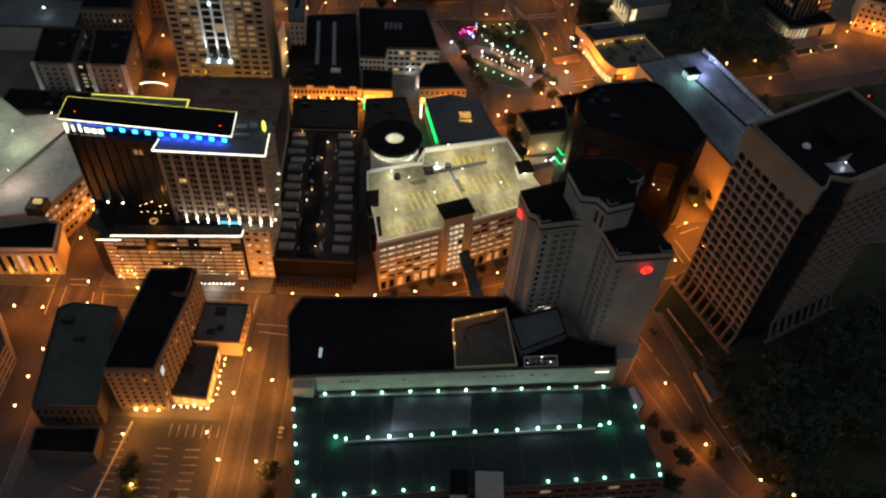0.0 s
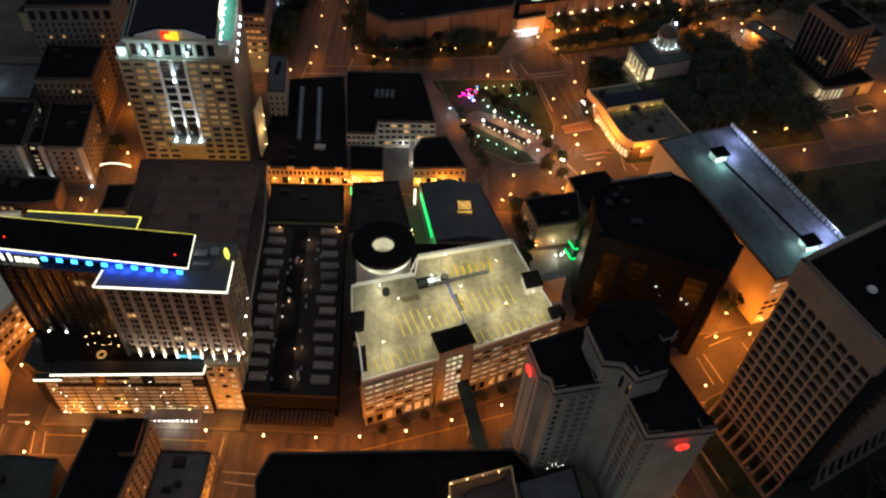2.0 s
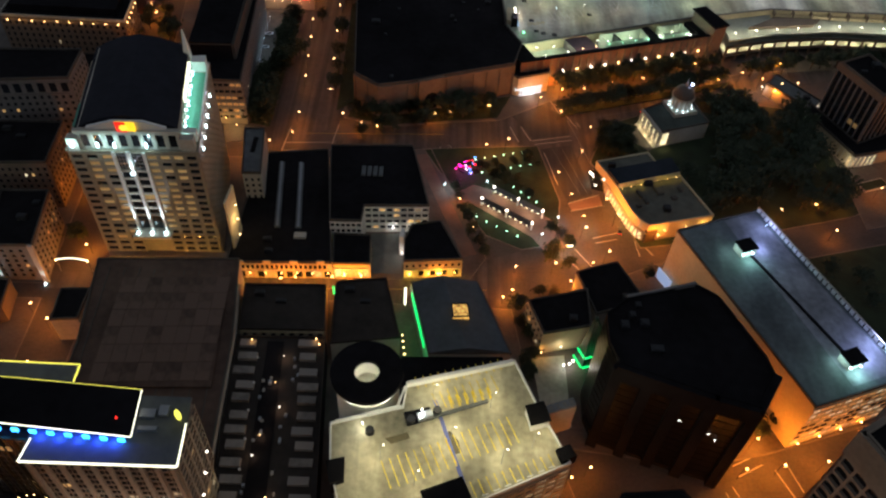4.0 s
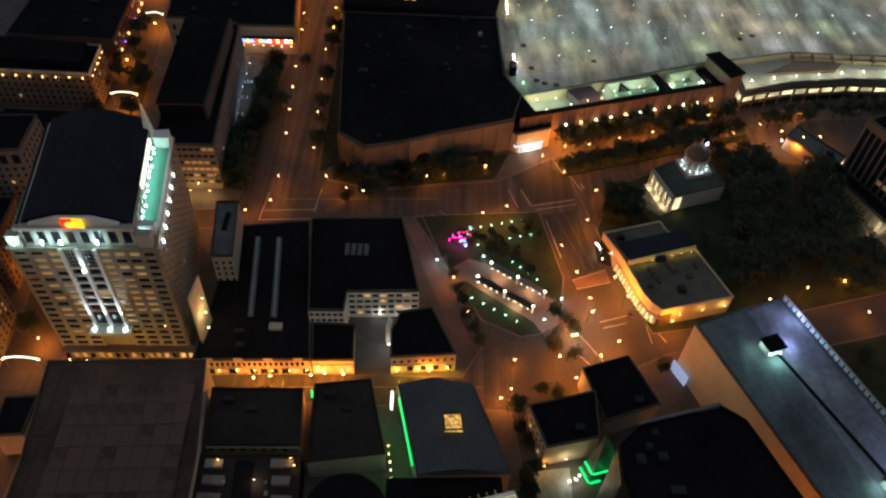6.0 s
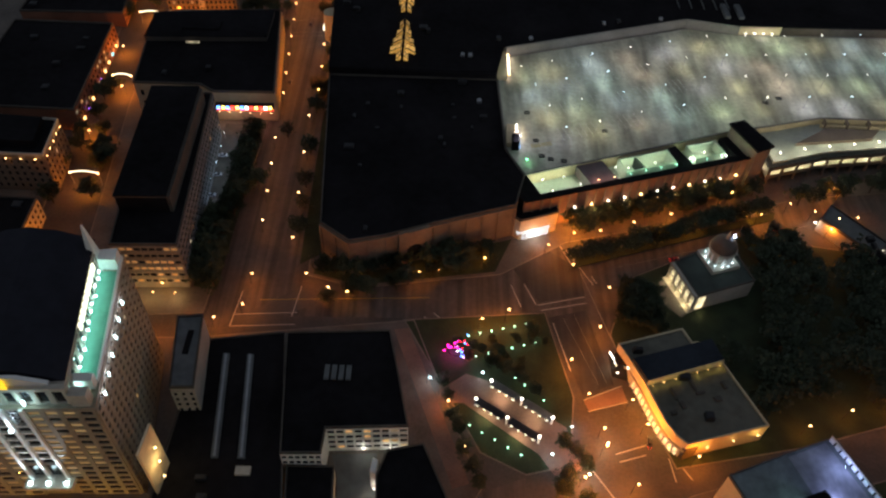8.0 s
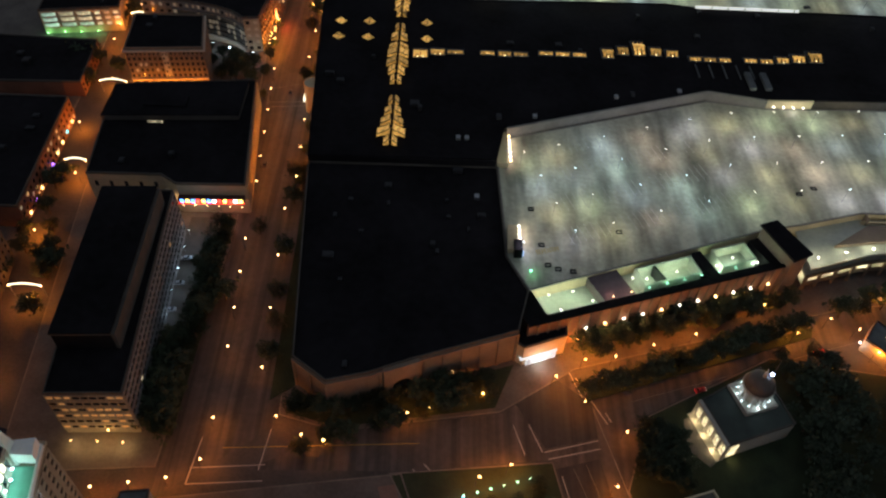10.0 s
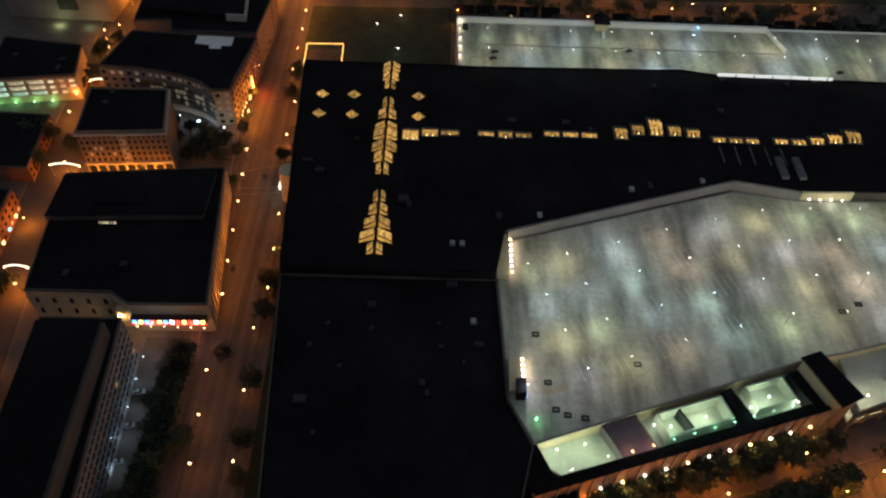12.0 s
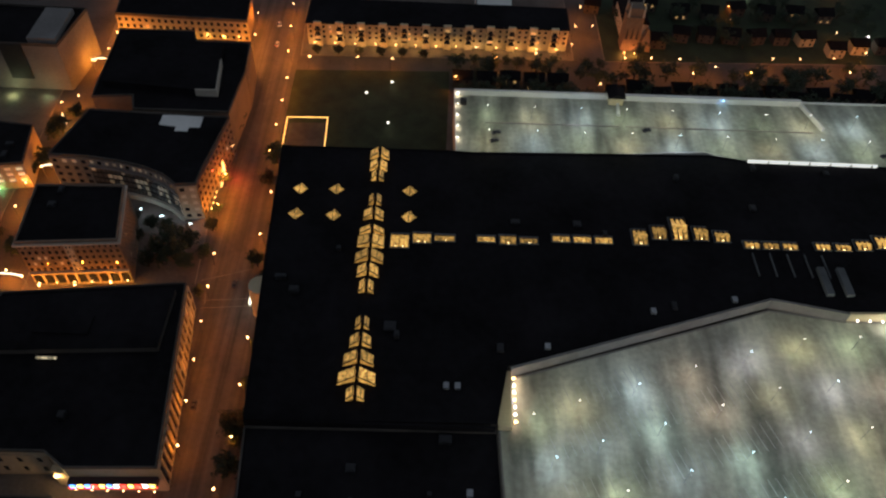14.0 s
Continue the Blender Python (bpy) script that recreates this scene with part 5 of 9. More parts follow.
    gab = Shape()
    top = [(-121.5, 69.2), (-93.0, 69.2), (-93.0, 70.2), (-101, 73.0), (-112, 73.0), (-121.5, 70.2)]
    for y in (344.6, 345.8):
        gab.v += [(x, y + (x + 121.5) * 0.05, h) for x, h in top]
    gab.f += [(0, 1, 2, 3, 4, 5), (11, 10, 9, 8, 7, 6)] + [(i, 6 + i, 6 + (i + 1) % 6, (i + 1) % 6) for i in range(6)]
    part("gable", gab, WHITEP, b, "low pale gable")
    sign = part("roof_sign", Shape().box(-110.0, 344.3, 69.3, -103.4, 344.8, 73.4), glow("orange_sign", (1.0, 0.62, 0.02), 1.2), b, "orange and red glowing sign panel")

    def disc_at(x, z0, rx, rz, y0, y1):
        disc, m = Shape(), 18
        for y in (y0, y1):
            disc.v += [(x + rx * math.cos(2 * math.pi * i / m), y, z0 + rz * math.sin(2 * math.pi * i / m)) for i in range(m)]
        disc.f += [tuple(range(m)), tuple(reversed(range(m, 2 * m)))] + [(i, m + i, m + (i + 1) % m, (i + 1) % m) for i in range(m)]
        return disc
    part("sign_field", Shape().box(-110.3, 344.0, 69.1, -106.6, 344.29, 73.6), glow("sign_red", (1.0, 0.02, 0.01), 0.9), sign, "red glowing field")
    part("sign_core", disc_at(-107.4, 71.2, 1.5, 1.3, 343.7, 343.98), glow("sign_yellow", (1.0, 0.6, 0.04), 1.5), sign)
    # floodlights of the crown
    for x in (-127.6, -118.5, -112.5, -101.0):
        y = 343.2 + (x + 126) * 0.05
        part("crown_light", Shape().cyl(x, y - 0.6, 62.2, 64.2, 0.25, 0.42, 8), BULB_C, b, "cool floodlight")
        shine("light", b, (x, y - 1.6, 64.0), 1000, (0.52, 0.94, 1.0), 0.3)
    p = c0.lerp(c1, 0.5)
    part("light_pier", Shape().box(p.x - 0.7, p.y - 1.5, 50.5, p.x + 0.7, p.y - 0.2, 60.4), WHITEP, b)
    part("crown_light", Shape().ball(p.x, p.y - 2.2, 50.6, 0.65), BULB_C, b)
    shine("light", b, (p.x, p.y - 3.0, 51.2), 3600, COOL, 0.3, 55, (p.x, p.y - 0.8, 57.5))
    for t in (0.35, 0.4675, 0.585):
        q = front(t)
        part("base_light", Shape().ball(q.x, q.y - 3.0, 18.8, 0.75), BULB_C, b)
        part("light_pier", Shape().box(q.x - 0.55, q.y - 1.4, 18, q.x + 0.55, q.y - 0.1, 60.2), WHITEP, b, "pale floodlit pier")
        shine("light", b, (q.x, q.y - 3.9, 19.8), 24000, (0.74, 0.90, 1.0), 0.3, 34, (q.x, q.y - 0.8, 42))
    part("base_ledge", Shape().prism(ccw([(-116, 339.6), (-101, 340.2), (-101, 344), (-116, 343.4)]), 16.4, 18), STONE, b)
    # lit shelves beside the attic; their green light is put into the colour too
    green = surface("green_light_tint", (0.10, 0.26, 0.19), 0.8)
    part("terrace", Shape().prism(ccw([(-90.6, 354), (-84.8, 354.6), (-90.4, 394), (-96.6, 394)]), 60.5, 60.9), green, b, "terrace tinted with its green light")
    part("terrace", Shape().prism(ccw([(-133.0, 356), (-127.6, 356), (-129.8, 370), (-135.0, 370)]), 60.5, 60.9), green, b)
    part("terrace_wall", Shape().prism(ccw([(-84.6, 353), (-84.0, 353), (-90.8, 400), (-91.4, 400)]), 60.5, 62.0), WHITEP, b)
    part("terrace_end", Shape().prism(ccw([(-90.0, 350.5), (-84.2, 350.8), (-84.5, 353.4), (-90.5, 353.0)]), 60.5, 65.0), WHITEP, b)
    part("terrace_end", Shape().prism(ccw([(-97.0, 395), (-90.6, 395), (-91.4, 400), (-97.6, 399)]), 60.5, 65.5), WHITEP, b)
    for k in range(16):
        y = 346.4 + k * 3.3
        x = -88.6 - 0.158 * (y - 346.4)
        part("crown_light", Shape().ball(x + 0.5 * (k % 2), y, 63.2 - 0.5 * (k % 3), 0.4), BULB_C, b)
        shine("light", b, (x + 1.0, y, 62.8), 180, (0.50, 1.0, 0.90), 0.3)
    for k in range(6):
        y = 352 + k * 6.6
        x = -84.0 - 0.149 * (y - 350)
        part("side_light", Shape().cyl(x + 1.2, y, 55.4, 57.0, 0.2, 0.3, 8), BULB_C, b)
        shine("light", b, (x + 1.8, y, 57.4), 420, (0.72, 0.80, 1.0), 0.3)
    for k in range(4):
        shine("light", b, (-88.2 - 1.5 * k, 358 + k * 10, 63.5), 110, (0.35, 1.0, 0.72), 0.3)
    part("corner_fin", Shape().prism([(-99.5, 394.5), (-95.8, 394.5), (-95.8, 399), (-99.5, 399)], 60, 79.0, [(-98.0, 396.6), (-97.6, 396.6), (-97.6, 397.2), (-98.0, 397.2)]), WHITEP, b)
    for k in range(10):
        y = 367 + k * 2.5
        part("letter_bar", Shape().box(-92.3 - k * 0.4, y, 66, -91.8 - k * 0.4, y + 1.4, 68.4), NEON_W, b)
    part("lit_screen", Shape().prism([(-77.2, 343.0), (-76.4, 343.0), (-75.6, 354), (-76.4, 354)], 0, 36), CREAM, b)
    for h in (6, 14, 22, 29):
        part("screen_lamp", Shape().ball(-74.6, 345 + h * 0.15, h, 0.35), BULB_O, b)
    shine("light", b, (-72.6, 347, 8), 1500, (1.0, 0.72, 0.3), 0.4)
    shine("light", b, (-72.6, 348, 22), 1300, (1.0, 0.72, 0.3), 0.4)
    part("street_base", Shape().prism(ccw([(-129.5, 340.4), (-80.5, 342.4), (-81.5, 345.2), (-130.0, 343.3)]), 0, 5), BROWN, b)
    facade(b, (-129.5, 340.4), (-80.5, 342.4), 0.4, 4.8, 16, 1, 0.6, 0.75, 0.5, BROWN, mats=(GLASS, LIT_DIM, LIT_W), depth=0.5, most=230, rng=rng)
    for k in range(8):
        part("street_lantern", Shape().ball(-126 + k * 6.4, 337.0, 4.5, 0.3), BULB_O, b)
        shine("light", b, (-126 + k * 6.4, 335.6, 4.4), 620, (1.0, 0.52, 0.08), 0.3)


crown_tower()


# ---- front parking deck with green lamps and the dark hall behind it ----
def front_deck():
    poly = ccw([(-42, 148.5), (-34, 150), (76, 159), (83.5, 124), (-36, 111)])
    b = building("parking_deck", "dark parking deck edged with greenish lamps", poly, 16, DECK_D, BRICK, parapet=0.6)
    facade(b, (-36, 111), (83.5, 124), 1, 14.5, 26, 3, 0.8, 0.5, 0.25, BRICK, depth=0.5, rng=random.Random(2))
    part("stair_hut", Shape().box(13, 112.5, 10, 18, 122, 19), CONC, b)
    part("hut_roof", Shape().box(12.6, 114, 19, 18.4, 122.4, 19.5), ROOF, b)
    part("lift_hut", Shape().box(21, 114, 10, 30, 123, 17.8), CONC, b)
    part("ramp_wall", Shape().obox(20, 136.5, 0.107, 86, 0.35, 16, 17.0), CONC, b, "low concrete ramp wall")
    part("ramp_patch", Shape().prism(ccw([(-7.5, 137), (-7, 150), (20, 151.8), (19.5, 139.6)]), 16.01, 16.04), surface("violet_grey_slab", (0.07, 0.068, 0.08), 0.8, grain=0.4, stain=0.08, vary=0.4), b, "pale deck slab")
    part("ramp_patch", Shape().prism(ccw([(44, 142), (45, 154), (60, 155), (58, 143.5)]), 16.01, 16.04), bpy.data.materials["violet_grey_slab"], b)
    for k in range(13):
        t = k / 12
        x, y = -22 + 86 * t, 133.0 + 9.2 * t
        col = (BULB_C, COOL) if k in (2, 9) else (BULB_G, GREENISH)
        part("lamp", Shape().ball(x, y - 0.7, 18.2, 0.52), col[0], b, "greenish glowing lamp")
        part("lamp_post", Shape().cyl(x, y, 16, 18.4, 0.1, n=6), STEEL, b)
        shine("light", b, (x, y + 0.9, 18.6), 1500 if k in (2, 9) else 120, COOL if k in (2, 9) else (0.50, 1.0, 0.76), 0.2)
    for k in range(11):
        t = k / 10
        x, y = -31 + 98 * t, 149.6 + 8.0 * t
        part("lamp", Shape().ball(x, y - 0.6, 18.4, 0.5), BULB_C if k == 5 else BULB_G, b, "greenish glowing lamp")
        shine("light", b, (x, y - 1.4, 18.0), 120, (0.50, 1.0, 0.76), 0.2)
    for k in range(13):
        t = k / 12
        if k not in (6, 7):
            part("lamp", Shape().ball(-30 + 112 * t, 112.5 + 12.2 * t, 17.4, 0.5), BULB_G, b, "greenish glowing lamp")
            shine("light", b, (-30 + 112 * t, 113.6 + 12.2 * t, 17.6), 110, (0.50, 1.0, 0.76), 0.2)
    for x, y in [(-41 + 5.2 * k / 4, 143 - 26 * k / 4) for k in range(5)] + [(77.5, 150), (79, 142), (82, 128)]:
        part("lamp", Shape().ball(x, y, 17.4, 0.5), BULB_G, b)
        shine("light", b, (x + (1.2 if x < 0 else -1.2), y, 17.7), 100, (0.50, 1.0, 0.76), 0.2)
    # end lamps of the ramp wall, joints of the deck and a strip of kerb along the north wall
    for x, y in ((-25.5, 133.2), (67.5, 142.9)):
        part("end_lamp", Shape().ball(x, y, 17.6, 0.5), BULB_G, b, "green glowing lamp")
        shine("light", b, (x, y - 1.0, 17.6), 420, (0.1, 1.0, 0.4), 0.2)
    for k in range(7):
        x = -30 + 16.5 * k
        part("deck_joint", Shape().obox(x, 131 + (x + 30) * 0.107, 1.66, 34, 0.18, 16.0, 16.02), ROOF_B, b)
    part("north_kerb", Shape().prism(ccw([(-33, 149.6), (70, 158.4), (70, 157.6), (-33, 148.8)]), 16.0, 16.5), CONC, b, "pale kerb along the wall")


front_deck()
kiosk = building("kiosk", "low flat-roofed kiosk beside the pavement", [(108.4, 175.8), (112.4, 176.8), (118.8, 167.4), (112.4, 163.4)], 3.2, ROOF_G, CONC, parapet=0.25)
part("red_panel", Shape().obox(119.2, 168.6, -0.97, 3.2, 0.3, 0.6, 2.2), surface("red_panel", (0.35, 0.03, 0.02), 0.6), kiosk, "dull red panel")
hallpoly = [(-44, 186), (33, 191), (46, 176), (72, 170), (71, 162), (-34, 152), (-43, 151), (-47.5, 177)]
dh = building("conference_hall", "broad hall with a black roof and a pale south wall", hallpoly, 24, ROOF, STONE, parapet=0.9)
part("south_wall", Shape().prism(ccw([(-34, 151.6), (71, 161.6), (71.1, 161.2), (-33.9, 151.2)]), 16.2, 24.6), STONE, dh)
part("corner_pier", Shape().box(-42, 148.6, 0, -35, 152, 22), STONE, dh)
for k, x in enumerate((-25, -22.5, -20, -4, 24, 29, 31.5, 34, 41, 46)):
    part("vent", Shape().obox(x, 151.9 + (x + 34) * 0.0952 - 0.65, 0.095, 1.6, 0.12, 21.2, 21.9), DARKM, dh)
terrace = ccw([(12.4, 178.2), (32.4, 184.7), (35.5, 159.7), (13.6, 157.4)])
part("roof_terrace", Shape().prism(terrace, 24.01, 24.3), ROOF_B, dh, "brown roof terrace")
part("terrace_wall", Shape().ring(terrace, offset(terrace, 0.4), 24.0, 25.6), CREAM, dh)
path = [(31, 182.5), (27, 179), (21, 177.5), (17.5, 175), (17, 171), (18.5, 168)]
for p, q in zip(path, path[1:]):
    part("terrace_kerb", Shape().obox((p[0] + q[0]) / 2, (p[1] + q[1]) / 2, math.atan2(q[1] - p[1], q[0] - p[0]), math.dist(p, q) + 0.3, 0.5, 24.3, 24.7), DARKM, dh)
for k, (x, y) in enumerate(((13, 177.4), (18, 179), (23, 180.5), (28, 182), (12.6, 173), (13.2, 167))):
    wall_lamp(dh, x, y, 26.4, BULB_O, 60, AMBER, 0.22)
part("plant_room", Shape().prism(ccw([(33.2, 178.1), (51.5, 184.5), (53.7, 172.9), (36.7, 164.1)]), 24, 27.5), ROOF_G, dh, "grey plant room")
part("plant_room_edge", Shape().ring(ccw([(33.2, 178.1), (51.5, 184.5), (53.7, 172.9), (36.7, 164.1)]), offset(ccw([(33.2, 178.1), (51.5, 184.5), (53.7, 172.9), (36.7, 164.1)]), 0.5), 27.5, 27.9), ROOF, dh)
part("plant_yard", Shape().ring(ccw([(38, 159.2), (50, 160.4), (50, 165), (38, 163.6)]), offset(ccw([(38, 159.2), (50, 160.4), (50, 165), (38, 163.6)]), 0.3), 24.0, 25.2), STONE, dh)
for k in range(5):
    part("plant_unit", Shape().box(39.5 + k * 2.1, 161.2, 24.0, 41 + k * 2.1, 162.9, 25.0), STEEL, dh)
for x, y in ((39.0, 160.6), (44.2, 163.4), (47.4, 161.6)):
    wall_lamp(dh, x, y, 25.6, BULB_W, 8, WHITE, 0.16)
part("roof_hatch", Shape().box(-34.2, 160, 24, -33.2, 163.5, 25.0), glow("pale_hatch", (0.7, 0.95, 1.0), 0.35), dh)
part("sign_bar", Shape().obox(66, 160.1, 0.095, 5, 0.2, 22.6, 23.0), NEON_W, dh)
ent = building("entrance_hall", "low pale entrance with a curved front", [(73, 160), (82, 166), (85, 158), (80, 150), (76, 152)], 7, WHITEP, STONE, parapet=0.3)

# ---- old brick block, low roofs and the lots around it ----
slab = building("apartment_block", "narrow dark brick block of eight storeys", [(-101, 194), (-84, 194.5), (-84, 183), (-88, 150), (-105, 149.5), (-104.5, 162)], 26.5, ROOF, BROWN, parapet=1.0)
facade(slab, (-88, 150), (-84, 183), 3, 25, 11, 8, 0.42, 0.5, 0.06, BROWN, depth=0.35, rng=random.Random(4))
facade(slab, (-105, 149.5), (-88, 150), 3, 25, 6, 8, 0.42, 0.5, 0.04, BROWN, depth=0.35, rng=random.Random(4))
facade(slab, (-84, 183), (-84, 194.5), 3, 25, 4, 8, 0.42, 0.5, 0.06, BROWN, depth=0.35, rng=random.Random(4))
part("roof_hut", Shape().box(-90, 182, 26.5, -85, 193, 29.5), BRICK, slab)
part("hut_roof", Shape().box(-90.3, 181.7, 29.5, -84.7, 193.3, 30), ROOF, slab)
part("pale_sign", Shape().box(-87.2, 152.2, 20, -86.9, 154.4, 23.5), glow("pale_sign_glow", (0.8, 0.95, 1.0), 0.5), slab)
for x in (-99, -95.5, -91):
    wall_lamp(slab, x, 148.2, 3.6, BULB_O, 1200, AMBER, 0.4)
low1 = building("shop_building", "low building with a dark grey roof", [(-84, 193), (-67, 193), (-67, 175), (-84, 175.5)], 9, ROOF_G, CREAM, units=3, seed=4)
facade(low1, (-67, 175), (-67, 193), 1, 8, 6, 2, 0.5, 0.5, 0.2, CREAM, depth=0.3)
low2 = building("restaurant", "low restaurant with a dark roof and lamps under its eaves", [(-87.5, 173.5), (-75, 174), (-74.5, 152), (-87, 153)], 6.5, ROOF_B, CREAM, units=1, seed=3)
facade(low2, (-74.5, 152), (-75, 174), 0.6, 6, 7, 1, 0.7, 0.7, 0.8, CREAM, depth=0.3)
facade(low2, (-87, 153), (-74.5, 152), 0.6, 6, 4, 1, 0.7, 0.7, 0.8, CREAM, depth=0.3)
rng = random.Random(14)
for k in range(8):
    wall_lamp(low2, -72.4 + rng.uniform(-0.8, 0.8), 153 + k * 2.6, 3.6, BULB_O, 260, AMBER, 0.34)
for k in range(6):
    wall_lamp(low2, -86 + k * 2.4, 150.0 + rng.uniform(-0.5, 0.6), 3.8, BULB_W if k % 3 == 0 else BULB_O, 260, AMBER, 0.36)
dk = building("public_hall", "hall with a dark green copper roof", [(-137, 185), (-132, 188), (-115, 187), (-109, 144), (-131, 143)], 12, ROOF_GR, ROOF_B, parapet=0.5, units=2)
facade(dk, (-131, 143), (-109, 144), 1, 11, 9, 2, 0.5, 0.6, 0.05, ROOF_B, depth=0.5)
building("garage_wing", "low wing with a dark flat roof", [(-130, 138), (-108, 139), (-107, 129), (-129, 129)], 6, ROOF, ROOF_B, parapet=0.5)
tagged(solid("parking_lot", Shape().box(-132, 62, 0.14, -68, 147, 0.2), ASPHALT), "dark asphalt parking lot", "parking lot", kind="structure")
stalls("bay_marking", -100, 108, math.pi / 2, 12, 2.9, 5.0, 0.21, PAINT, "white bay lines on the parking lot")
stalls("bay_marking", -84, 112, math.pi / 2, 8, 2.9, 5.0, 0.21, PAINT, "white bay lines on the parking lot")
stalls("bay_marking", -86, 140, 0, 6, 2.8, 5.0, 0.21, PAINT, "white bay lines on the parking lot")
stalls("bay_marking", -74, 112, math.pi / 2, 8, 2.9, 5.0, 0.21, PAINT, "white bay lines on the parking lot")
for x, y in ((-92, 118), (-78, 104), (-100, 136), (-84, 92), (-72, 138)):
    street_lamp(x, y, 8.0, "amber", 3800)
lot_wall = tagged(solid("lot_wall", Shape().obox(-103, 125, 1.42, 40, 0.3, 0.2, 1.4), STONE), "low pale wall along the parking lot", "wall", kind="structure")

# ---- pale parking deck and the columned hall on the west side ----
wd = building("parking_deck", "pale concrete parking deck lit from above", [(-235, 305), (-201, 299), (-185, 286), (-163, 289), (-146, 249), (-155, 226.5), (-171, 222), (-235, 222)], 21, DECK, TAN, parapet=0.8, cap=CONC)
facade(wd, (-155, 226.5), (-146, 249), 2, 20, 9, 5, 0.72, 0.5, 0.75, TAN, mats=(GLASS, LIT_W, LIT_P), depth=0.4)
facade(wd, (-146, 249), (-163, 289), 2, 20, 12, 5, 0.72, 0.5, 0.4, TAN, mats=(GLASS, LIT_W, LIT_P), depth=0.4)
part("deck_wall", Shape().obox(-170, 260, 1.2, 40, 0.5, 21, 22.2), CONC, wd)
part("stair_hut", Shape().box(-160, 224, 21, -153, 231, 25), DARKM, wd)
part("crane_box", Shape().box(-157.5, 227, 25, -154.5, 229, 26.2), glow("hut_lamp", (1.0, 0.7, 0.2), 0.6), wd)
for x, y in ((-172, 240), (-180, 265), (-168, 278), (-195, 245), (-200, 280)):
    lamp_at(x, y, 21, 9.0, "deckp" if x > -175 else "deck", 3500, 30)
col = building("columned_hall", "old stone hall with tall columns lit in orange", [(-205, 228), (-150, 226.5), (-147, 211.5), (-205, 208)], 15, ROOF, CREAM, parapet=1.0, cap=STONE)
for k in range(14):
    x = -200 + k * 4
    part("column", Shape().cyl(x, 208.0 + (x + 205) * 0.06 - 0.3, 1, 12.5, 0.75, 0.6, 12), STONE, col)
    if k % 2 == 0:
        shine("light", col, (x + 2, 206.4 + (x + 205) * 0.06, 3.0), 320, AMBER, 0.3)
facade(col, (-205, 208), (-147, 211.5), 1.5, 12, 14, 1, 0.5, 0.9, 0.3, CREAM, depth=0.2)
part("cornice", Shape().ring(offset(ccw([(-205, 228), (-150, 226.5), (-147, 211.5), (-205, 208)]), -0.9), offset(ccw([(-205, 228), (-150, 226.5), (-147, 211.5), (-205, 208)]), 0.3), 12.5, 13.8), STONE, col)

# ---- west blocks behind ----
for x0, y0, x1, y1, h, lab in ((-170, 329, -152, 361, 21, "stone office building with floodlit corner piers"), (-197, 328, -178, 360, 21, "stone office building with a dark roof and lit corners")):
    b = building("office_building", lab, [(x0, y0), (x1, y0 + 0.6), (x1 - 4.5, y1), (x0 - 6, y1 - 1)], h, ROOF, GREYST, units=2, seed=6)
    facade(b, (x0, y0), (x1, y0 + 0.6), 2, h - 1.5, 5, 6, 0.4, 0.5, 0.04, GREYST, depth=0.3)
    facade(b, (x1, y0 + 0.6), (x1 - 4.5, y1), 2, h - 1.5, 9, 6, 0.4, 0.5, 0.06, GREYST, depth=0.3)
    for x, y in ((x0 + 0.5, y0 - 0.6), (x1 - 0.5, y0 - 0.2)):
        part("corner_pier", Shape().box(x - 1.1, y - 0.6, 0, x + 1.1, y + 0.5, h + 0.8), STONE, b)
        part("uplight", Shape().cyl(x, y - 1.9, 0.2, 0.9, 0.3, 0.4, 8), BULB_C, b)
        shine("light", b, (x, y - 2.2, 1.4), 2600, COOL, 0.2, 50, (x, y - 0.5, 14))
stair = building("stair_block", "glazed stair between two office buildings", [(-178, 333), (-171, 333), (-172, 345), (-179, 345)], 19, ROOF, DARKM)
facade(stair, (-178, 332.9), (-171, 332.9), 4, 18, 2, 6, 0.6, 0.5, 0.9, DARKM, mats=(GLASS, LIT_P, LIT_P), depth=0.2)
b = building("shop_building", "low old building with a small grey roof", [(-210, 305), (-170, 305), (-160, 308), (-162, 322), (-210, 322)], 9, ROOF, BROWN, units=3, seed=5)
facade(b, (-210, 305), (-170, 305), 1, 8, 12, 2, 0.5, 0.5, 0.15, BROWN, depth=0.3)
b = building("office_building", "tall pale office block with rows of dark windows", [(-198, 404), (-158, 409), (-159, 431), (-202, 428)], 44, ROOF, GREYST)
facade(b, (-198, 404), (-158, 409), 2, 36, 13, 10, 0.45, 0.5, 0.02, GREYST, depth=0.4)
facade(b, (-198, 404), (-158, 409), 36.5, 42.5, 8, 1, 0.6, 0.8, 0.0, GREYST, depth=0.4)
facade(b, (-158, 409), (-159, 431), 2, 42, 7, 12, 0.45, 0.5, 0.02, GREYST, depth=0.4)
b = building("office_building", "old brick office building with a dark roof", [(-186, 370), (-160, 372), (-162, 399), (-190, 398)], 27, ROOF, BROWN, units=2)
facade(b, (-160, 372), (-162, 399), 2, 25, 9, 7, 0.4, 0.5, 0.05, BROWN, depth=0.3)
facade(b, (-186, 370), (-160, 372), 2, 25, 9, 7, 0.4, 0.5, 0.05, BROWN, depth=0.3)
b = building("parking_deck", "low deck with a dull grey floor", [(-260, 366), (-192, 370), (-196, 398), (-260, 396)], 15, ROOF_G, CONC)
lamp_at(-212, 380, 15, 5.0, "cool", 400)

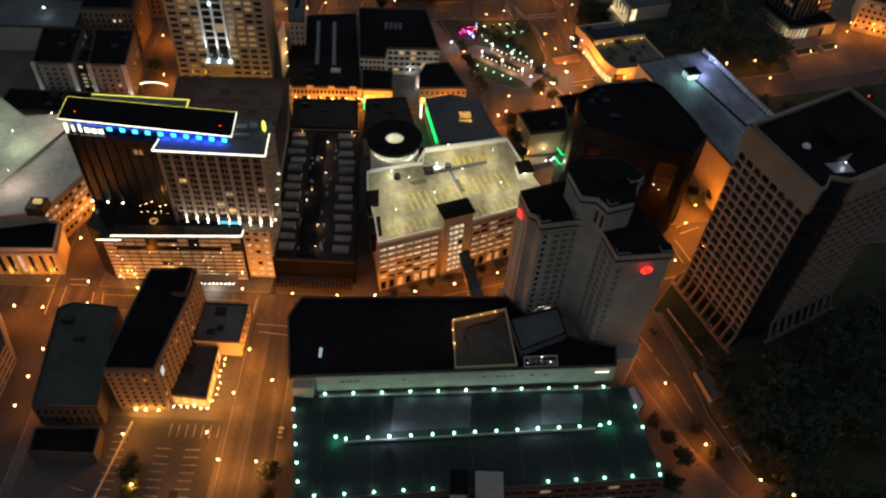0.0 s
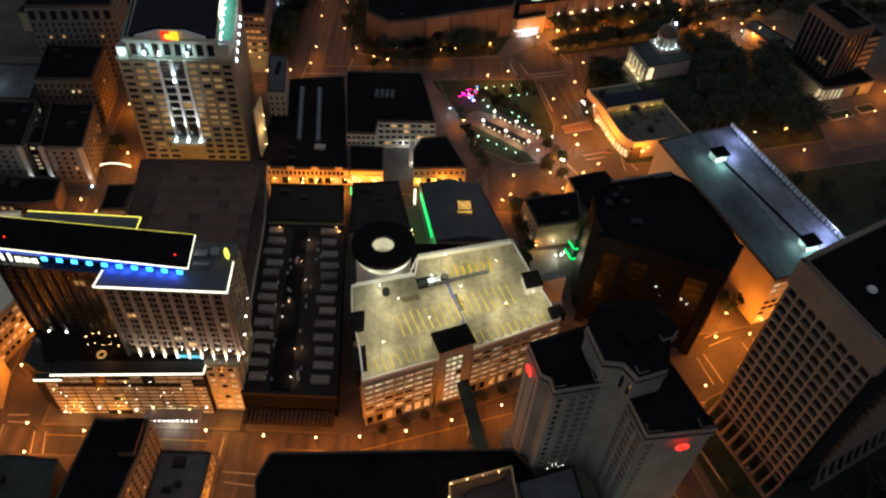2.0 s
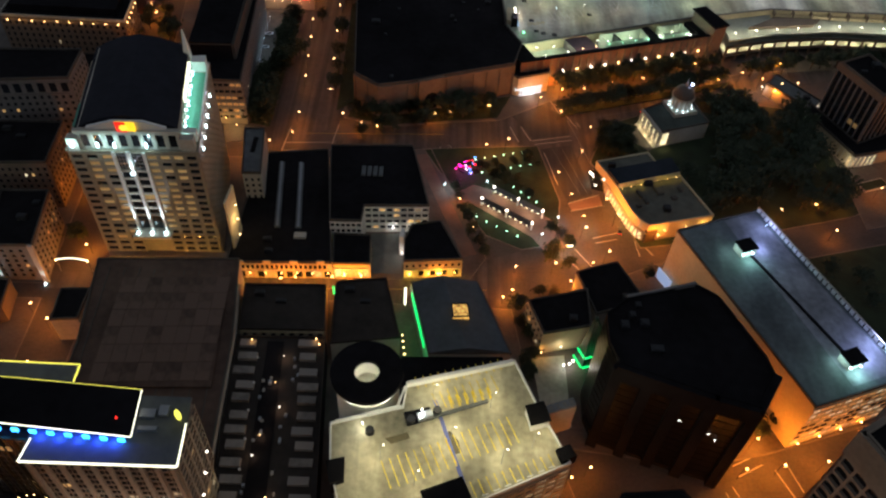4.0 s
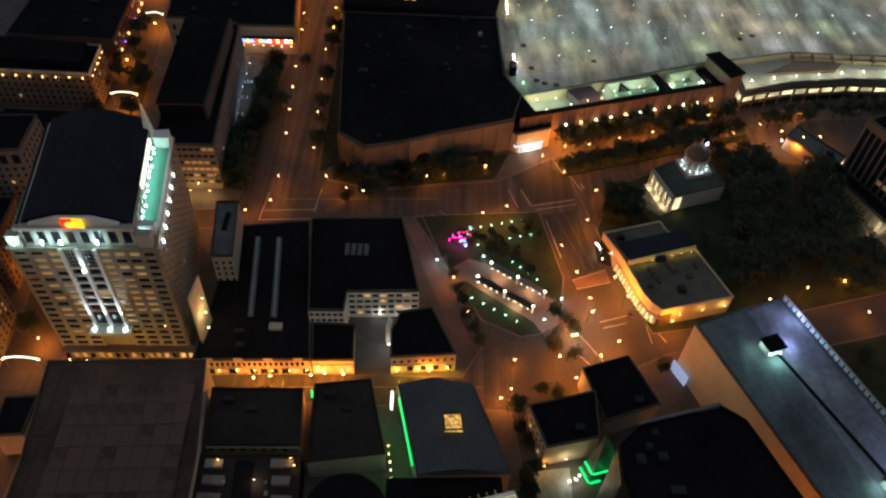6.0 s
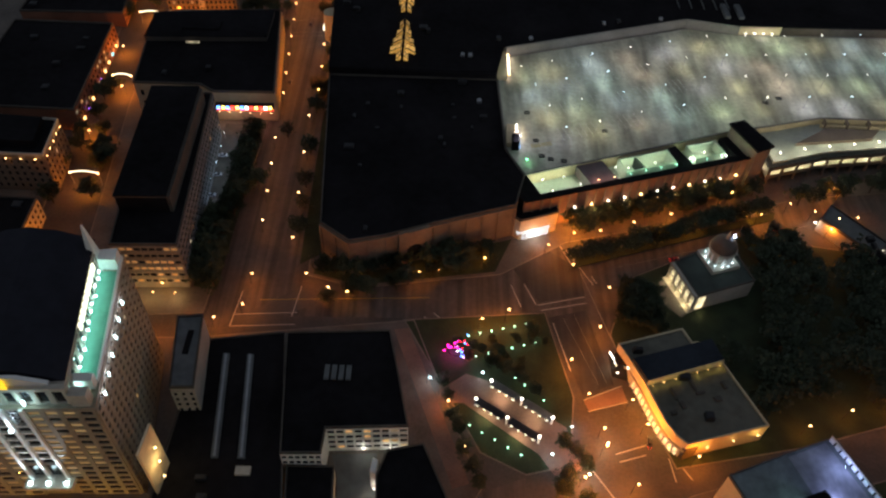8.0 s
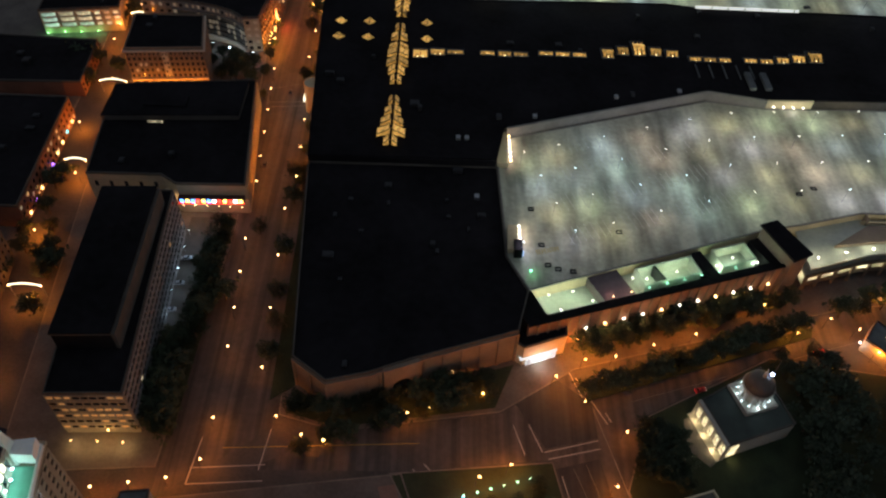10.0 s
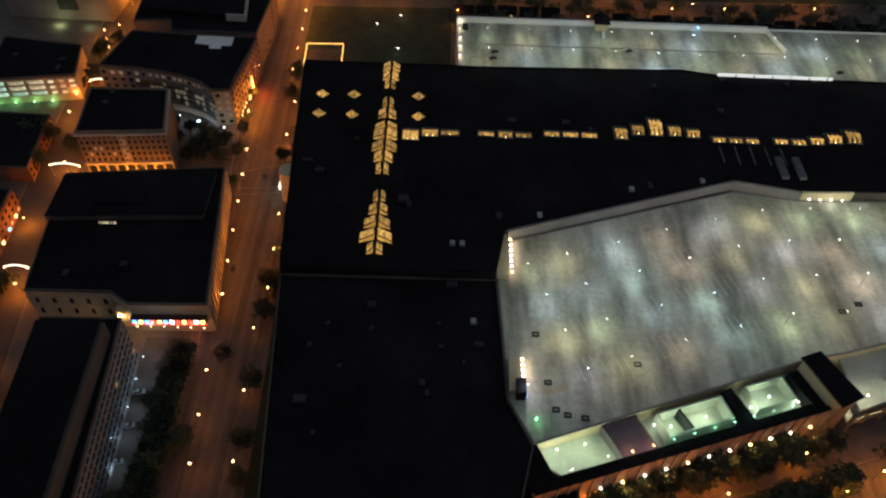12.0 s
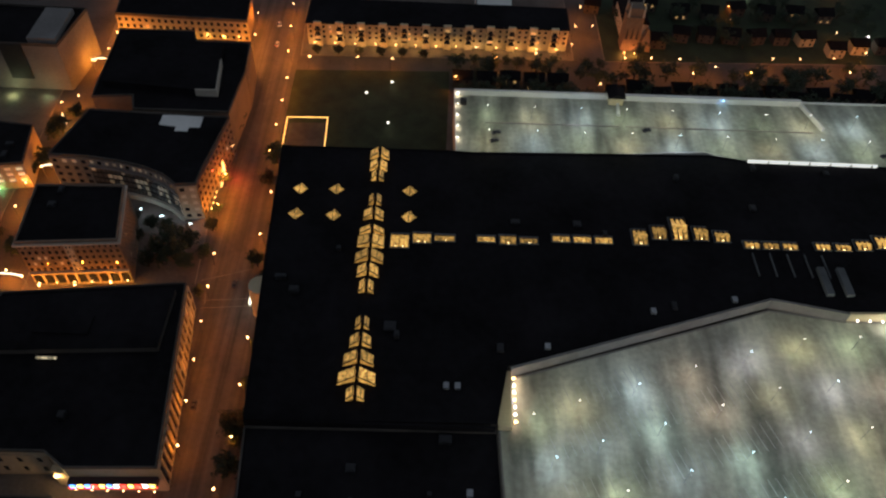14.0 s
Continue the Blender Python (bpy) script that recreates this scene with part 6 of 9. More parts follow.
wdk = building("parking_deck", "grey parking deck of open banded storeys", [(-215, 196), (-164, 188.5), (-150, 168), (-150, 138), (-215, 138)], 12, ROOF_B, CONC, parapet=0.9)
for p, q, n in (((-150, 138), (-150, 168), 6), ((-150, 168), (-164, 188.5), 5)):
    facade(wdk, p, q, 0.6, 11.4, n, 4, 0.9, 0.5, 0.1, CONC, mats=(DARKM, LIT_DIM, LIT_P), depth=0.4)
zig = Shape()
for k in range(9):
    zig.obox(-116 + 0.6 * k, 84 + 4.4 * k, 0.5 if k % 2 else -0.2, 5.0, 0.25, 0.2, 0.22)
tagged(solid("bay_marking", zig, PAINT), "slanted white bay lines on the parking lot", "road marking", kind="structure")
for x, y, w, d in ((-93, 116, 3.0, 9), (-79, 116, 3.0, 8)):
    tagged(solid("planting_island", Shape().box(x - w / 2, y - d / 2, 0.2, x + w / 2, y + d / 2, 0.38), GRASS), "kerbed planting island in the parking lot", "island", kind="structure")


# ---- row of shops, white building, yellow corner house ----
row = building("market_row", "row of old shops with a dark roof and a yellow-lit front", [(-79, 335.2), (-35.5, 337.2), (-45, 409), (-76, 404)], 9.6, ROOF, CREAM, parapet=0.7, units=2, seed=7)
facade(row, (-79, 335.2), (-35.5, 337.2), 0.4, 5.0, 11, 1, 0.7, 0.9, 0.3, CREAM, depth=0.5)
facade(row, (-79, 335.2), (-35.5, 337.2), 5.3, 9.2, 22, 1, 0.62, 0.66, 0.08, CREAM, depth=0.5)
part("string_course", Shape().prism(ccw([(-79.2, 334.4), (-35.4, 336.4), (-35.4, 336.8), (-79.2, 334.8)]), 4.95, 5.35), STONE, row)
for k in range(4):
    x = -73 + k * 11
    part("shop_pediment", Shape().prism(ccw([(x - 1.6, 334.5 + (x + 79) * 0.046), (x + 1.6, 334.65 + (x + 79) * 0.046), (x + 1.6, 335.1 + (x + 79) * 0.046), (x - 1.6, 334.95 + (x + 79) * 0.046)]), 9.4, 11.2), CREAM, row)
for x in (-61, -52):
    mon = part("roof_monitor", Shape().prism([(x - 1.2, 356), (x + 1.2, 356), (x - 3.2, 398), (x - 5.6, 398)], 9, 10.4), ROOF_G, row, "long grey roof monitor")
    part("ridge", Shape().prism([(x - 0.4, 356.4), (x + 0.4, 356.4), (x - 4, 397.6), (x - 4.8, 397.6)], 10.4, 10.9), STEEL, mon)
part("roof_hut", Shape().box(-53, 350, 9, -48, 353, 10.8), STONE, row)
annex = building("shop_building", "low shop with a dark roof and an amber-lit front", [(-35, 337.3), (-19.5, 338), (-20.5, 354.5), (-36.5, 354.5)], 9, ROOF, CREAM)
facade(annex, (-35, 337.3), (-19.5, 338), 0.5, 6.5, 4, 1, 0.7, 0.8, 0.6, CREAM, depth=0.5)
for k in range(9):
    x = -76 + k * 6.5
    wall_lamp(row if x < -36 else annex, x, 335.2 + (x + 79) * 0.045 - 1.2, 4.4, BULB_O, 300, (1.0, 0.55, 0.05), 0.3)
wb = building("office_building", "white office building with bands of windows", [(-43, 404), (-4.5, 406.5), (4, 366.5), (-24, 364.8), (-24.5, 355.5), (-38, 355)], 16.5, ROOF, WHITEP, parapet=0.8)
facade(wb, (-24, 364.8), (4, 366.5), 2, 16, 9, 4, 0.75, 0.5, 0.12, WHITEP, depth=0.4)
facade(wb, (-38, 355), (-24.5, 355.5), 9, 16, 6, 2, 0.7, 0.5, 0.05, WHITEP, depth=0.4)
for x in (-11.5, -2):
    wall_lamp(wb, x, 363.9, 4.5, BULB_W, 260, WHITE, 0.35)
for k in range(4):
    part("roof_grille", Shape().box(-27 + k * 2.6, 384, 16.5, -25.2 + k * 2.6, 390, 17.3), ROOF_G, wb)
court = tagged(solid("courtyard", Shape().prism(ccw([(-19, 340.5), (-6.5, 341), (-7, 364.5), (-23, 363.5), (-20, 355)]), 0.14, 0.22), ROOF_G), "grey paved courtyard", "courtyard", kind="structure")
yb = building("corner_house", "yellow corner house with a dark roof", [(-5.5, 338.5), (19, 341), (9.5, 363), (-3, 360), (-6, 351)], 11, ROOF, CREAM, parapet=0.8)
facade(yb, (-5.5, 338.5), (19, 341), 6.6, 9.6, 9, 1, 0.4, 0.55, 0.0, CREAM, depth=0.3)
facade(yb, (-5.5, 338.5), (19, 341), 0.6, 6.0, 5, 1, 0.45, 0.62, 0.1, CREAM, depth=0.35)
part("string_course", Shape().prism(ccw([(-5.6, 337.8), (19.1, 340.3), (19.1, 340.7), (-5.6, 338.2)]), 6.0, 6.5), STONE, yb)
for x in (-3, 5, 10, 16):
    wall_lamp(yb, x, 337.3 + (x + 5) * 0.1, 4.2, BULB_O, 620, (1.0, 0.68, 0.06), 0.32)
wall_lamp(yb, -6.8, 349, 5, BULB_W, 300, WHITE, 0.3)
part("chimney_fin", Shape().prism([(-8.2, 352), (-6.4, 351), (-5.8, 356), (-7.4, 357)], 0, 12), WHITEP, yb)
grey = building("office_building", "narrow grey building beside the tower", [(-77.5, 374), (-69.5, 374.5), (-73, 405), (-82, 404)], 24, ROOF_G, CONC)
facade(grey, (-77.5, 374), (-69.5, 374.5), 2, 22, 3, 6, 0.4, 0.5, 0.0, CONC, depth=0.3)
part("roof_slot", Shape().box(-76.6, 388, 24.02, -74.6, 398, 24.6), ROOF, grey)

# ---- park with two tram shelters ----
tagged(solid("plaza", Shape().prism(ccw([(8, 386), (25, 399), (34, 396), (62, 377), (66, 360), (56, 358), (51, 366), (24, 386)]), 0.15, 0.2), PAVE_R), "paved tram stop between two lawns", "plaza", kind="structure")
tagged(solid("path", Shape().prism(ccw([(20, 352), (26, 354), (2, 420), (-4, 419)]), 0.15, 0.19), PAVE_R), "pale brick path along the park", "path", kind="structure")


def shelter(x0, y0, x1, y1, roof):
    ang = math.atan2(y1 - y0, x1 - x0)
    cx, cy, ln = (x0 + x1) / 2, (y0 + y1) / 2, math.hypot(x1 - x0, y1 - y0)
    b = thing("tram_shelter", cx, cy, 0.2, "long tram shelter with a flat roof and white lights", "shelter", "tram shelters")
    e = Vector((math.cos(ang), math.sin(ang)))
    for s in (-1, 1):
        c = Vector((cx, cy)) + e * (s * (ln / 4 + 0.6))
        part("roof", Shape().obox(c.x, c.y, ang, ln / 2 - 1.5, 3.0, 3.6, 3.9), roof, b)
        part("back_wall", Shape().obox(c.x - e.y * 1.2, c.y + e.x * 1.2, ang, ln / 2 - 2, 0.12, 0.3, 3.4), GLASS, b)
        for k in range(4):
            p = c + e * ((k - 1.5) * ln / 9)
            part("post", Shape().cyl(p.x, p.y, 0.2, 3.6, 0.1, n=6), STEEL, b)
            part("lamp", Shape().obox(p.x + e.y * 1.7, p.y - e.x * 1.7, ang, 0.9, 0.35, 3.35, 3.55), NEON_W, b)
        shine("light", b, (c.x + e.y * 2.4, c.y - e.x * 2.4, 3.0), 1500, (1.0, 0.72, 0.42), 0.4)
    for s in (-1, 0, 1):
        p = Vector((cx, cy)) + e * (s * ln / 2)
        part("ticket_pillar", Shape().cyl(p.x, p.y, 0.2, 4.2, 0.45, n=8), WHITEP, b)
        part("pillar_lamp", Shape().ball(p.x, p.y, 4.6, 0.55), BULB_W, b)
    return b


shelter(34.5, 393.5, 56.5, 378.5, ROOF_G)
shelter(28.5, 385.5, 51, 370.5, DARKM)
for x, y in ((62, 375), (54, 364), (10, 394), (30, 397)):
    street_lamp(x, y, 4.5, "cool", 700)
for x, y in ((17, 384), (23, 366)):
    street_lamp(x, y, 5.0, "orange", 1600)
for x, y in ((66, 356), (74, 368)):
    street_lamp(x, y, 6.0, "white", 1500)
rng = random.Random(77)


def garden_light(x, y, watts):
    g = thing("garden_light", x, y, 0.14, "small white garden light on a stake in the park", "garden light", "garden lights")
    part("stake", Shape().cyl(x, y, 0.1, 1.4, 0.04, n=6), DARKM, g)
    part("lamp", Shape().ball(x, y, 1.6, 0.34), BULB_G, g)
    if watts:
        shine("light", g, (x, y, 2.4), watts, (0.6, 1.0, 0.7), 0.2)


for k in range(6):
    garden_light(26 + k * 4.7, 416 + k * 1.4, 110)
    garden_light(29 + k * 4.8, 406.4 + k * 1.5, 110)
for k in range(5):
    garden_light(26 + k * 4.6, 376 - k * 2.8, 90 if k % 2 else 0)
for k in range(4):
    garden_light(44 + k * 3.4, 397 - k * 3.2, 60)
art = thing("light_sculpture", 21, 410, 0.2, "light sculpture of pink, red and blue glowing balls", "sculpture")
part("base", Shape().cyl(21, 410, 0.2, 0.7, 3.2, 3.0, 16), DARKM, art)
pinks = [glow("pink_ball", (1.0, 0.02, 0.42), 6), glow("blue_ball", (0.05, 0.25, 1.0), 8), glow("red_ball", (1.0, 0.02, 0.04), 6), glow("white_ball", (0.9, 0.8, 1.0), 9)]
for k in range(24):
    dx, dy = rng.gauss(0, 1.9), rng.gauss(0, 1.8)
    part("ball", Shape().ball(21 + dx, 410 + dy, 1.2 + abs(rng.gauss(0, 1.9)), 0.34), pinks[3 if k % 8 == 0 else 1 if dx > 1 and k % 2 else 2 if dx > 0.8 else 0], art)
shine("light", art, (19, 408, 3), 1100, (1.0, 0.04, 0.4), 0.5)
shine("light", art, (24, 406.5, 2), 1400, (1.0, 0.02, 0.02), 0.5)
shine("light", art, (22, 405.5, 1.6), 200, (0.02, 0.1, 1.0), 0.5)


# ---- museum with a curved arcade ----
def museum():
    arc = [(102, 366), (98.5, 369.5), (95.8, 374.5), (94, 380), (92.4, 385.5), (90.8, 391), (88.5, 397), (86, 402.5), (83.5, 408)]
    poly = ccw([(133, 374.5), (122.5, 401), (120, 410.5), (112.5, 410), (110, 416.5)] + list(reversed(arc)))
    b = building("museum", "low museum with a flat grey roof and a curved arcade", poly, 10, surface("warm_grey_roof", (0.105, 0.10, 0.08), 0.85, grain=0.3, stain=0.05, vary=0.5, spec=0.2), CREAM, parapet=0.9, cap=CREAM, units=3, seed=11)
    for x, y, ang, w, d in ((101, 386.5, 1.9, 5, 1.0), (103.4, 382, 1.9, 3, 1.6), (108.6, 391, 1.9, 6, 0.9), (111, 387.4, 0.3, 3.4, 0.9), (117, 385, 0.3, 2.6, 2.0), (99.6, 378.6, 0.3, 2.2, 1.4), (120.6, 391, 1.9, 3, 1.2)):
        part("roof_duct", Shape().obox(x, y, ang, w, d, 10, 11.0), ROOF_B, b, "dull roof duct")
    part("dark_roof", Shape().prism(ccw([(87.5, 400), (119.6, 410.3), (122.3, 401), (91.6, 390.5)]), 10.02, 13.0), surface("blue_black_roof", (0.022, 0.027, 0.036), 0.9, vary=0.4, spec=0.2), b, "raised dark roof")
    part("gutter_wall", Shape().prism(ccw([(91.6, 390.4), (122.3, 400.9), (122.4, 400.5), (91.7, 390.0)]), 10.02, 12.8), CREAM, b)
    for k in range(7):
        t = k / 6
        part("gutter_lamp", Shape().ball(93.6 + 27 * t, 389.9 + 9.3 * t, 10.5, 0.14), BULB_O, b)
        shine("light", b, (94 + 26.6 * t, 388.7 + 9.3 * t, 11.0), 75, (1.0, 0.70, 0.10), 0.2)
    # the arcade: small lit arches between piers, under a plain cornice
    run = [Vector(p) for p in arc]
    for k in range(13):
        t = 0.6 + k * 0.42
        i = min(int(t), 7)
        c, d = run[i].lerp(run[i + 1], t - i), (run[i + 1] - run[i]).normalized()
        nr = Vector((-d.y, d.x))
        ang = math.atan2(d.y, d.x)
        w = c + nr * 0.25
        arch = Shape()
        pts = [(-0.75, 0.6), (0.75, 0.6)] + [(0.75 * math.cos(math.pi * q / 6), 3.6 + 0.75 * math.sin(math.pi * q / 6)) for q in range(7)]
        for dd in (0.0, 0.3):
            arch.v += [(w.x + d.x * u + nr.x * dd, w.y + d.y * u + nr.y * dd, z) for u, z in pts]
        m = len(pts)
        arch.f += [tuple(range(m)), tuple(reversed(range(m, 2 * m)))] + [(q, m + q, m + (q + 1) % m, (q + 1) % m) for q in range(m)]
        part("arch_window", arch, LIT_ARCH, b, "yellow-lit arch window")
        p = c + d * 1.15 + nr * 0.4
        part("arcade_pier", Shape().obox(p.x, p.y, ang, 0.6, 0.8, 0.1, 5.4), STONE, b)
        if k % 3 == 1:
            shine("light", b, (c.x + nr.x * 2.2, c.y + nr.y * 2.2, 2.2), 170, (1.0, 0.60, 0.12), 0.3)
    for p, q in zip(run, run[1:]):
        d = (q - p).normalized()
        c = (p + q) / 2 + Vector((-d.y, d.x)) * 0.4
        part("string_course", Shape().obox(c.x, c.y, math.atan2(d.y, d.x), (q - p).length, 0.8, 5.4, 5.9), CREAM, b)
    for x, w in ((110, 130), (120, 130), (129.5, 420)):
        wall_lamp(b, x, 365.0 + (x - 102) * 0.275 - 0.4, 7.6, BULB_O, w, (1.0, 0.6, 0.12), 0.28)
    part("entrance_block", Shape().prism(ccw([(102, 365.4), (107, 367), (106, 371), (100, 369)]), 0, 7.4), ROOF_B, b)
    rot = part("entrance_cone", Shape().prism(ccw([(82, 400), (88, 398), (86, 408), (82, 410)]), 0, 6.5, ccw([(83.6, 402.4), (86.6, 401), (85, 407), (83, 408)])), GLASS, b, "dark glass entrance")
    for k in range(6):
        t = k / 5
        part("entrance_lamp", Shape().ball(82.2 + 1.6 * t, 409.4 - 9 * t, 2.2 + 2 * (1 - abs(2 * t - 1)), 0.42), BULB_W, rot)
        part("entrance_lamp", Shape().ball(86.2 + 0.8 * t, 409 - 9 * t, 6.4, 0.36), BULB_W, rot)
    shine("light", b, (81, 404, 2.4), 260, (1.0, 0.8, 0.45), 0.3)


LIT_ARCH = glow("lit_arch", (1.0, 0.80, 0.42), 0.95, 0.4, 0.6)
museum()


# ---- domed memorial hall ----
LIT_HALL = glow("lit_hall", (1.0, 0.84, 0.48), 1.5, 0.2, 0.5, 0.5, 1.4)


def domed_hall():
    poly = ccw([(113.8, 452), (120, 433.6), (146, 443), (139.5, 467)])
    b = building("domed_hall", "stone memorial hall with lit tall windows and a domed drum", poly, 10, ROOF_GR, STONE, parapet=0.6)
    p, q = Vector((113.8, 452)), Vector((120, 433.6))
    n = Vector(((q - p).y, -(q - p).x)).normalized()
    ang = math.atan2((q - p).y, (q - p).x)
    for k in range(5):
        w = p + (q - p) * (k + 0.5) / 5 + n * 0.15
        pane = part("lit_window", Shape().obox(w.x, w.y, ang, 1.9, 0.2, 1.2, 8.4), LIT_HALL, b, "tall warm-lit window")
        for u in (-0.32, 0.32):
            c = w + (q - p).normalized() * u + n * 0.14
            part("mullion", Shape().obox(c.x, c.y, ang, 0.14, 0.14, 1.2, 8.4), DARKM, pane)
        for z in (3.4, 5.6):
            c = w + n * 0.14
            part("transom", Shape().obox(c.x, c.y, ang, 1.9, 0.12, z, z + 0.2), DARKM, pane)
    for k in range(6):
        c = p + (q - p) * k / 5 + n * 0.9
        part("column", Shape().cyl(c.x, c.y, 0.4, 8.8, 0.5, 0.42, 10), STONE, b)
    c = (p + q) / 2 + n * 0.7
    part("entablature", Shape().obox(c.x, c.y, ang, 19.5, 1.8, 8.8, 10.3), STONE, b)
    part("plinth", Shape().obox(c.x + n.x * 0.6, c.y + n.y * 0.6, ang, 20.4, 3.0, 0, 0.5), STONE, b)
    for k in range(3):
        c = p + (q - p) * (k + 0.5) / 3 + n * 2.6
        shine("light", b, (c.x, c.y, 1.4), 380, (1.0, 0.80, 0.42), 0.3)
    e = Vector((26, 9.4)).normalized()
    c = q + e * 2.6 + Vector((e.y, -e.x)) * 0.15
    part("lit_window", Shape().obox(c.x, c.y, math.atan2(e.y, e.x), 3.4, 0.2, 1.2, 8.4), LIT_HALL, b)
    shine("light", b, (c.x + e.y * 2.5, c.y - e.x * 2.5, 1.5), 110, (1.0, 0.75, 0.35), 0.3)
    tagged(solid("forecourt", Shape().prism(ccw([(109, 449), (113, 451), (119, 433), (115, 430), (108, 437)]), 0.1, 0.3), PAVING), "pale paved forecourt before the memorial hall", "forecourt", kind="structure")
    x, y = 132.5, 453.5
    part("drum_base", Shape().obox(x, y, 0.3, 13, 13, 10, 12), STONE, b)
    part("drum", Shape().cyl(x, y, 12, 18, 4.2, n=20), STONE, b)
    for k in range(12):
        a = 2 * math.pi * k / 12
        part("drum_column", Shape().cyl(x + 5 * math.cos(a), y + 5 * math.sin(a), 12, 18, 0.4, n=8), WHITEP, b)
        part("drum_lamp", Shape().ball(x + 5.9 * math.cos(a), y + 5.9 * math.sin(a), 12.5, 0.24), BULB_C, b)
        if k % 3 == 0:
            shine("light", b, (x + 6.3 * math.cos(a), y + 6.3 * math.sin(a), 13.2), 170, COOL, 0.2)
    part("drum_ring", Shape().cyl(x, y, 18, 19, 5.9, n=24), STONE, b)
    part("dome", Shape().ball(x, y, 19, 5.6, 24, 6, 0.95, 0, 90), surface("dome_metal", (0.10, 0.08, 0.062), 0.5, 0.3), b, "brown metal dome")
    part("lantern", Shape().cyl(x, y, 24, 26, 0.7, n=8), STONE, b)
    part("spire", Shape().cyl(x, y, 26, 29, 0.3, 0.05, 6), WHITEP, b)
    part("flag_pole", Shape().tube((x + 6, y + 4, 12), (x + 6.6, y + 5, 27), 0.12, 0.06), STEEL, b)
    part("spire_lamp", Shape().ball(x + 2.8, y + 0.5, 25, 0.6), glow("blue_white_lamp", (0.45, 0.6, 1.0), 20), b)


domed_hall()


# ---- blue-lit parking deck ----
def blue_deck():
    poly = ccw([(106, 346), (126, 354), (143, 360), (176, 279), (138, 265)])
    b = building("parking_garage", "parking garage with a blue-lit top deck and tall side walls", poly, 28.5, streaked("teal_deck", (0.115, 0.13, 0.13), 0.45, 0.5, 0.10, 0.03, 0.6, 1.35), CREAM, parapet=0.7)
    part("pale_floor", Shape().prism(ccw([(127, 353), (141, 358.5), (173, 281), (154, 274)]), 28.52, 28.56), streaked("violet_deck", (0.20, 0.20, 0.215), 0.45, 0.5, 0.10, 0.03, 0.6, 1.35), b, "pale deck floor")
    facade(b, (138, 265), (176, 279), 2, 27, 12, 7, 0.92, 0.55, 0.85, CREAM, mats=(GLASS, LIT_W, LIT_P), depth=0.4)
    p, q = Vector((176, 279)), Vector((143, 360))
    for k in range(34):
        c = p + (q - p) * (k + 0.5) / 34
        part("screen_panel", Shape().obox(c.x - 0.8, c.y - 0.3, math.atan2(81, -33), 1.75, 0.4, 28.9, 31.0), WHITEP, b, "pale concrete screen panel")
    c = (p + q) / 2
    part("screen_coping", Shape().obox(c.x - 0.8, c.y - 0.3, math.atan2(81, -33), 87, 0.55, 31.0, 31.3), STONE, b)
    # added dark sheet stands in for the darkness in the open gaps
    part("screen_backing", Shape().obox(c.x - 0.2, c.y - 0.1, math.atan2(81, -33), 87, 0.2, 28.5, 31.0), DARKM, b)
    part("ramp_gap", Shape().obox(144.5, 311, math.atan2(54, -26), 52, 1.2, 28.56, 28.9), ROOF, b)
    for x, y in ((131, 336), (156, 284)):
        part("stair_hut", Shape().obox(x, y, 0.36, 6.5, 5.5, 28.5, 32.2), CONC, b)
        part("hut_roof", Shape().obox(x, y, 0.36, 7.4, 6.4, 32.2, 32.7), ROOF, b)
        for dx, dy in ((-2, -4.0), (2, -3.0)):
            part("hut_lamp", Shape().ball(x + dx, y + dy, 31.0, 0.4), BULB_C, b)
        shine("light", b, (x + 0.6, y - 4.8, 31.6), 2000, (0.45, 0.95, 0.85), 0.3)
        shine("light", b, (x + 6.5, y + 1.6, 31.8), 2400, (0.42, 0.50, 1.0), 0.3)
        shine("light", b, (x - 5.5, y - 0.8, 31.8), 800, (0.55, 0.95, 0.9), 0.3)
    for x, y in ((143, 349), (169, 293)):
        part("deck_lamp", Shape().ball(x, y, 31, 0.12), BULB_C, b)
        shine("light", b, (x, y, 33), 2400, (0.42, 0.52, 1.0), 0.3)
    for k in range(4):
        wall_lamp(b, 141 + k * 9, 264.6 + k * 3.3, 4.4, BULB_O, 900, ORANGE, 0.35)
    part("mural", Shape().prism(ccw([(104, 345), (103.6, 344.8), (107.4, 336.8), (107.8, 337)]), 1, 7), glow("pale_mural", (0.5, 0.65, 1.0), 0.5), b)


blue_deck()

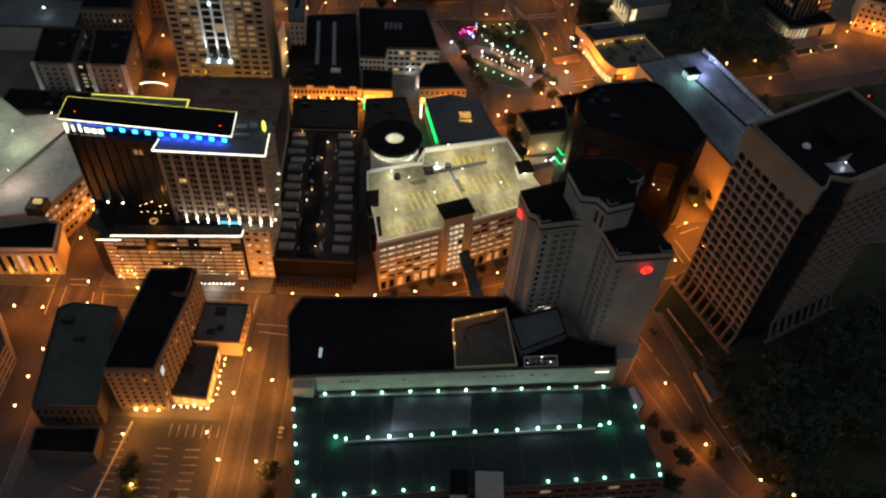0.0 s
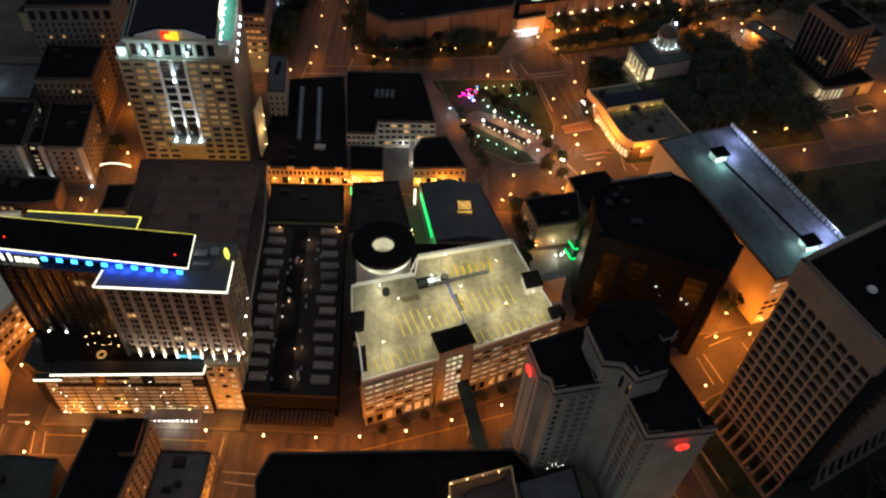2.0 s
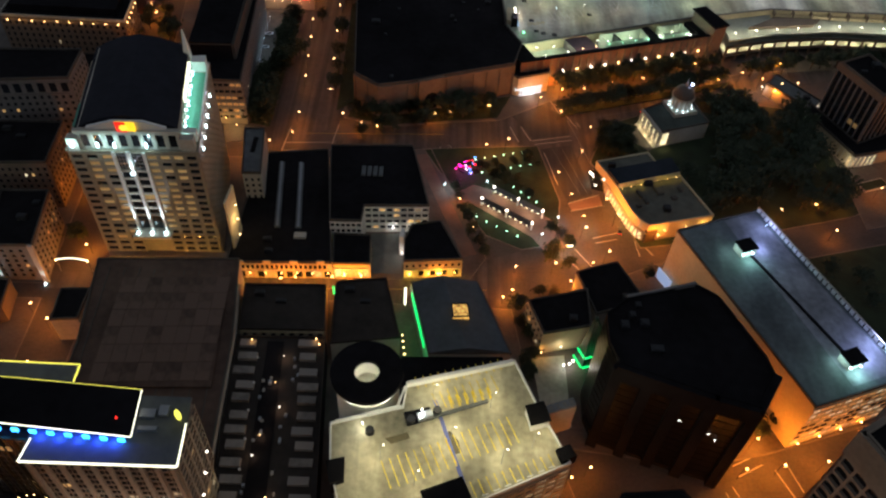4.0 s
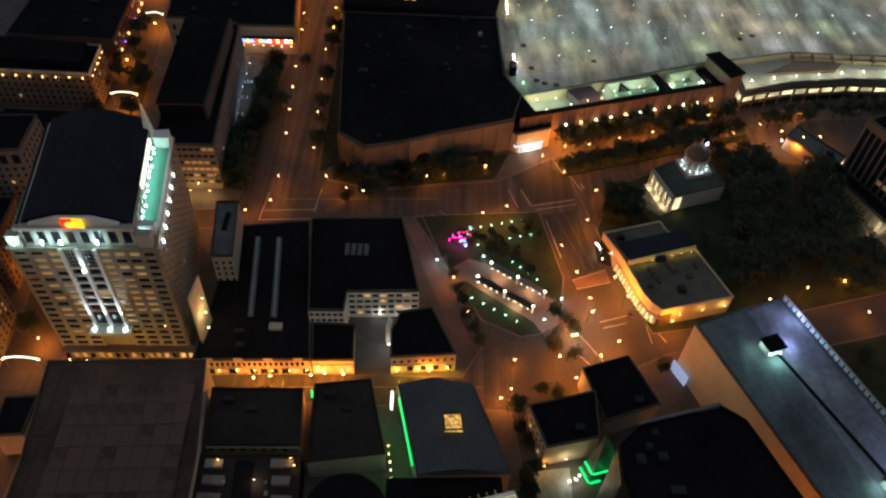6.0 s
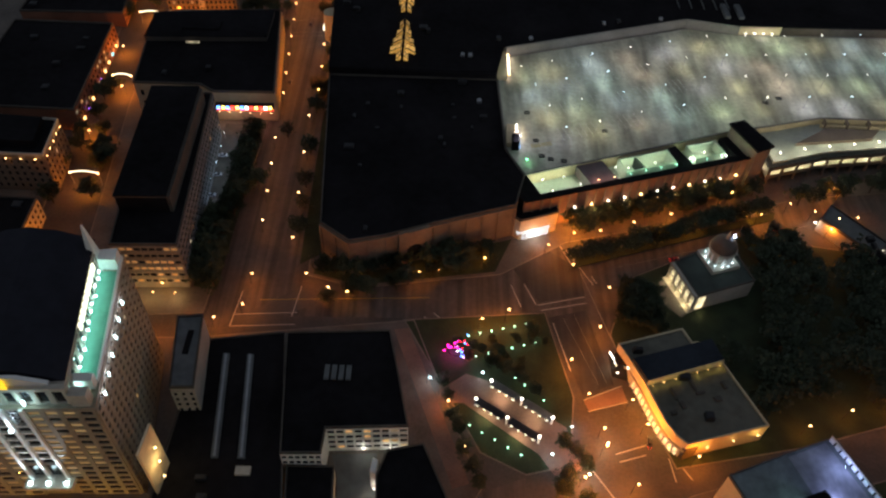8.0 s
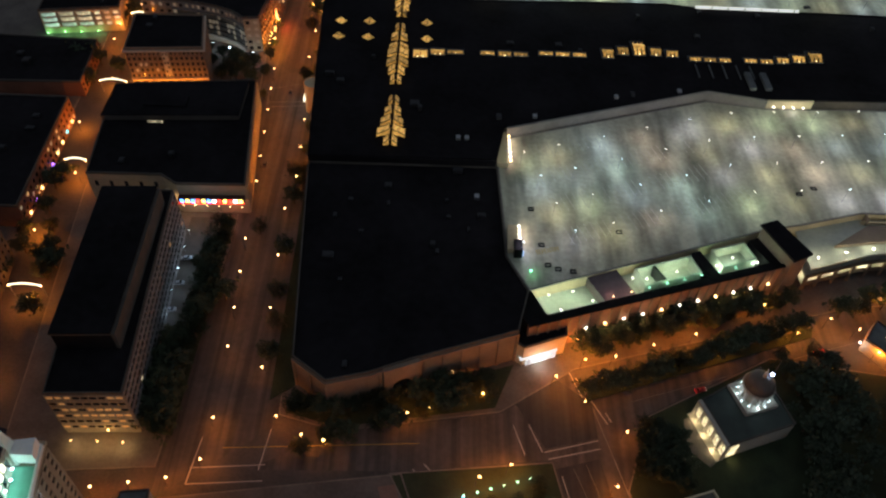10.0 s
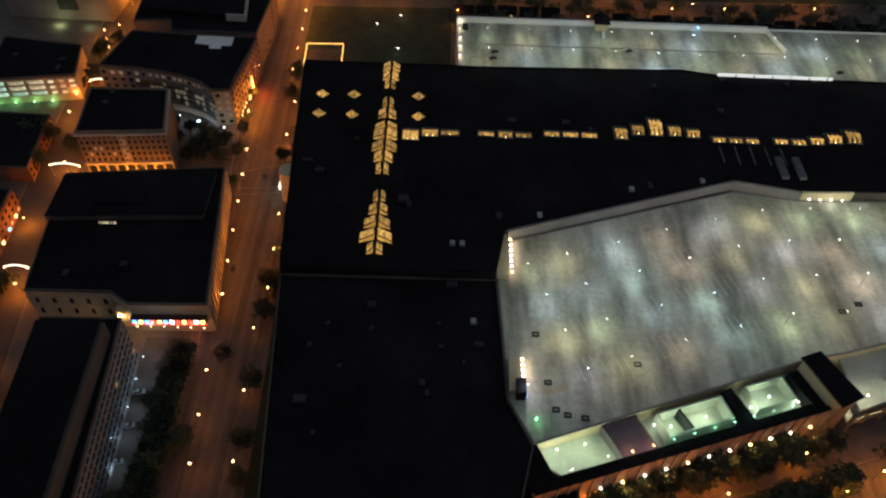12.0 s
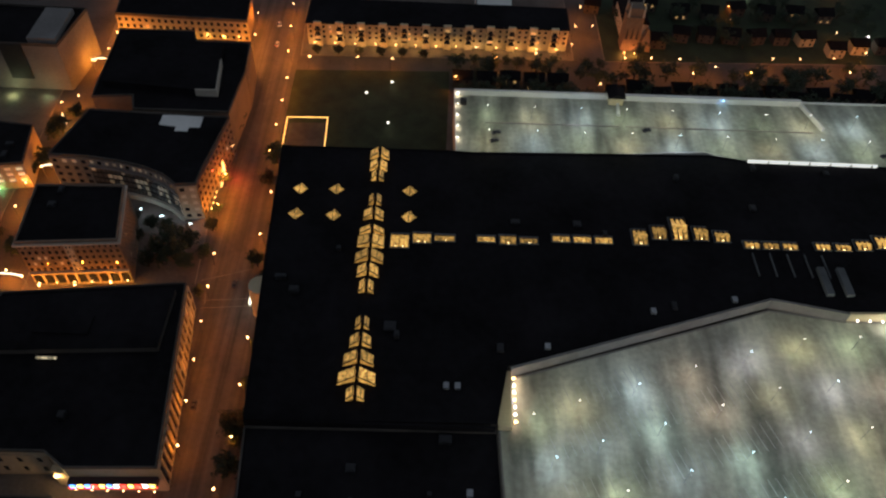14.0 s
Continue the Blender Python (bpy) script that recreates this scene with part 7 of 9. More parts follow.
# ---- dark office tower with a lit colonnade, far east ----
def east_tower():
    stone = surface("dark_brown_stone", (0.12, 0.09, 0.065), 0.8)
    poly = ccw([(221, 435), (237.5, 443), (226.5, 470), (209.5, 461.5)])
    b = building("office_tower", "dark brown office tower with pale vertical fins", poly, 37, ROOF, BLACKGL, parapet=1.0, cap=stone, units=3, seed=5)
    for p, q, n in (((209.5, 461.5), (221, 435), 8), ((221, 435), (237.5, 443), 5)):
        p, q = Vector(p), Vector(q)
        d = (q - p) / n
        nr = Vector((d.y, -d.x)).normalized()
        ang = math.atan2(d.y, d.x)
        for k in range(n + 1):
            c = p + d * k + nr * 0.4
            part("fin", Shape().obox(c.x, c.y, ang, 0.5, 0.8, 9, 33.5), GREYST, b, "pale vertical fin")
        for k in range(n):
            for m in range(7):
                c = p + d * (k + 0.5) + nr * 0.1
                part("window", Shape().obox(c.x, c.y, ang, d.length - 0.9, 0.2, 10 + m * 3.35, 12.4 + m * 3.35), LIT_DIM if (k, m) in ((5, 1), (6, 1)) else GLASS, b)
        c = (p + q) / 2 + nr * 0.45
        part("crown_band", Shape().obox(c.x, c.y, ang, (q - p).length + 1.6, 0.9, 33.5, 37.4), stone, b)
    # stepped stair wing
    wing = ccw([(237.5, 443), (247, 447), (242, 460), (232, 456)])
    part("stair_wing", Shape().prism(wing, 0, 29), TAN, b)
    part("wing_roof", Shape().prism(offset(wing, -0.3), 29, 29.8), ROOF, b)
    for k in range(6):
        part("wing_band", Shape().obox(242.2, 444.7, 0.4, 10.0, 0.3, 5 + k * 4, 6.4 + k * 4), DARKM, b)
    pod = building("podium_hall", "low podium hall with a bright colonnaded corner", [(202, 459), (216, 424), (229, 427.5), (248, 434), (244, 446), (221, 434), (207, 466)], 8, ROOF, TAN)
    facade(pod, (211, 439), (216, 424), 0.5, 7.2, 5, 1, 0.78, 0.95, 1.0, STONE, mats=(LIT_G, LIT_G, LIT_P), depth=0.8)
    facade(pod, (216, 424), (229, 427.5), 0.5, 7.2, 5, 1, 0.78, 0.95, 1.0, STONE, mats=(LIT_W, LIT_G, LIT_P), depth=0.8)
    facade(pod, (202, 459), (204.4, 453), 0.5, 7.2, 2, 1, 0.8, 0.95, 1.0, STONE, mats=(LIT_G, LIT_G, LIT_P), depth=0.5)
    part("door_recess", Shape().obox(239, 430.6, 0.32, 2.4, 0.3, 0, 6), DARKM, pod)
    shine("light", pod, (212, 422, 4), 900, (1.0, 0.85, 0.5), 0.5)
    shine("light", pod, (242, 429, 4), 500, AMBER, 0.4)
    for x, y, w in ((224, 411, 15), (241, 418, 11)):
        tagged(solid("terrace_bed", Shape().obox(x, y, 0.36, w, 6, 0.1, 1.1), STONE), "raised planting bed with pale stone walls", "planter", "planters")
        tagged(solid("bed_soil", Shape().obox(x, y, 0.36, w - 0.9, 5.1, 1.1, 1.16), GRASS), "dark planting inside a raised bed", "planting", kind="structure")


east_tower()
ant = building("low_hall", "low pale building with a flat grey roof", [(188, 484), (196, 494), (214, 470), (206, 462)], 7, ROOF_G, STONE, units=2)
wall_lamp(ant, 186.5, 484, 5, BULB_W, 600, WHITE, 0.4)
wall_lamp(ant, 214.5, 468, 5, BULB_W, 600, WHITE, 0.4)
b = building("apartment_block", "apartment block with a lit yellow front", [(262, 440), (290, 428), (300, 452), (272, 466)], 22, ROOF, CREAM)
facade(b, (262, 440), (290, 428), 2, 20, 9, 5, 0.5, 0.5, 0.35, CREAM, depth=0.4)
for x, y in ((258, 438), (270, 431), (282, 426), (252, 428)):
    street_lamp(x, y, 6.0, "orange", 3000)


# ---- shopping mall ----
def mall():
    south = ccw([(-37, 459), (-24, 449), (-9, 453), (11, 461), (46, 473.5), (51, 493), (43, 511), (41, 565), (-45, 564)])
    b = building("department_store", "wide department store with a black roof and a pale front", south, 19, ROOF, BROWN, parapet=0.9, cap=ROOF_B, units=6, seed=2)
    for p, q in (((-37, 459), (-24, 449)), ((-24, 449), (-9, 453)), ((-9, 453), (-1, 456.2)), ((6, 459), (11, 461)), ((11, 461), (46, 473.5))):
        p, q = Vector(p), Vector(q)
        n = max(2, int((q - p).length / 7))
        d = (q - p) / n
        nr = Vector((d.y, -d.x)).normalized()
        for k in range(n + 1):
            c = p + d * k + nr * 0.25
            part("pilaster", Shape().obox(c.x, c.y, math.atan2(d.y, d.x), 1.0, 0.7, 0, 17.5), BROWN, b)
        c = (p + q) / 2 + nr * 0.5
        part("cornice", Shape().obox(c.x, c.y, math.atan2(d.y, d.x), (q - p).length, 1.0, 17.5, 18.6), BROWN, b)
    # the arched entrance bay
    ang = math.atan2(8, 20)
    e, nr = Vector((math.cos(ang), math.sin(ang))), Vector((math.sin(ang), -math.cos(ang)))
    c = Vector((2.4, 457.4)) + nr * 1.6
    bay = Shape()
    n = 16
    pts = [(-7, 0), (-3.6, 0)] + [(-3.6 * math.cos(math.pi * k / n), 7.5 + 3.6 * math.sin(math.pi * k / n)) for k in range(n + 1)] + [(3.6, 0), (7, 0), (7, 19.4), (-7, 19.4)]
    for dd in (0.0, 2.6):
        bay.v += [(c.x + e.x * u - nr.x * dd, c.y + e.y * u - nr.y * dd, z) for u, z in pts]
    m = len(pts)
    bay.f += [tuple(range(m)), tuple(reversed(range(m, 2 * m)))] + [(i, m + i, m + (i + 1) % m, (i + 1) % m) for i in range(m)]
    part("entrance_bay", bay, BROWN, b, "stone bay with a tall arch")
    part("arch_glass", Shape().obox(c.x - nr.x * 1.2, c.y - nr.y * 1.2, ang, 7.2, 0.2, 0, 11.1), GLASS, b)
    rng = random.Random(6)
    for k in range(4):
        wall_lamp(b, -20 + k * 14, 449.0 + k * 5.3, 3.2, BULB_O, 60, AMBER, 0.22)
    for k in range(9):
        x, y = rng.uniform(-30, 30), rng.uniform(480, 555)
        part("roof_vent", Shape().box(x, y, 19, x + rng.uniform(0.8, 2), y + rng.uniform(0.8, 3), 20), DARKM, b)

    # glass corner entrance
    g = building("mall_entrance", "low mall entrance with a glowing white canopy", [(46, 473.5), (49, 471), (66, 477.5), (66, 483), (50, 492)], 12, ROOF, CREAM)
    part("white_canopy", Shape().prism(ccw([(48, 470), (63, 475.5), (62, 479), (47.5, 474)]), 4.2, 4.9), glow("canopy_glow", (0.85, 0.95, 1.0), 0.8), g, "glowing white canopy")
    part("lit_glazing", Shape().prism(ccw([(50.4, 470.6), (62.5, 475.2), (62.4, 475.6), (50.3, 471)]), 0.4, 4.2), glow("entrance_glow", (0.75, 0.9, 1.0), 0.8, 0, 0.4), g, "lit glass front")
    shine("light", g, (56, 471, 3.6), 1300, WHITE, 0.6)

    main = ccw([(-45, 565), (40.5, 566.5), (45, 589.5), (150, 625.5), (179, 619.5), (300, 624), (300, 704), (160, 705), (143, 708), (34, 703.5), (22, 704), (-53, 703), (-50, 642)])
    r = building("shopping_mall", "shopping mall with a vast black roof and glowing skylights", main, 22.8, ROOF, ROOF_B, parapet=0.4, cap=ROOF, units=16, seed=9)
    part("roof_wall", Shape().prism(ccw([(46, 589), (150, 624.7), (150, 623.8), (46.4, 588)]), 18, 23.4), GREYST, r, "long grey roof wall")
    part("roof_wall", Shape().prism(ccw([(150, 624.6), (179, 619), (179, 618), (150, 623.6)]), 18, 23.4), GREYST, r)
    part("sign_wall", Shape().prism(ccw([(179, 619.4), (203, 620.5), (203, 619.4), (179, 618.4)]), 18, 23), CREAM, r)
    for k in range(4):
        part("sign_lamp", Shape().ball(183 + k * 5, 617.6, 20, 0.4), BULB_W, r)
    shine("light", r, (192, 615, 20.5), 500, WHITE, 0.4)
    part("white_strip", Shape().box(160, 703.4, 23.4, 220, 704.2, 24.8), glow("strip_glow", (1.0, 1.0, 0.92), 0.8), r, "long white lit strip")
    for k in range(6):
        part("strip_gap", Shape().box(169 + k * 9.6, 703.2, 23.3, 169.6 + k * 9.6, 703.38, 24.9), DARKM, r)
    for x in (174, 182):
        part("roof_duct", Shape().box(x - 1.5, 627, 22.8, x + 1.5, 641, 24.4), ROOF_G, r)
    for x, y in ((23, 580), (27, 580), (31, 541), (102, 616), (60, 598), (135, 623)):
        part("roof_unit", Shape().box(x - 1, y - 1, 22.8, x + 1, y + 1.4, 24), STEEL, r)
    part("roof_wall", Shape().box(-45, 564.6, 19.2, 40, 565.4, 22.9), ROOF, r)
    for k in range(5):
        part("fin", Shape().box(148 + k * 7.2, 636, 22.8, 148.4 + k * 7.2, 648, 23.6), ROOF_G, r)

    # skylights along the two arcades
    def light_box(x, y, w, d, h, pitch=True):
        s = Shape()
        z = 22.9
        if pitch:
            s.v += [(x - w / 2, y - d / 2, z), (x + w / 2, y - d / 2, z), (x + w / 2, y + d / 2, z), (x - w / 2, y + d / 2, z), (x - w / 2, y, z + h), (x + w / 2, y, z + h)]
            s.f += [(0, 1, 5, 4), (2, 3, 4, 5), (0, 4, 3), (1, 2, 5)]
        else:
            s.prism([(x - w / 2, y - d / 2), (x + w / 2, y - d / 2), (x + w / 2, y + d / 2), (x - w / 2, y + d / 2)], z, z + h)
        o = part("skylight", s, LIT_SKY, r, "amber-lit glass skylight")
        for du in ((-0.22, 0.18) if w > 7 and d > 4 else (0.02,)):
            part("inner_lamp", Shape().ball(x + du * w, y - d * 0.42, z + 0.5, 0.3, 6, 4), SPOT_Y, o)
        fr = Shape().ring([(x - w / 2 - 0.5, y - d / 2 - 0.3), (x + w / 2 + 0.5, y - d / 2 - 0.3), (x + w / 2 + 0.5, y + d / 2 + 0.9), (x - w / 2 - 0.5, y + d / 2 + 0.9)],
                          [(x - w / 2, y - d / 2), (x + w / 2, y - d / 2), (x + w / 2, y + d / 2), (x - w / 2, y + d / 2)], 22.8, 23.4)
        part("kerb_frame", fr, ROOF_G, o)
        bars = Shape()
        nb = max(2, int(w / 1.7))
        for k in range(nb + 1):
            u = x - w / 2 + w * k / nb
            bars.box(u - 0.09, y - d / 2 - 0.1, z, u + 0.09, y + d / 2 + 0.1, z + 0.35 + h * 0.6)
        bars.box(x - w / 2 - 0.15, y - d / 2 - 0.15, z, x + w / 2 + 0.15, y - d / 2 + 0.15, z + 0.35)
        part("glazing_grid", bars, DARKM, o)
        return o

    def chevron(y, half, d, lean):
        """A pair of leaning panes on either side of the ridge."""
        for s in (-1, 1):
            sh = Shape()
            x0, x1 = -8.4 + s * 0.7, -8.4 + s * half
            sh.v += [(x0, y, 26.0), (x1, y - lean, 24.2), (x1, y - lean + d, 24.2), (x0, y + d, 26.0), (x0, y, 22.9), (x1, y - lean, 22.9), (x1, y - lean + d, 22.9), (x0, y + d, 22.9)]
            sh.f += [(0, 1, 2, 3), (4, 7, 6, 5), (0, 4, 5, 1), (1, 5, 6, 2), (2, 6, 7, 3), (3, 7, 4, 0)]
            pane = part("skylight", sh, LIT_SKY, r, "amber-lit leaning skylight pane")
            bars = Shape()
            for i, j in ((0, 1), (1, 2), (2, 3), (3, 0)):
                bars.tube(sh.v[i], sh.v[j], 0.22, n=4)
            m0, m1 = (Vector(sh.v[0]) + Vector(sh.v[1])) / 2, (Vector(sh.v[2]) + Vector(sh.v[3])) / 2
            bars.tube(m0, m1, 0.13, n=4)
            part("glazing_grid", bars, DARKM, pane)
    for y, half, d, lean in ((573.5, 3.2, 4.2, 0.5), (581, 6.6, 4.4, 1.8), (588.5, 5.4, 4.2, 1.5), (596, 3.9, 4.2, 1.0), (603.5, 2.6, 4.2, 0.5),
                             (620.5, 2.8, 4.8, 0.4), (629, 4.2, 4.4, 1.2), (636.5, 5.6, 4.4, 1.6), (643.6, 5.4, 5.0, 0.2), (651, 5.0, 2.8, 1.0),
                             (659.5, 4.2, 4.4, 1.0), (667.6, 2.6, 4.6, 0.4), (682.5, 2.6, 4.4, 0.3), (689.5, 3.8, 4.4, 1.0), (697, 4.2, 4.6, 1.0)):
        chevron(y, half, d, lean)
    for x, y, w, d, h in ((3.2, 647.5, 7.6, 7, 1.8), (12.2, 649.5, 7.6, 5, 1.6), (21.5, 649.8, 8.4, 3, 1.2), (38.5, 650.2, 7.5, 2.8, 1.2), (47.5, 650.2, 6.8, 4.4, 1.5), (56, 650.2, 7.5, 2.8, 1.2),
                          (69.5, 652, 7.4, 3.2, 1.2), (78.3, 652, 7.4, 3.2, 1.2), (87.2, 652, 7.4, 3.2, 1.2), (102.5, 654.5, 6, 8, 2.2), (111, 657.5, 6, 7, 2.2), (119.8, 660, 6.4, 12, 2.6), (128.6, 657.8, 6, 7, 2.2), (137.3, 656.5, 6.4, 5.5, 2.0),
                          (149, 652.5, 6.4, 3.4, 1.2), (157, 652.5, 6.8, 3.4, 1.2), (165, 652.5, 6.4, 3.4, 1.2), (179, 653, 6.4, 3.4, 1.2), (187.5, 653, 6.8, 3.4, 1.2), (196.5, 654.5, 6.6, 5, 1.6), (205.5, 656.5, 6.8, 6.5, 2.0), (215, 658.5, 7, 9, 2.4)):
        light_box(x, y, w - 0.3, d, h, True)
    for x, y in ((-41, 676), (-25.5, 676.5), (6, 677), (-41, 661), (-25.3, 661), (6.3, 661.5)):
        s = Shape()
        s.v += [(x - 3.4, y, 22.9), (x, y - 3.4, 22.9), (x + 3.4, y, 22.9), (x, y + 3.4, 22.9), (x, y, 25.6)]
        s.f += [(0, 1, 4), (1, 2, 4), (2, 3, 4), (3, 0, 4)]
        o = part("skylight", s, LIT_SKY, r, "amber-lit pyramid skylight")
        bars = Shape()
        for p in s.v[:4]:
            bars.tube(p, (x, y, 25.65), 0.16, n=4)
        part("glazing_grid", bars, DARKM, o)
    # avenue front of the mall
    part("corner_turret", Shape().cyl(-51, 627, 0, 17, 5, 4.6, 12), CREAM, r)
    part("avenue_sign", Shape().box(-56.4, 625, 6, -55.8, 631, 8), NEON_W, r, "white glowing sign")
    shine("light", r, (-58, 628, 6), 400, WHITE, 0.3)


mall()


# ---- the mall's parking deck and its ramps ----
def mall_deck():
    poly = ccw([(43.5, 511), (51.5, 494.5), (158, 533), (172, 536), (203, 545), (320, 546), (320, 622.5), (179, 618.3), (150, 622.5), (47.5, 587.5), (41.5, 567)])
    b = building("parking_deck", "huge pale parking deck lit by rows of lamp posts", poly, 18, DECK_S, CREAM, parapet=0.4, cap=GREYST)
    part("lift_lobby", Shape().prism(ccw([(40.5, 588.5), (46.5, 589), (46, 566.5), (41.2, 566.5)]), 18, 20.6), CREAM, b, "pale lift lobby")
    for k in range(7):
        wall_lamp(b, 47.2, 568.5 + 2.9 * k, 20.6, BULB_W if k % 3 else BULB_O, 240, (1.0, 0.72, 0.55), 0.5)
    part("blue_panel", Shape().box(46.1, 576, 18.6, 46.4, 578, 20.4), glow("blue_panel", (0.15, 0.35, 1.0), 1.2), b)
    part("second_lobby", Shape().prism(ccw([(43.6, 514), (48, 514), (48.5, 528), (44.2, 528)]), 18, 20.4), CREAM, b)
    part("lobby_roof", Shape().box(46, 511.4, 18, 49.5, 517.4, 23.2), ROOF, b)
    part("blue_panel", Shape().box(49.6, 512, 18.4, 49.9, 515.5, 21), glow("pale_blue_panel", (0.35, 0.6, 1.0), 1.4), b)
    for k in range(5):
        wall_lamp(b, 48.8, 517.5 + 2.4 * k, 20.6, BULB_W, 220, (1.0, 0.72, 0.5), 0.45)
    part("green_lamp", Shape().ball(52.5, 503, 20.2, 0.5), glow("green_lamp_glow", (0.2, 1.0, 0.4), 8), b)
    shine("light", b, (53.5, 503, 21), 160, (0.3, 1.0, 0.4), 0.3)
    # strip of ramps between deck and street wall
    e = Vector((0.951, 0.309))
    f = Vector((-0.309, 0.951))
    o = Vector((52.0, 477.5))

    def at(s, t):
        p = o + e * s + f * t
        return (p.x, p.y)
    part("ramp_base", Shape().prism([at(0, 0), at(117, 0), at(113, 21), at(-2, 17)], 0, 11.5), BROWN, b)
    pale = surface("pale_ramp_floor", (0.42, 0.44, 0.36), 0.8, vary=0.25)
    part("ramp_floor", Shape().prism([at(0.5, 0.6), at(116, 0.6), at(112, 20.6), at(-1.5, 16.8)], 11.5, 11.7), pale, b, "pale ramp floor")
    for s0, s1 in ((-2, 7.5), (80, 84.5), (108, 116)):
        part("dark_roof", Shape().prism([at(s0, 0.8), at(s1, 0.8), at(s1 - 2, 17.5), at(s0 - 2, 17)], 11.7, 17.6), ROOF, b, "black roof over the ramps")
    # pinkish light on this roof is put into its colour
    part("pink_roof", Shape().prism([at(32.5, 3.8), at(46, 3.8), at(44, 17.5), at(30.5, 17)], 11.7, 16.8), surface("pink_light_tint", (0.15, 0.12, 0.12), 0.8), b, "flat roof over the ramps, tinted with pink light")
    part("street_wall", Shape().prism([at(-2, -0.6), at(117, -0.6), at(117, 0.6), at(-2, 0.6)], 0, 18.2), surface("worn_red_brick", (0.20, 0.115, 0.08), 0.85, grain=1.2, stain=0.08, vary=0.4), b, "red brick street wall")
    part("wall_cap", Shape().prism([at(-2, -0.9), at(117, -0.9), at(117, 0.9), at(-2, 0.9)], 18.2, 18.7), ROOF, b)
    part("roof_strip", Shape().prism([at(7, 0.9), at(108, 0.9), at(108, 3.6), at(7, 3.6)], 15.0, 17.4), ROOF, b)
    for s0, s1, t0, t1, z in ((51, 77, 6, 15.5, 16.2), (88, 104, 7, 17, 15.2)):
        ring = [at(s0, t0), at(s1, t0), at(s1, t1), at(s0, t1)]
        part("well_wall", Shape().ring(ring, offset(ring, 0.5), 11.7, z + 2), pale, b, "pale well wall")
    part("well_divide", Shape().prism([at(61, 6.5), at(61.8, 6.5), at(60.2, 15), at(59.4, 15)], 11.7, 17.4), DARKM, b)
    for s, t, z, w in ((12, 13, 16, 800), (22, 12, 16, 800), (28, 6, 15.5, 350), (14, 5, 15.5, 350), (54, 10, 16, 900), (68, 10, 16, 1000), (86, 9, 15.5, 500), (95, 11, 15.5, 800), (104, 6, 15.5, 500), (48.5, 12, 16, 300)):
        p = at(s, t)
        part("ramp_lamp", Shape().ball(p[0], p[1], z + 0.8, 0.34), BULB_W, b)
        shine("light", b, (p[0], p[1], z), w * 1.5, GREENISH, 0.3)
    for k in range(9):
        p = at(36 + k * 8, 4.6)
        part("ramp_lamp", Shape().ball(p[0], p[1], 18.2, 0.3), BULB_G if k > 1 else BULB_O, b)
        shine("light", b, (p[0], p[1] + 0.6, 18.6), 230, (0.45, 1.0, 0.6) if k > 1 else (1.0, 0.45, 0.4), 0.2)
    # stair tower
    hut = ccw([(151, 529), (159, 532), (168.5, 513), (159.5, 508.5)])
    part("stair_tower", Shape().prism(offset(hut, 0.8), 0, 24.2), BROWN, b)
    part("tower_roof", Shape().prism(hut, 24.2, 25.2), ROOF, b, "black flat roof")
    # curved open storeys east of the stair tower
    for z in (3.5, 8.5, 13.5):
        part("open_floor", Shape().prism(ccw([(172, 514), (200, 523.5), (235, 529), (320, 530), (320, 546), (203, 545), (172, 536)]), z, z + 0.8), pale, b, "pale open floor")
    for z in (4.3, 9.3):
        part("spandrel_wall", Shape().ring(ccw([(171, 513), (200, 522.5), (235, 528), (320, 529), (320, 530), (235, 529), (200, 523.4), (171.4, 514)]), offset(ccw([(171, 513), (200, 522.5), (235, 528), (320, 529), (320, 530), (235, 529), (200, 523.4), (171.4, 514)]), 0.1), z, z + 1.3), BROWN, b)
    for k in range(20):
        t = k / 19
        x = 172 + 148 * t
        y = 513.6 + 16 * min(1, t * 2.2) ** 0.7
        part("open_pier", Shape().box(x - 0.5, y - 0.5, 0, x + 0.5, y + 0.5, 9.3), BROWN, b)
    for k in range(11):
        x = 176 + k * 13
        y = 519 + 13 * min(1, k / 5) ** 0.8
        part("ramp_lamp", Shape().ball(x, y, 16.5, 0.38), BULB_W, b)
        shine("light", b, (x, y, 17.2), 1100, (1.0, 0.94, 0.66), 0.3)
        shine("light", b, (x, y + 1, 7.0), 1000, (1.0, 0.85, 0.55), 0.3)
    part("inner_ramp", Shape().prism(ccw([(186, 527), (226, 533), (232, 540), (205, 540)]), 14.3, 15.8), BROWN, b)
    for r in range(2):
        part("deck_frame", Shape().prism(ccw([(203, 545.6 - r * 3), (320, 546 - r * 3), (320, 545.2 - r * 3), (203, 544.8 - r * 3)]), 14.3, 17.5 - r * 1.5), CREAM, b)
    for k in range(11):
        x = 205 + 11.2 * k
        part("deck_post", Shape().box(x - 0.4, 541.2, 13.8, x + 0.4, 546.1, 17.9), BROWN, b)
    # wall lights along the street wall
    for k in range(13):
        p = at(6 + k * 8.4, -1.6)
        wall_lamp(b, p[0], p[1], 10.0, BULB_W if k % 3 else BULB_O, 0, None, 0.5)
        p = at(6 + k * 8.4, -4.0)
        shine("light", b, (p[0], p[1], 9.0), 640, (1.0, 0.53, 0.20), 0.3)
    for k in range(26):
        p = at(2 + k * 4.4, -0.9)
        part("wall_pier", Shape().obox(p[0], p[1], 0.314, 0.9, 0.5, 0, 17.6), BROWN, b)


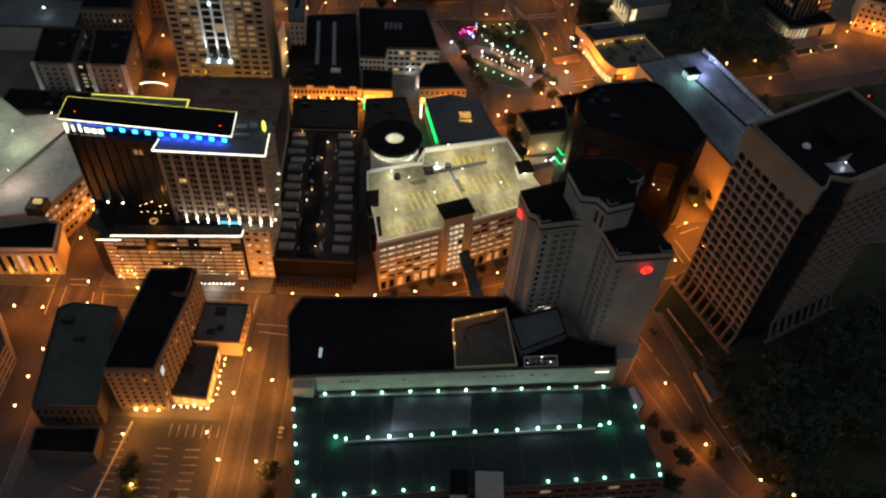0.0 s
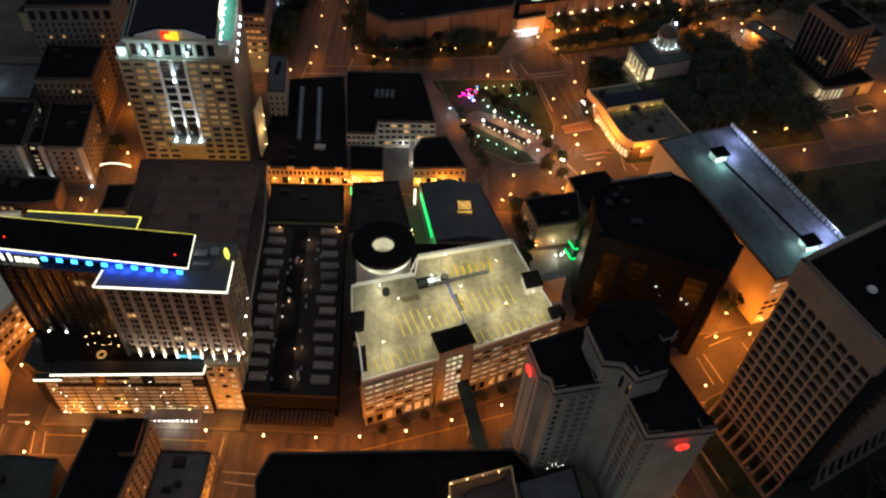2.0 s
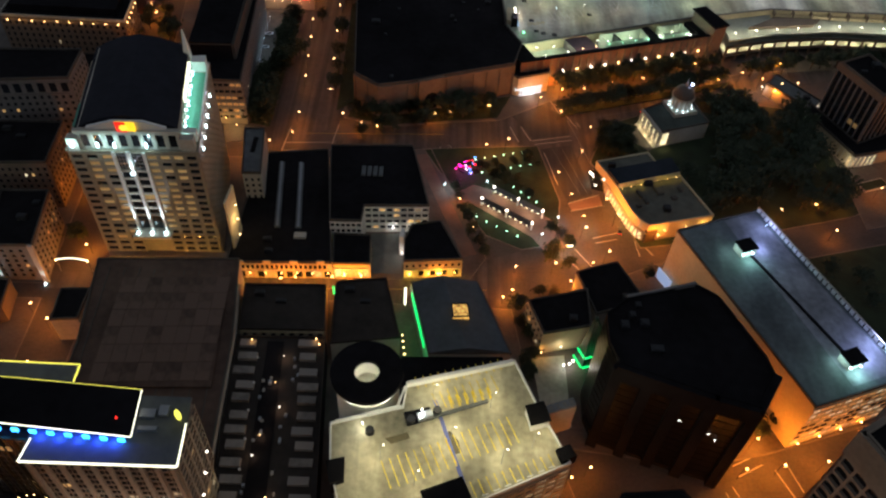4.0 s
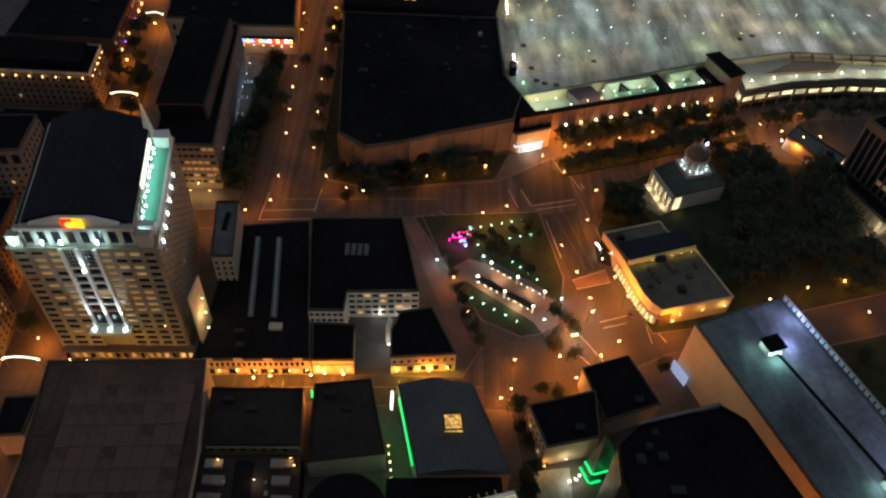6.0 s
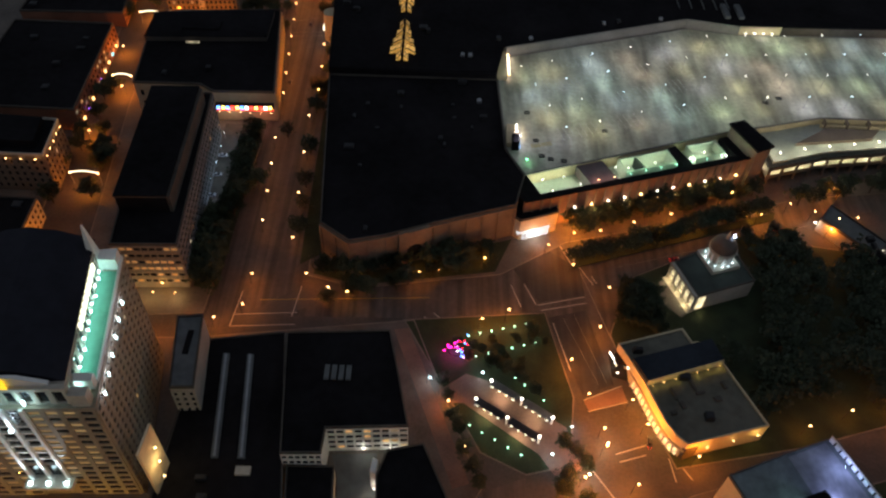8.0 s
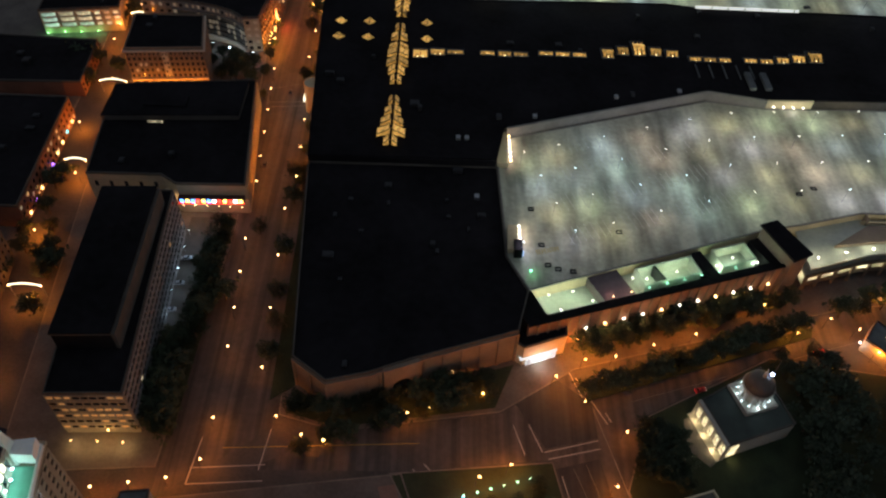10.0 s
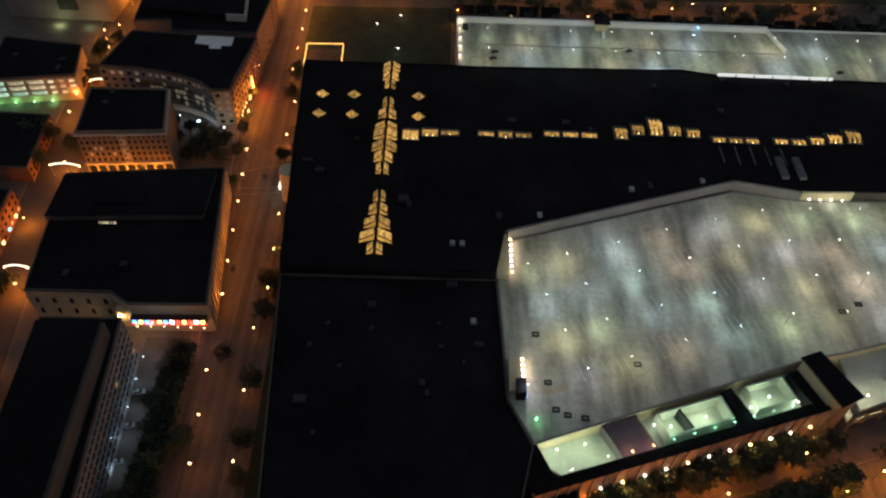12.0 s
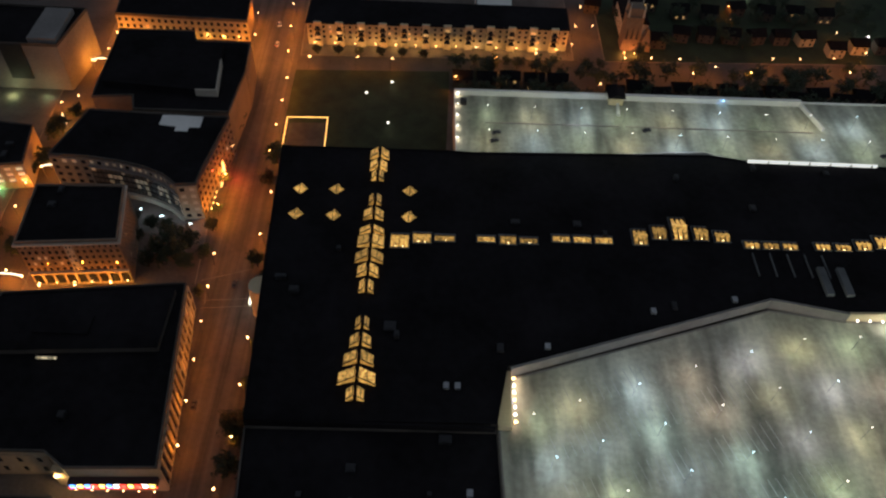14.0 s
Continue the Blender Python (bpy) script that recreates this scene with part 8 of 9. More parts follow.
mall_deck()
rng = random.Random(51)
WELL = [(46, 512), (58, 503), (158, 540), (203, 549), (310, 550), (310, 616), (180, 612), (150, 618), (50, 584)]
DECK_TINTS = (("deck", "decky", "deckb", "deckp", "deckv", "decky", "deck"), ("deckb", "deckb", "deckt", "deckp", "decky", "deckv", "deckp"),
              ("deckp", "decky", "deck", "deckb", "deckt", "deckv", "decky"), ("deckv", "deckv", "decky", "deckp", "deckt", "deck", "decky"))
for j, (x0, y0) in enumerate(((90, 582), (96.5, 566.5), (80.5, 542), (87, 526))):
    for i in range(-2, 11):
        x, y = x0 + 21.8 * i, y0 + 7.6 * i
        if x > 150:
            y -= (x - 150) * 0.27
        if x < 66:
            x, y = x + 5.5, y + 1.8
        if inside((x, y), WELL):
            lamp_at(x, y, 18, 7.4, DECK_TINTS[j][(i + 2) % 7], (1440, 1850, 1170)[(i + 2 * j + 4) % 3], 20 + 40 * rng.random())
arrow = Shape()
for k in range(9):
    arrow.obox(56 + k * 1.1, 515 + 0.3 * k, 1.75, 2.6, 0.4, 18.02, 18.04)
tagged(solid("crossing", arrow, PAINT_Y), "yellow striped crossing painted on the deck", "road marking", kind="structure")
for x, y, a, n in ((66, 538, 0.34, 26), (72, 520, 0.34, 30), (62, 556, 0.34, 26), (60, 573, 0.34, 14)):
    stalls("bay_marking", x, y, a, n, 3.0, 10, 18.02, surface("faint_bay_paint", (0.42, 0.42, 0.38), 0.8) if n == 26 and y == 538 else bpy.data.materials["faint_bay_paint"], "faint bay lines on the parking deck")
for x, y in ((60, 508), (64, 506), (58, 519), (55, 540), (70, 505), (92, 528), (178, 556), (186, 560)):
    tagged(solid("drain_box", Shape().ring([(x - 1.3, y - 1), (x + 1.3, y - 1), (x + 1.3, y + 1), (x - 1.3, y + 1)], [(x - 0.9, y - 0.6), (x + 0.9, y - 0.6), (x + 0.9, y + 0.6), (x - 0.9, y + 0.6)], 18.0, 18.5), DARKM), "low dark kerb box round a deck drain", "kerb box", "drain boxes")


# ---- second deck north of the mall ----
def north_deck():
    poly = ccw([(26, 702.5), (34, 703), (143, 713), (160, 706.5), (320, 705.5), (320, 757), (25, 751.5)])
    b = building("parking_deck", "long pale parking deck behind the mall", poly, 19.5, DECK_S, CREAM, parapet=0.9, cap=WHITEP)
    part("north_wall", Shape().prism(ccw([(25, 751.4), (104, 752.6), (104, 751.2), (25, 750)]), 19.5, 22.5), WHITEP, b)
    part("north_wall", Shape().prism(ccw([(108, 752.8), (200, 754), (200, 752), (108, 750.8)]), 19.5, 22.5), WHITEP, b)
    part("stair_hut", Shape().box(102, 747, 19.5, 109, 754.5, 24), CREAM, b)
    s = Shape()
    s.v += [(101, 746, 24), (110, 746, 24), (110, 755.5, 24), (101, 755.5, 24), (105.5, 746, 26.4), (105.5, 755.5, 26.4)]
    s.f += [(0, 1, 4), (2, 3, 5), (0, 4, 5, 3), (1, 2, 5, 4), (0, 3, 2, 1)]
    part("hut_roof", s, ROOF, b, "dark gabled roof")
    part("low_wall", Shape().prism(ccw([(105, 738.5), (106, 747), (107, 747), (106.4, 738.2)]), 19.5, 21), WHITEP, b)
    part("low_wall", Shape().prism(ccw([(40, 729.5), (105, 730.5), (105, 730.1), (40, 729.1)]), 19.5, 20.0), CONC, b)
    part("low_wall", Shape().prism(ccw([(108, 730.5), (200, 731.5), (200, 731.1), (108, 730.1)]), 19.5, 20.0), CONC, b)
    part("ramp_wall", Shape().prism(ccw([(199, 753), (205, 733), (206, 733), (200.4, 753)]), 19.5, 21.5), WHITEP, b)
    for k in range(5):
        wall_lamp(b, 26.6, 716 + k * 8.4, 21.2, BULB_W, 160, (1.0, 0.8, 0.6), 0.3)
    part("dark_box", Shape().box(28, 742, 19.5, 31, 745, 22), DARKM, b)
    wall_lamp(b, 160, 750.8, 22, glow("blue_lamp", (0.2, 0.5, 1.0), 12), 60, (0.2, 0.5, 1.0), 0.35)
    return b


north_deck()
for i in range(13):
    for j in range(2):
        lamp_at(40 + 22.4 * i, 714 + 18 * j + 0.25 * i, 19.5, 8.0, ("decky", "deck", "deckb")[(i * 2 + j) % 3], (1500, 2200, 1150)[(i + 2 * j) % 3], 20 + 50 * rng.random())
for x, y in ((44, 716), (45, 722), (118, 728), (230, 716)):
    car(x, y, 20, (0.05, 0.05, 0.06), "black", 19.52)


# ---- office with penthouse beside the avenue ----
off = building("office_building", "long office building with a dark roof and pale banded walls", [(-126, 534), (-97, 534.5), (-90, 437), (-116, 436)], 26.5, ROOF, GREYST, parapet=0.7)
facade(off, (-116, 436), (-90, 437), 3, 26, 9, 6, 0.8, 0.42, 0.4, GREYST, mats=(GLASS, LIT_DIM, LIT_DIM), depth=0.4)
facade(off, (-90, 437), (-97, 534.5), 3, 26, 30, 6, 0.85, 0.5, 0.02, GREYST, depth=0.5, most=50)
part("penthouse", Shape().prism(ccw([(-121, 526), (-100, 527), (-97, 455), (-117, 454)]), 26.5, 34.6), ROOF, off)
part("penthouse_cap", Shape().prism(ccw([(-121.2, 526.2), (-99.8, 527.2), (-96.8, 454.8), (-117.2, 453.8)]), 34.6, 35.5), ROOF_B, off)
part("penthouse_roof", Shape().prism(ccw([(-121.4, 526.4), (-99.6, 527.4), (-96.6, 454.6), (-117.4, 453.6)]), 35.5, 36.0), ROOF, off, "black penthouse roof")
part("penthouse_edge", Shape().prism(ccw([(-99.8, 527), (-98.4, 527), (-95.4, 455), (-96.8, 455)]), 26.5, 35), ROOF_B, off)
wall_lamp(off, -100, 435, 5, BULB_O, 500, AMBER, 0.3)
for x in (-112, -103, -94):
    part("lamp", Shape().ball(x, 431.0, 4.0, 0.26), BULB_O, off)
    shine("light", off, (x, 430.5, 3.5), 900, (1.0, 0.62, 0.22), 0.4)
tagged(solid("side_lot", Shape().prism(ccw([(-95.5, 478), (-81, 480), (-85, 545), (-97, 545)]), 0.14, 0.2), ROOF_B), "grey side lot behind the office", "parking lot", kind="structure")
for y in (488, 500, 512, 524, 534):
    g = thing("bollard_light", -94.2 - (y - 488) * 0.02, y, 0.2, "short steel post with a cool white lamp beside the lot", "bollard light", "bollard lights")
    part("post", Shape().cyl(-94.2 - (y - 488) * 0.02, y, 0.2, 3.0, 0.07, n=6), STEEL, g)
    part("lamp", Shape().ball(-94.0 - (y - 488) * 0.02, y, 3.2, 0.2), BULB_C, g)
    shine("light", g, (-92.4, y, 3.6), 330, (0.6, 0.82, 1.0), 0.2)
for y in (492, 506, 520):
    car(-93.2, y, 8, (0.4, 0.42, 0.45), "silver", 0.2)

# ---- theatre block with a marquee ----
th = building("theatre", "large theatre block with a black roof", [(-148, 618), (-79.5, 626), (-71, 549), (-101, 548), (-109, 553.5), (-142, 553)], 17.5, ROOF, TAN, parapet=0.8, units=3, seed=13)
part("stage_house", Shape().prism(ccw([(-146, 614), (-82, 621), (-82, 594), (-146, 590)]), 17.5, 20.3), ROOF_B, th)
part("stage_roof", Shape().prism(ccw([(-146.2, 614.2), (-81.8, 621.2), (-81.8, 593.8), (-146.2, 589.8)]), 20.3, 20.6), ROOF, th, "black roof")
part("low_roof", Shape().box(-128, 598, 20.6, -108, 606, 21.4), ROOF, th)
facade(th, (-71, 549), (-75.5, 590), 1, 16, 10, 1, 0.62, 0.9, 0.0, TAN, depth=0.6)
facade(th, (-75.5, 590), (-79.5, 626), 1, 16, 9, 2, 0.55, 0.8, 0.06, TAN, mats=(GLASS, LIT_DIM, LIT_DIM), depth=0.6)
facade(th, (-142, 553), (-109, 553.5), 2, 15, 5, 2, 0.25, 0.5, 0.0, TAN, depth=0.3)
for k in range(5):
    part("roof_lamp", Shape().box(-124 + k * 1.5, 588.6, 18.2, -123 + k * 1.5, 589.2, 19.2), LIT_P, th)
marq = part("marquee", Shape().prism(ccw([(-101, 548), (-72, 549), (-72, 546.4), (-101, 545.4)]), 8.6, 11.2), surface("dark_marquee", (0.05, 0.02, 0.02), 0.5), th, "dark marquee with coloured glowing letters")
cols = [glow("marquee_blue", (0.1, 0.3, 1.0), 5), glow("marquee_yellow", (1.0, 0.75, 0.15), 5), glow("marquee_red", (1.0, 0.05, 0.03), 4), glow("marquee_white", (1.0, 0.95, 0.85), 6)]
for k in range(12):
    part("marquee_letter", Shape().box(-100 + k * 2.35, 545.0 + k * 0.08, 9.2, -98.5 + k * 2.35, 545.3 + k * 0.08, 11.0), cols[(0, 1, 0, 2, 1, 0, 3, 2, 1, 2, 3, 1)[k]], marq)
strip(th, "red_line", (-101, 545.2, 8.7), (-72, 546.2, 8.7), 0.3, NEON_R)
for k in range(6):
    part("marquee_lamp", Shape().ball(-99 + k * 5.2, 545.2, 7.6, 0.25), BULB_O, th)
shine("light", th, (-94, 543.6, 7), 900, (1.0, 0.6, 0.35), 0.4)
shine("light", th, (-78, 544, 7), 900, (1.0, 0.3, 0.15), 0.4)
wall_lamp(th, -106.5, 549.2, 8.5, BULB_O, 1200, (1.0, 0.62, 0.25), 0.7)
part("lamp_housing", Shape().box(-108, 549.8, 0, -102, 552, 11), CREAM, th)

# ---- old brick hotel, crescent and the blocks further north ----
ht = building("old_hotel", "eight-storey brick hotel with a stone base and a black roof", [(-147, 636), (-108, 639.5), (-114, 670), (-150, 668.5)], 26, ROOF, BROWN, parapet=1.0, cap=BROWN, units=2, seed=8)
facade(ht, (-147, 636), (-129, 637.6), 8.4, 22, 7, 4, 0.5, 0.55, 0.08, BROWN, mats=(GLASS, LIT_FAINT, LIT_FAINT), depth=0.35)
facade(ht, (-126, 637.9), (-108, 639.5), 8.4, 22, 7, 4, 0.5, 0.55, 0.08, BROWN, mats=(GLASS, LIT_FAINT, LIT_FAINT), depth=0.35)
facade(ht, (-147, 636), (-108, 639.5), 22.2, 24.6, 18, 1, 0.4, 0.6, 0.0, BROWN, depth=0.35)
arch_facade(ht, (-147, 636), (-108, 639.5), 0.4, 8.2, 9, 1, TAN, GLASS, 0.7, 9)
facade(ht, (-108, 639.5), (-114, 670), 4, 25, 13, 7, 0.4, 0.5, 0.06, BROWN, depth=0.35)
part("belt_course", Shape().obox(-127.5, 637.1, math.atan2(3.5, 39), 39.4, 1.2, 8.2, 8.7), STONE, ht)
part("cornice", Shape().ring(offset(ccw([(-147, 636), (-108, 639.5), (-114, 670), (-150, 668.5)]), -1.0), offset(ccw([(-147, 636), (-108, 639.5), (-114, 670), (-150, 668.5)]), 0.2), 24.6, 25.4), STONE, ht)
facade(ht, (-129, 637.4), (-126, 637.7), 8.6, 24.6, 2, 6, 0.6, 0.6, 0.1, STONE, mats=(GLASS, LIT_FAINT, LIT_FAINT), depth=0.6)
for k in range(6):
    wall_lamp(ht, -144 + k * 7, 633.6 + k * 0.62, 4.4, BULB_O, 480, AMBER, 0.28)
cres = building("office_building", "office building with a concave glass front and a black roof", [(-155, 692), (-138, 691.5), (-124, 689.5), (-112, 686.5), (-102, 682), (-95, 676), (-86.5, 677), (-86, 686), (-81, 722), (-147, 724)], 22, ROOF, GREYST, parapet=0.7)
for p, q in (((-138, 691.5), (-124, 689.5)), ((-124, 689.5), (-112, 686.5)), ((-112, 686.5), (-102, 682)), ((-102, 682), (-95, 676))):
    facade(cres, p, q, 17.4, 21.4, 4, 1, 0.55, 0.5, 0.7, GREYST, mats=(GLASS, LIT_FAINT, LIT_FAINT), depth=0.5, rng=random.Random(31))
    facade(cres, p, q, 3.4, 16.8, 6, 4, 0.9, 0.72, 0.3, DARKM, mats=(HOTELGL, LIT_FAINT, LIT_FAINT), depth=0.25, rng=random.Random(32))
    u, w = Vector(p), Vector(q)
    d = (w - u).normalized()
    c = (u + w) / 2 + Vector((d.y, -d.x)) * 0.7
    part("curved_ledge", Shape().obox(c.x, c.y, math.atan2(d.y, d.x), (w - u).length + 0.3, 1.4, 16.8, 17.3), GREYST, cres)
    part("foot_wall", Shape().obox(c.x, c.y, math.atan2(d.y, d.x), (w - u).length + 0.3, 1.2, 0.0, 3.2), STONE, cres)
facade(cres, (-155, 692), (-138, 691.5), 1, 21, 4, 5, 0.5, 0.5, 0.4, GREYST, mats=(GLASS, LIT_FAINT, LIT_FAINT), depth=0.4)
facade(cres, (-95, 676), (-86.5, 677), 1, 21, 2, 5, 0.5, 0.5, 0.6, TAN, mats=(GLASS, LIT_FAINT, LIT_FAINT), depth=0.4)
facade(cres, (-86.5, 677), (-81, 722), 1, 21, 12, 5, 0.5, 0.5, 0.06, BROWN, depth=0.4)
for x, y in ((-106, 674), (-99, 666), (-92, 670), (-116, 678)):
    street_lamp(x, y, 4.0, "cool", 260)
part("pale_roof", Shape().prism(ccw([(-112, 722), (-93, 723), (-93, 714), (-98, 714), (-98, 711), (-104, 711), (-104, 714), (-112, 715)]), 22.02, 22.3), WHITEP, cres, "pale roof patch")
for k in range(4):
    wall_lamp(cres, -83.6, 680 + k * 3.5, 4, BULB_O, 200, AMBER, 0.26)
sculpt = thing("flame_sculpture", -83, 702, 0.14, "tall glowing orange flame-shaped street sculpture", "sculpture")
part("blade", Shape().tube((-83.6, 698, 0.2), (-82.2, 703, 7), 0.35, 0.6).tube((-82.2, 703, 7), (-83.2, 706, 11), 0.6, 0.15), glow("flame_glow", (1.0, 0.5, 0.15), 5), sculpt)
shine("light", sculpt, (-78.5, 702, 5), 3600, (1.0, 0.06, 0.02), 0.5)
nb = building("office_building", "dark flat-roofed department block", [(-149, 733.5), (-130, 736), (-127, 725.5), (-82, 726), (-80, 758), (-82, 783), (-110, 783), (-113, 792), (-152, 791)], 22, ROOF, BROWN, parapet=0.7)
part("upper_block", Shape().prism(ccw([(-146, 742), (-100, 738), (-90, 738), (-93, 763), (-94, 776), (-148, 784)]), 22, 25.5), ROOF, nb)
part("pale_wall", Shape().prism(ccw([(-100, 737.4), (-89.6, 737.4), (-89.4, 738), (-92.2, 762.5), (-92.9, 762.5), (-90.2, 738.1), (-100, 738)]), 22, 26), STONE, nb, "pale stair wall")
facade(nb, (-80, 758), (-82, 783), 1, 20, 7, 4, 0.4, 0.45, 0.05, BROWN, depth=0.4)
nr = building("apartment_row", "long low apartment row with amber-lit windows", [(-165, 818), (-91, 816), (-93, 840), (-167, 842)], 14, ROOF, BROWN)
facade(nr, (-165, 818), (-91, 816), 1, 13, 20, 3, 0.5, 0.55, 0.05, TAN, depth=0.4)
for k in range(8):
    wall_lamp(nr, -160 + k * 9, 815.6, 4, BULB_O, 1500, AMBER, 0.3)

# ---- west side of the narrow street ----
w1 = building("office_building", "stone building with a row of lamps under its cornice", [(-230, 492), (-163, 491), (-165, 516), (-230, 520)], 22, ROOF, BROWN, parapet=1.0, cap=STONE)
part("set_back", Shape().prism(ccw([(-226, 497), (-168, 496), (-170, 513), (-226, 516)]), 22, 26), ROOF, w1)
facade(w1, (-230, 492), (-163, 491), 2, 20, 20, 5, 0.4, 0.55, 0.02, BROWN, depth=0.4)
facade(w1, (-163, 491), (-165, 516), 2, 20, 7, 5, 0.4, 0.55, 0.02, BROWN, depth=0.4)
for k in range(10):
    wall_lamp(w1, -225 + k * 6.5, 490.2, 20.5, BULB_O, 70, AMBER, 0.28)
for k in range(5):
    wall_lamp(w1, -162.4 - k * 0.4, 493 + k * 5, 20.5, BULB_O, 70, AMBER, 0.28)
w2 = building("shop_building", "row of old shops with a dark roof", [(-230, 450), (-162, 450), (-163, 474), (-230, 476)], 12, ROOF, CREAM, units=4, seed=4)
facade(w2, (-162, 450), (-163, 474), 1, 11, 7, 3, 0.45, 0.5, 0.2, CREAM, depth=0.3)
w3 = building("shop_building", "dark block of bars along the narrow street", [(-225, 536), (-167, 535), (-171, 612), (-225, 612)], 13, ROOF, BRICK, units=5, seed=6)
facade(w3, (-167, 535), (-171, 612), 1, 12, 18, 3, 0.45, 0.5, 0.22, BRICK, depth=0.3)
neon = [glow("violet_sign", (0.35, 0.15, 1.0), 3), glow("teal_sign", (0.1, 0.7, 1.0), 3), glow("amber_sign", (1.0, 0.6, 0.2), 5)]
for k in range(9):
    part("bar_sign", Shape().box(-166.4 - k * 0.42, 540 + k * 8, 3.2, -165.9 - k * 0.42, 541.3 + k * 8, 4.4), neon[(2, 0, 2, 1, 0, 2, 2, 1, 2)[k]], w3, "glowing bar sign")
w4 = building("library", "civic building with tall lit windows and green lamps", [(-212, 686), (-169, 693), (-174, 719), (-216, 724)], 15, ROOF, TAN, units=3, seed=3)
facade(w4, (-212, 686), (-184, 690.6), 4, 14, 3, 3, 0.82, 0.7, 1.0, TAN, mats=(LIT_G, glow("lit_cool_window", (0.7, 1.0, 0.75), 0.55, 0.3, 0.5), LIT_G), depth=0.5)
facade(w4, (-184, 690.6), (-169, 693), 4, 14, 3, 3, 0.6, 0.6, 0.9, TAN, mats=(LIT_P, LIT_G, LIT_P), depth=0.5)
for k in range(4):
    wall_lamp(w4, -210 + k * 9, 684.2 + k * 1.5, 2.0, glow("green_ground_lamp", (0.3, 1.0, 0.3), 10) if k == 0 else bpy.data.materials["green_ground_lamp"], 500, (0.3, 1.0, 0.35), 0.35)
w5 = building("court_house", "pale concrete block with a dark panel as its shaded recess", [(-235, 768), (-212, 766), (-175, 766), (-171, 800), (-235, 802)], 27, ROOF, GREYST, parapet=1.2)
# dark panel on the wall stands in for shade in a recess
part("deep_recess", Shape().box(-204, 765.2, 7, -193, 766.4, 27.6), DARKM, w5)
part("roof_step", Shape().box(-190, 768, 27, -176, 796, 30), GREYST, w5)
shine("light", w5, (-204, 759, 2.5), 1100, (0.85, 1.0, 0.45), 0.5)
shine("light", w5, (-186, 759, 2.5), 500, (0.7, 1.0, 0.5), 0.5)
w6 = building("shop_building", "low dark block between the civic buildings", [(-230, 628), (-172, 630), (-175, 668), (-230, 670)], 9, ROOF, BRICK, units=3, seed=2)
facade(w6, (-172, 630), (-175, 668), 1, 8, 9, 2, 0.45, 0.5, 0.25, BRICK, depth=0.3)
# light arches over the narrow street
for x0, x1, y in ((-149, -136, 335), (-158, -145, 497), (-161, -151.5, 573), (-164, -150.5, 635), (-169, -158, 784), (-166, -156, 700)):
    a = thing("light_arch", (x0 + x1) / 2, y, 0, "slim steel arch with a white line of light over the street", "light arch", "light arches")
    for x in (x0, x1):
        part("post", Shape().cyl(x, y, 0, 7, 0.15, n=6), STEEL, a)
    n = 10
    arch = Shape()
    pts = [(x0 + (x1 - x0) * k / n, y, 7 + 1.2 * math.sin(math.pi * k / n)) for k in range(n + 1)]
    for p, q in zip(pts, pts[1:]):
        arch.tube(p, q, 0.32, n=5)
    part("light_tube", arch, NEON_W, a, "white line of light")
    for x in (x0, x1):
        part("lamp", Shape().ball(x, y - 0.4, 7.2, 0.4), BULB_O, a)
    shine("light", a, ((x0 + x1) / 2, y - 0.6, 7.0), 2200, ORANGE, 0.5)

# ---- north edge: apartments, church, houses ----
ap = thing("apartment_building", 15, 824, 0, "long five-storey apartment building with balconies lit in amber", "apartment building")
part("body", Shape().prism(ccw([(-58, 817), (90, 820.5), (90, 842), (-58, 842)]), 0, 14), TAN, ap)
part("roof", Shape().prism(ccw([(-58.6, 816.4), (90.6, 819.9), (90.6, 842.6), (-58.6, 842.6)]), 14, 14.8), ROOF, ap)
for k in range(12):
    x = -52 + k * 12.2
    y = 817 + (x + 58) * 0.0236
    tw = part("bay_front", Shape().box(x - 2.2, y - 1.6, 0, x + 2.2, y, 15.4), CREAM, ap)
    for z in (4.2, 7.4, 10.6):
        part("balcony", Shape().box(x - 1.7, y - 2.4, z, x + 1.7, y - 1.6, z + 0.9), DARKM, tw)
        part("balcony_window", Shape().box(x - 1.2, y - 1.75, z + 0.95, x + 1.2, y - 1.6, z + 2.4), LIT_W if (k + int(z)) % 4 == 0 else GLASS, tw)
facade(ap, (-58, 817), (90, 820.5), 4, 13.6, 40, 3, 0.4, 0.5, 0.12, TAN, depth=0.3)
for k in range(13):
    x = -54 + k * 11.5
    wall_lamp(ap, x, 813.6 + (x + 58) * 0.0236, 3.6, BULB_W if k == 8 else BULB_O, 900, (1.0, 0.5, 0.12), 0.34)
ch = thing("church", 127, 832, 0, "stone church with a tall square tower lit in orange", "church")
part("tower", Shape().box(122.5, 824, 0, 132, 833, 22), BROWN, ch)
part("belfry", Shape().box(123.5, 825, 22, 131, 832, 27), BROWN, ch)
for x in (124.2, 127.2, 130.2):
    part("lancet_window", Shape().prism([(x - 0.7, 823.7), (x + 0.7, 823.7), (x + 0.7, 824.1), (x - 0.7, 824.1)], 8, 15, [(x - 0.1, 823.7), (x + 0.1, 823.7), (x + 0.1, 824.1), (x - 0.1, 824.1)]), DARKM, ch)
part("west_gable", Shape().prism([(132, 823.2), (140, 823.2), (140, 826), (132, 826)], 0, 15, [(135.4, 823.2), (136.6, 823.2), (136.6, 826), (135.4, 826)]), BROWN, ch)
for x in (123, 131.4):
    for y in (824.6, 832.4):
        part("pinnacle", Shape().cyl(x, y, 22, 31, 0.8, 0.1, 6), STONE, ch)
part("nave", Shape().box(124, 833, 0, 138, 862, 12), STONE, ch)
s = Shape()
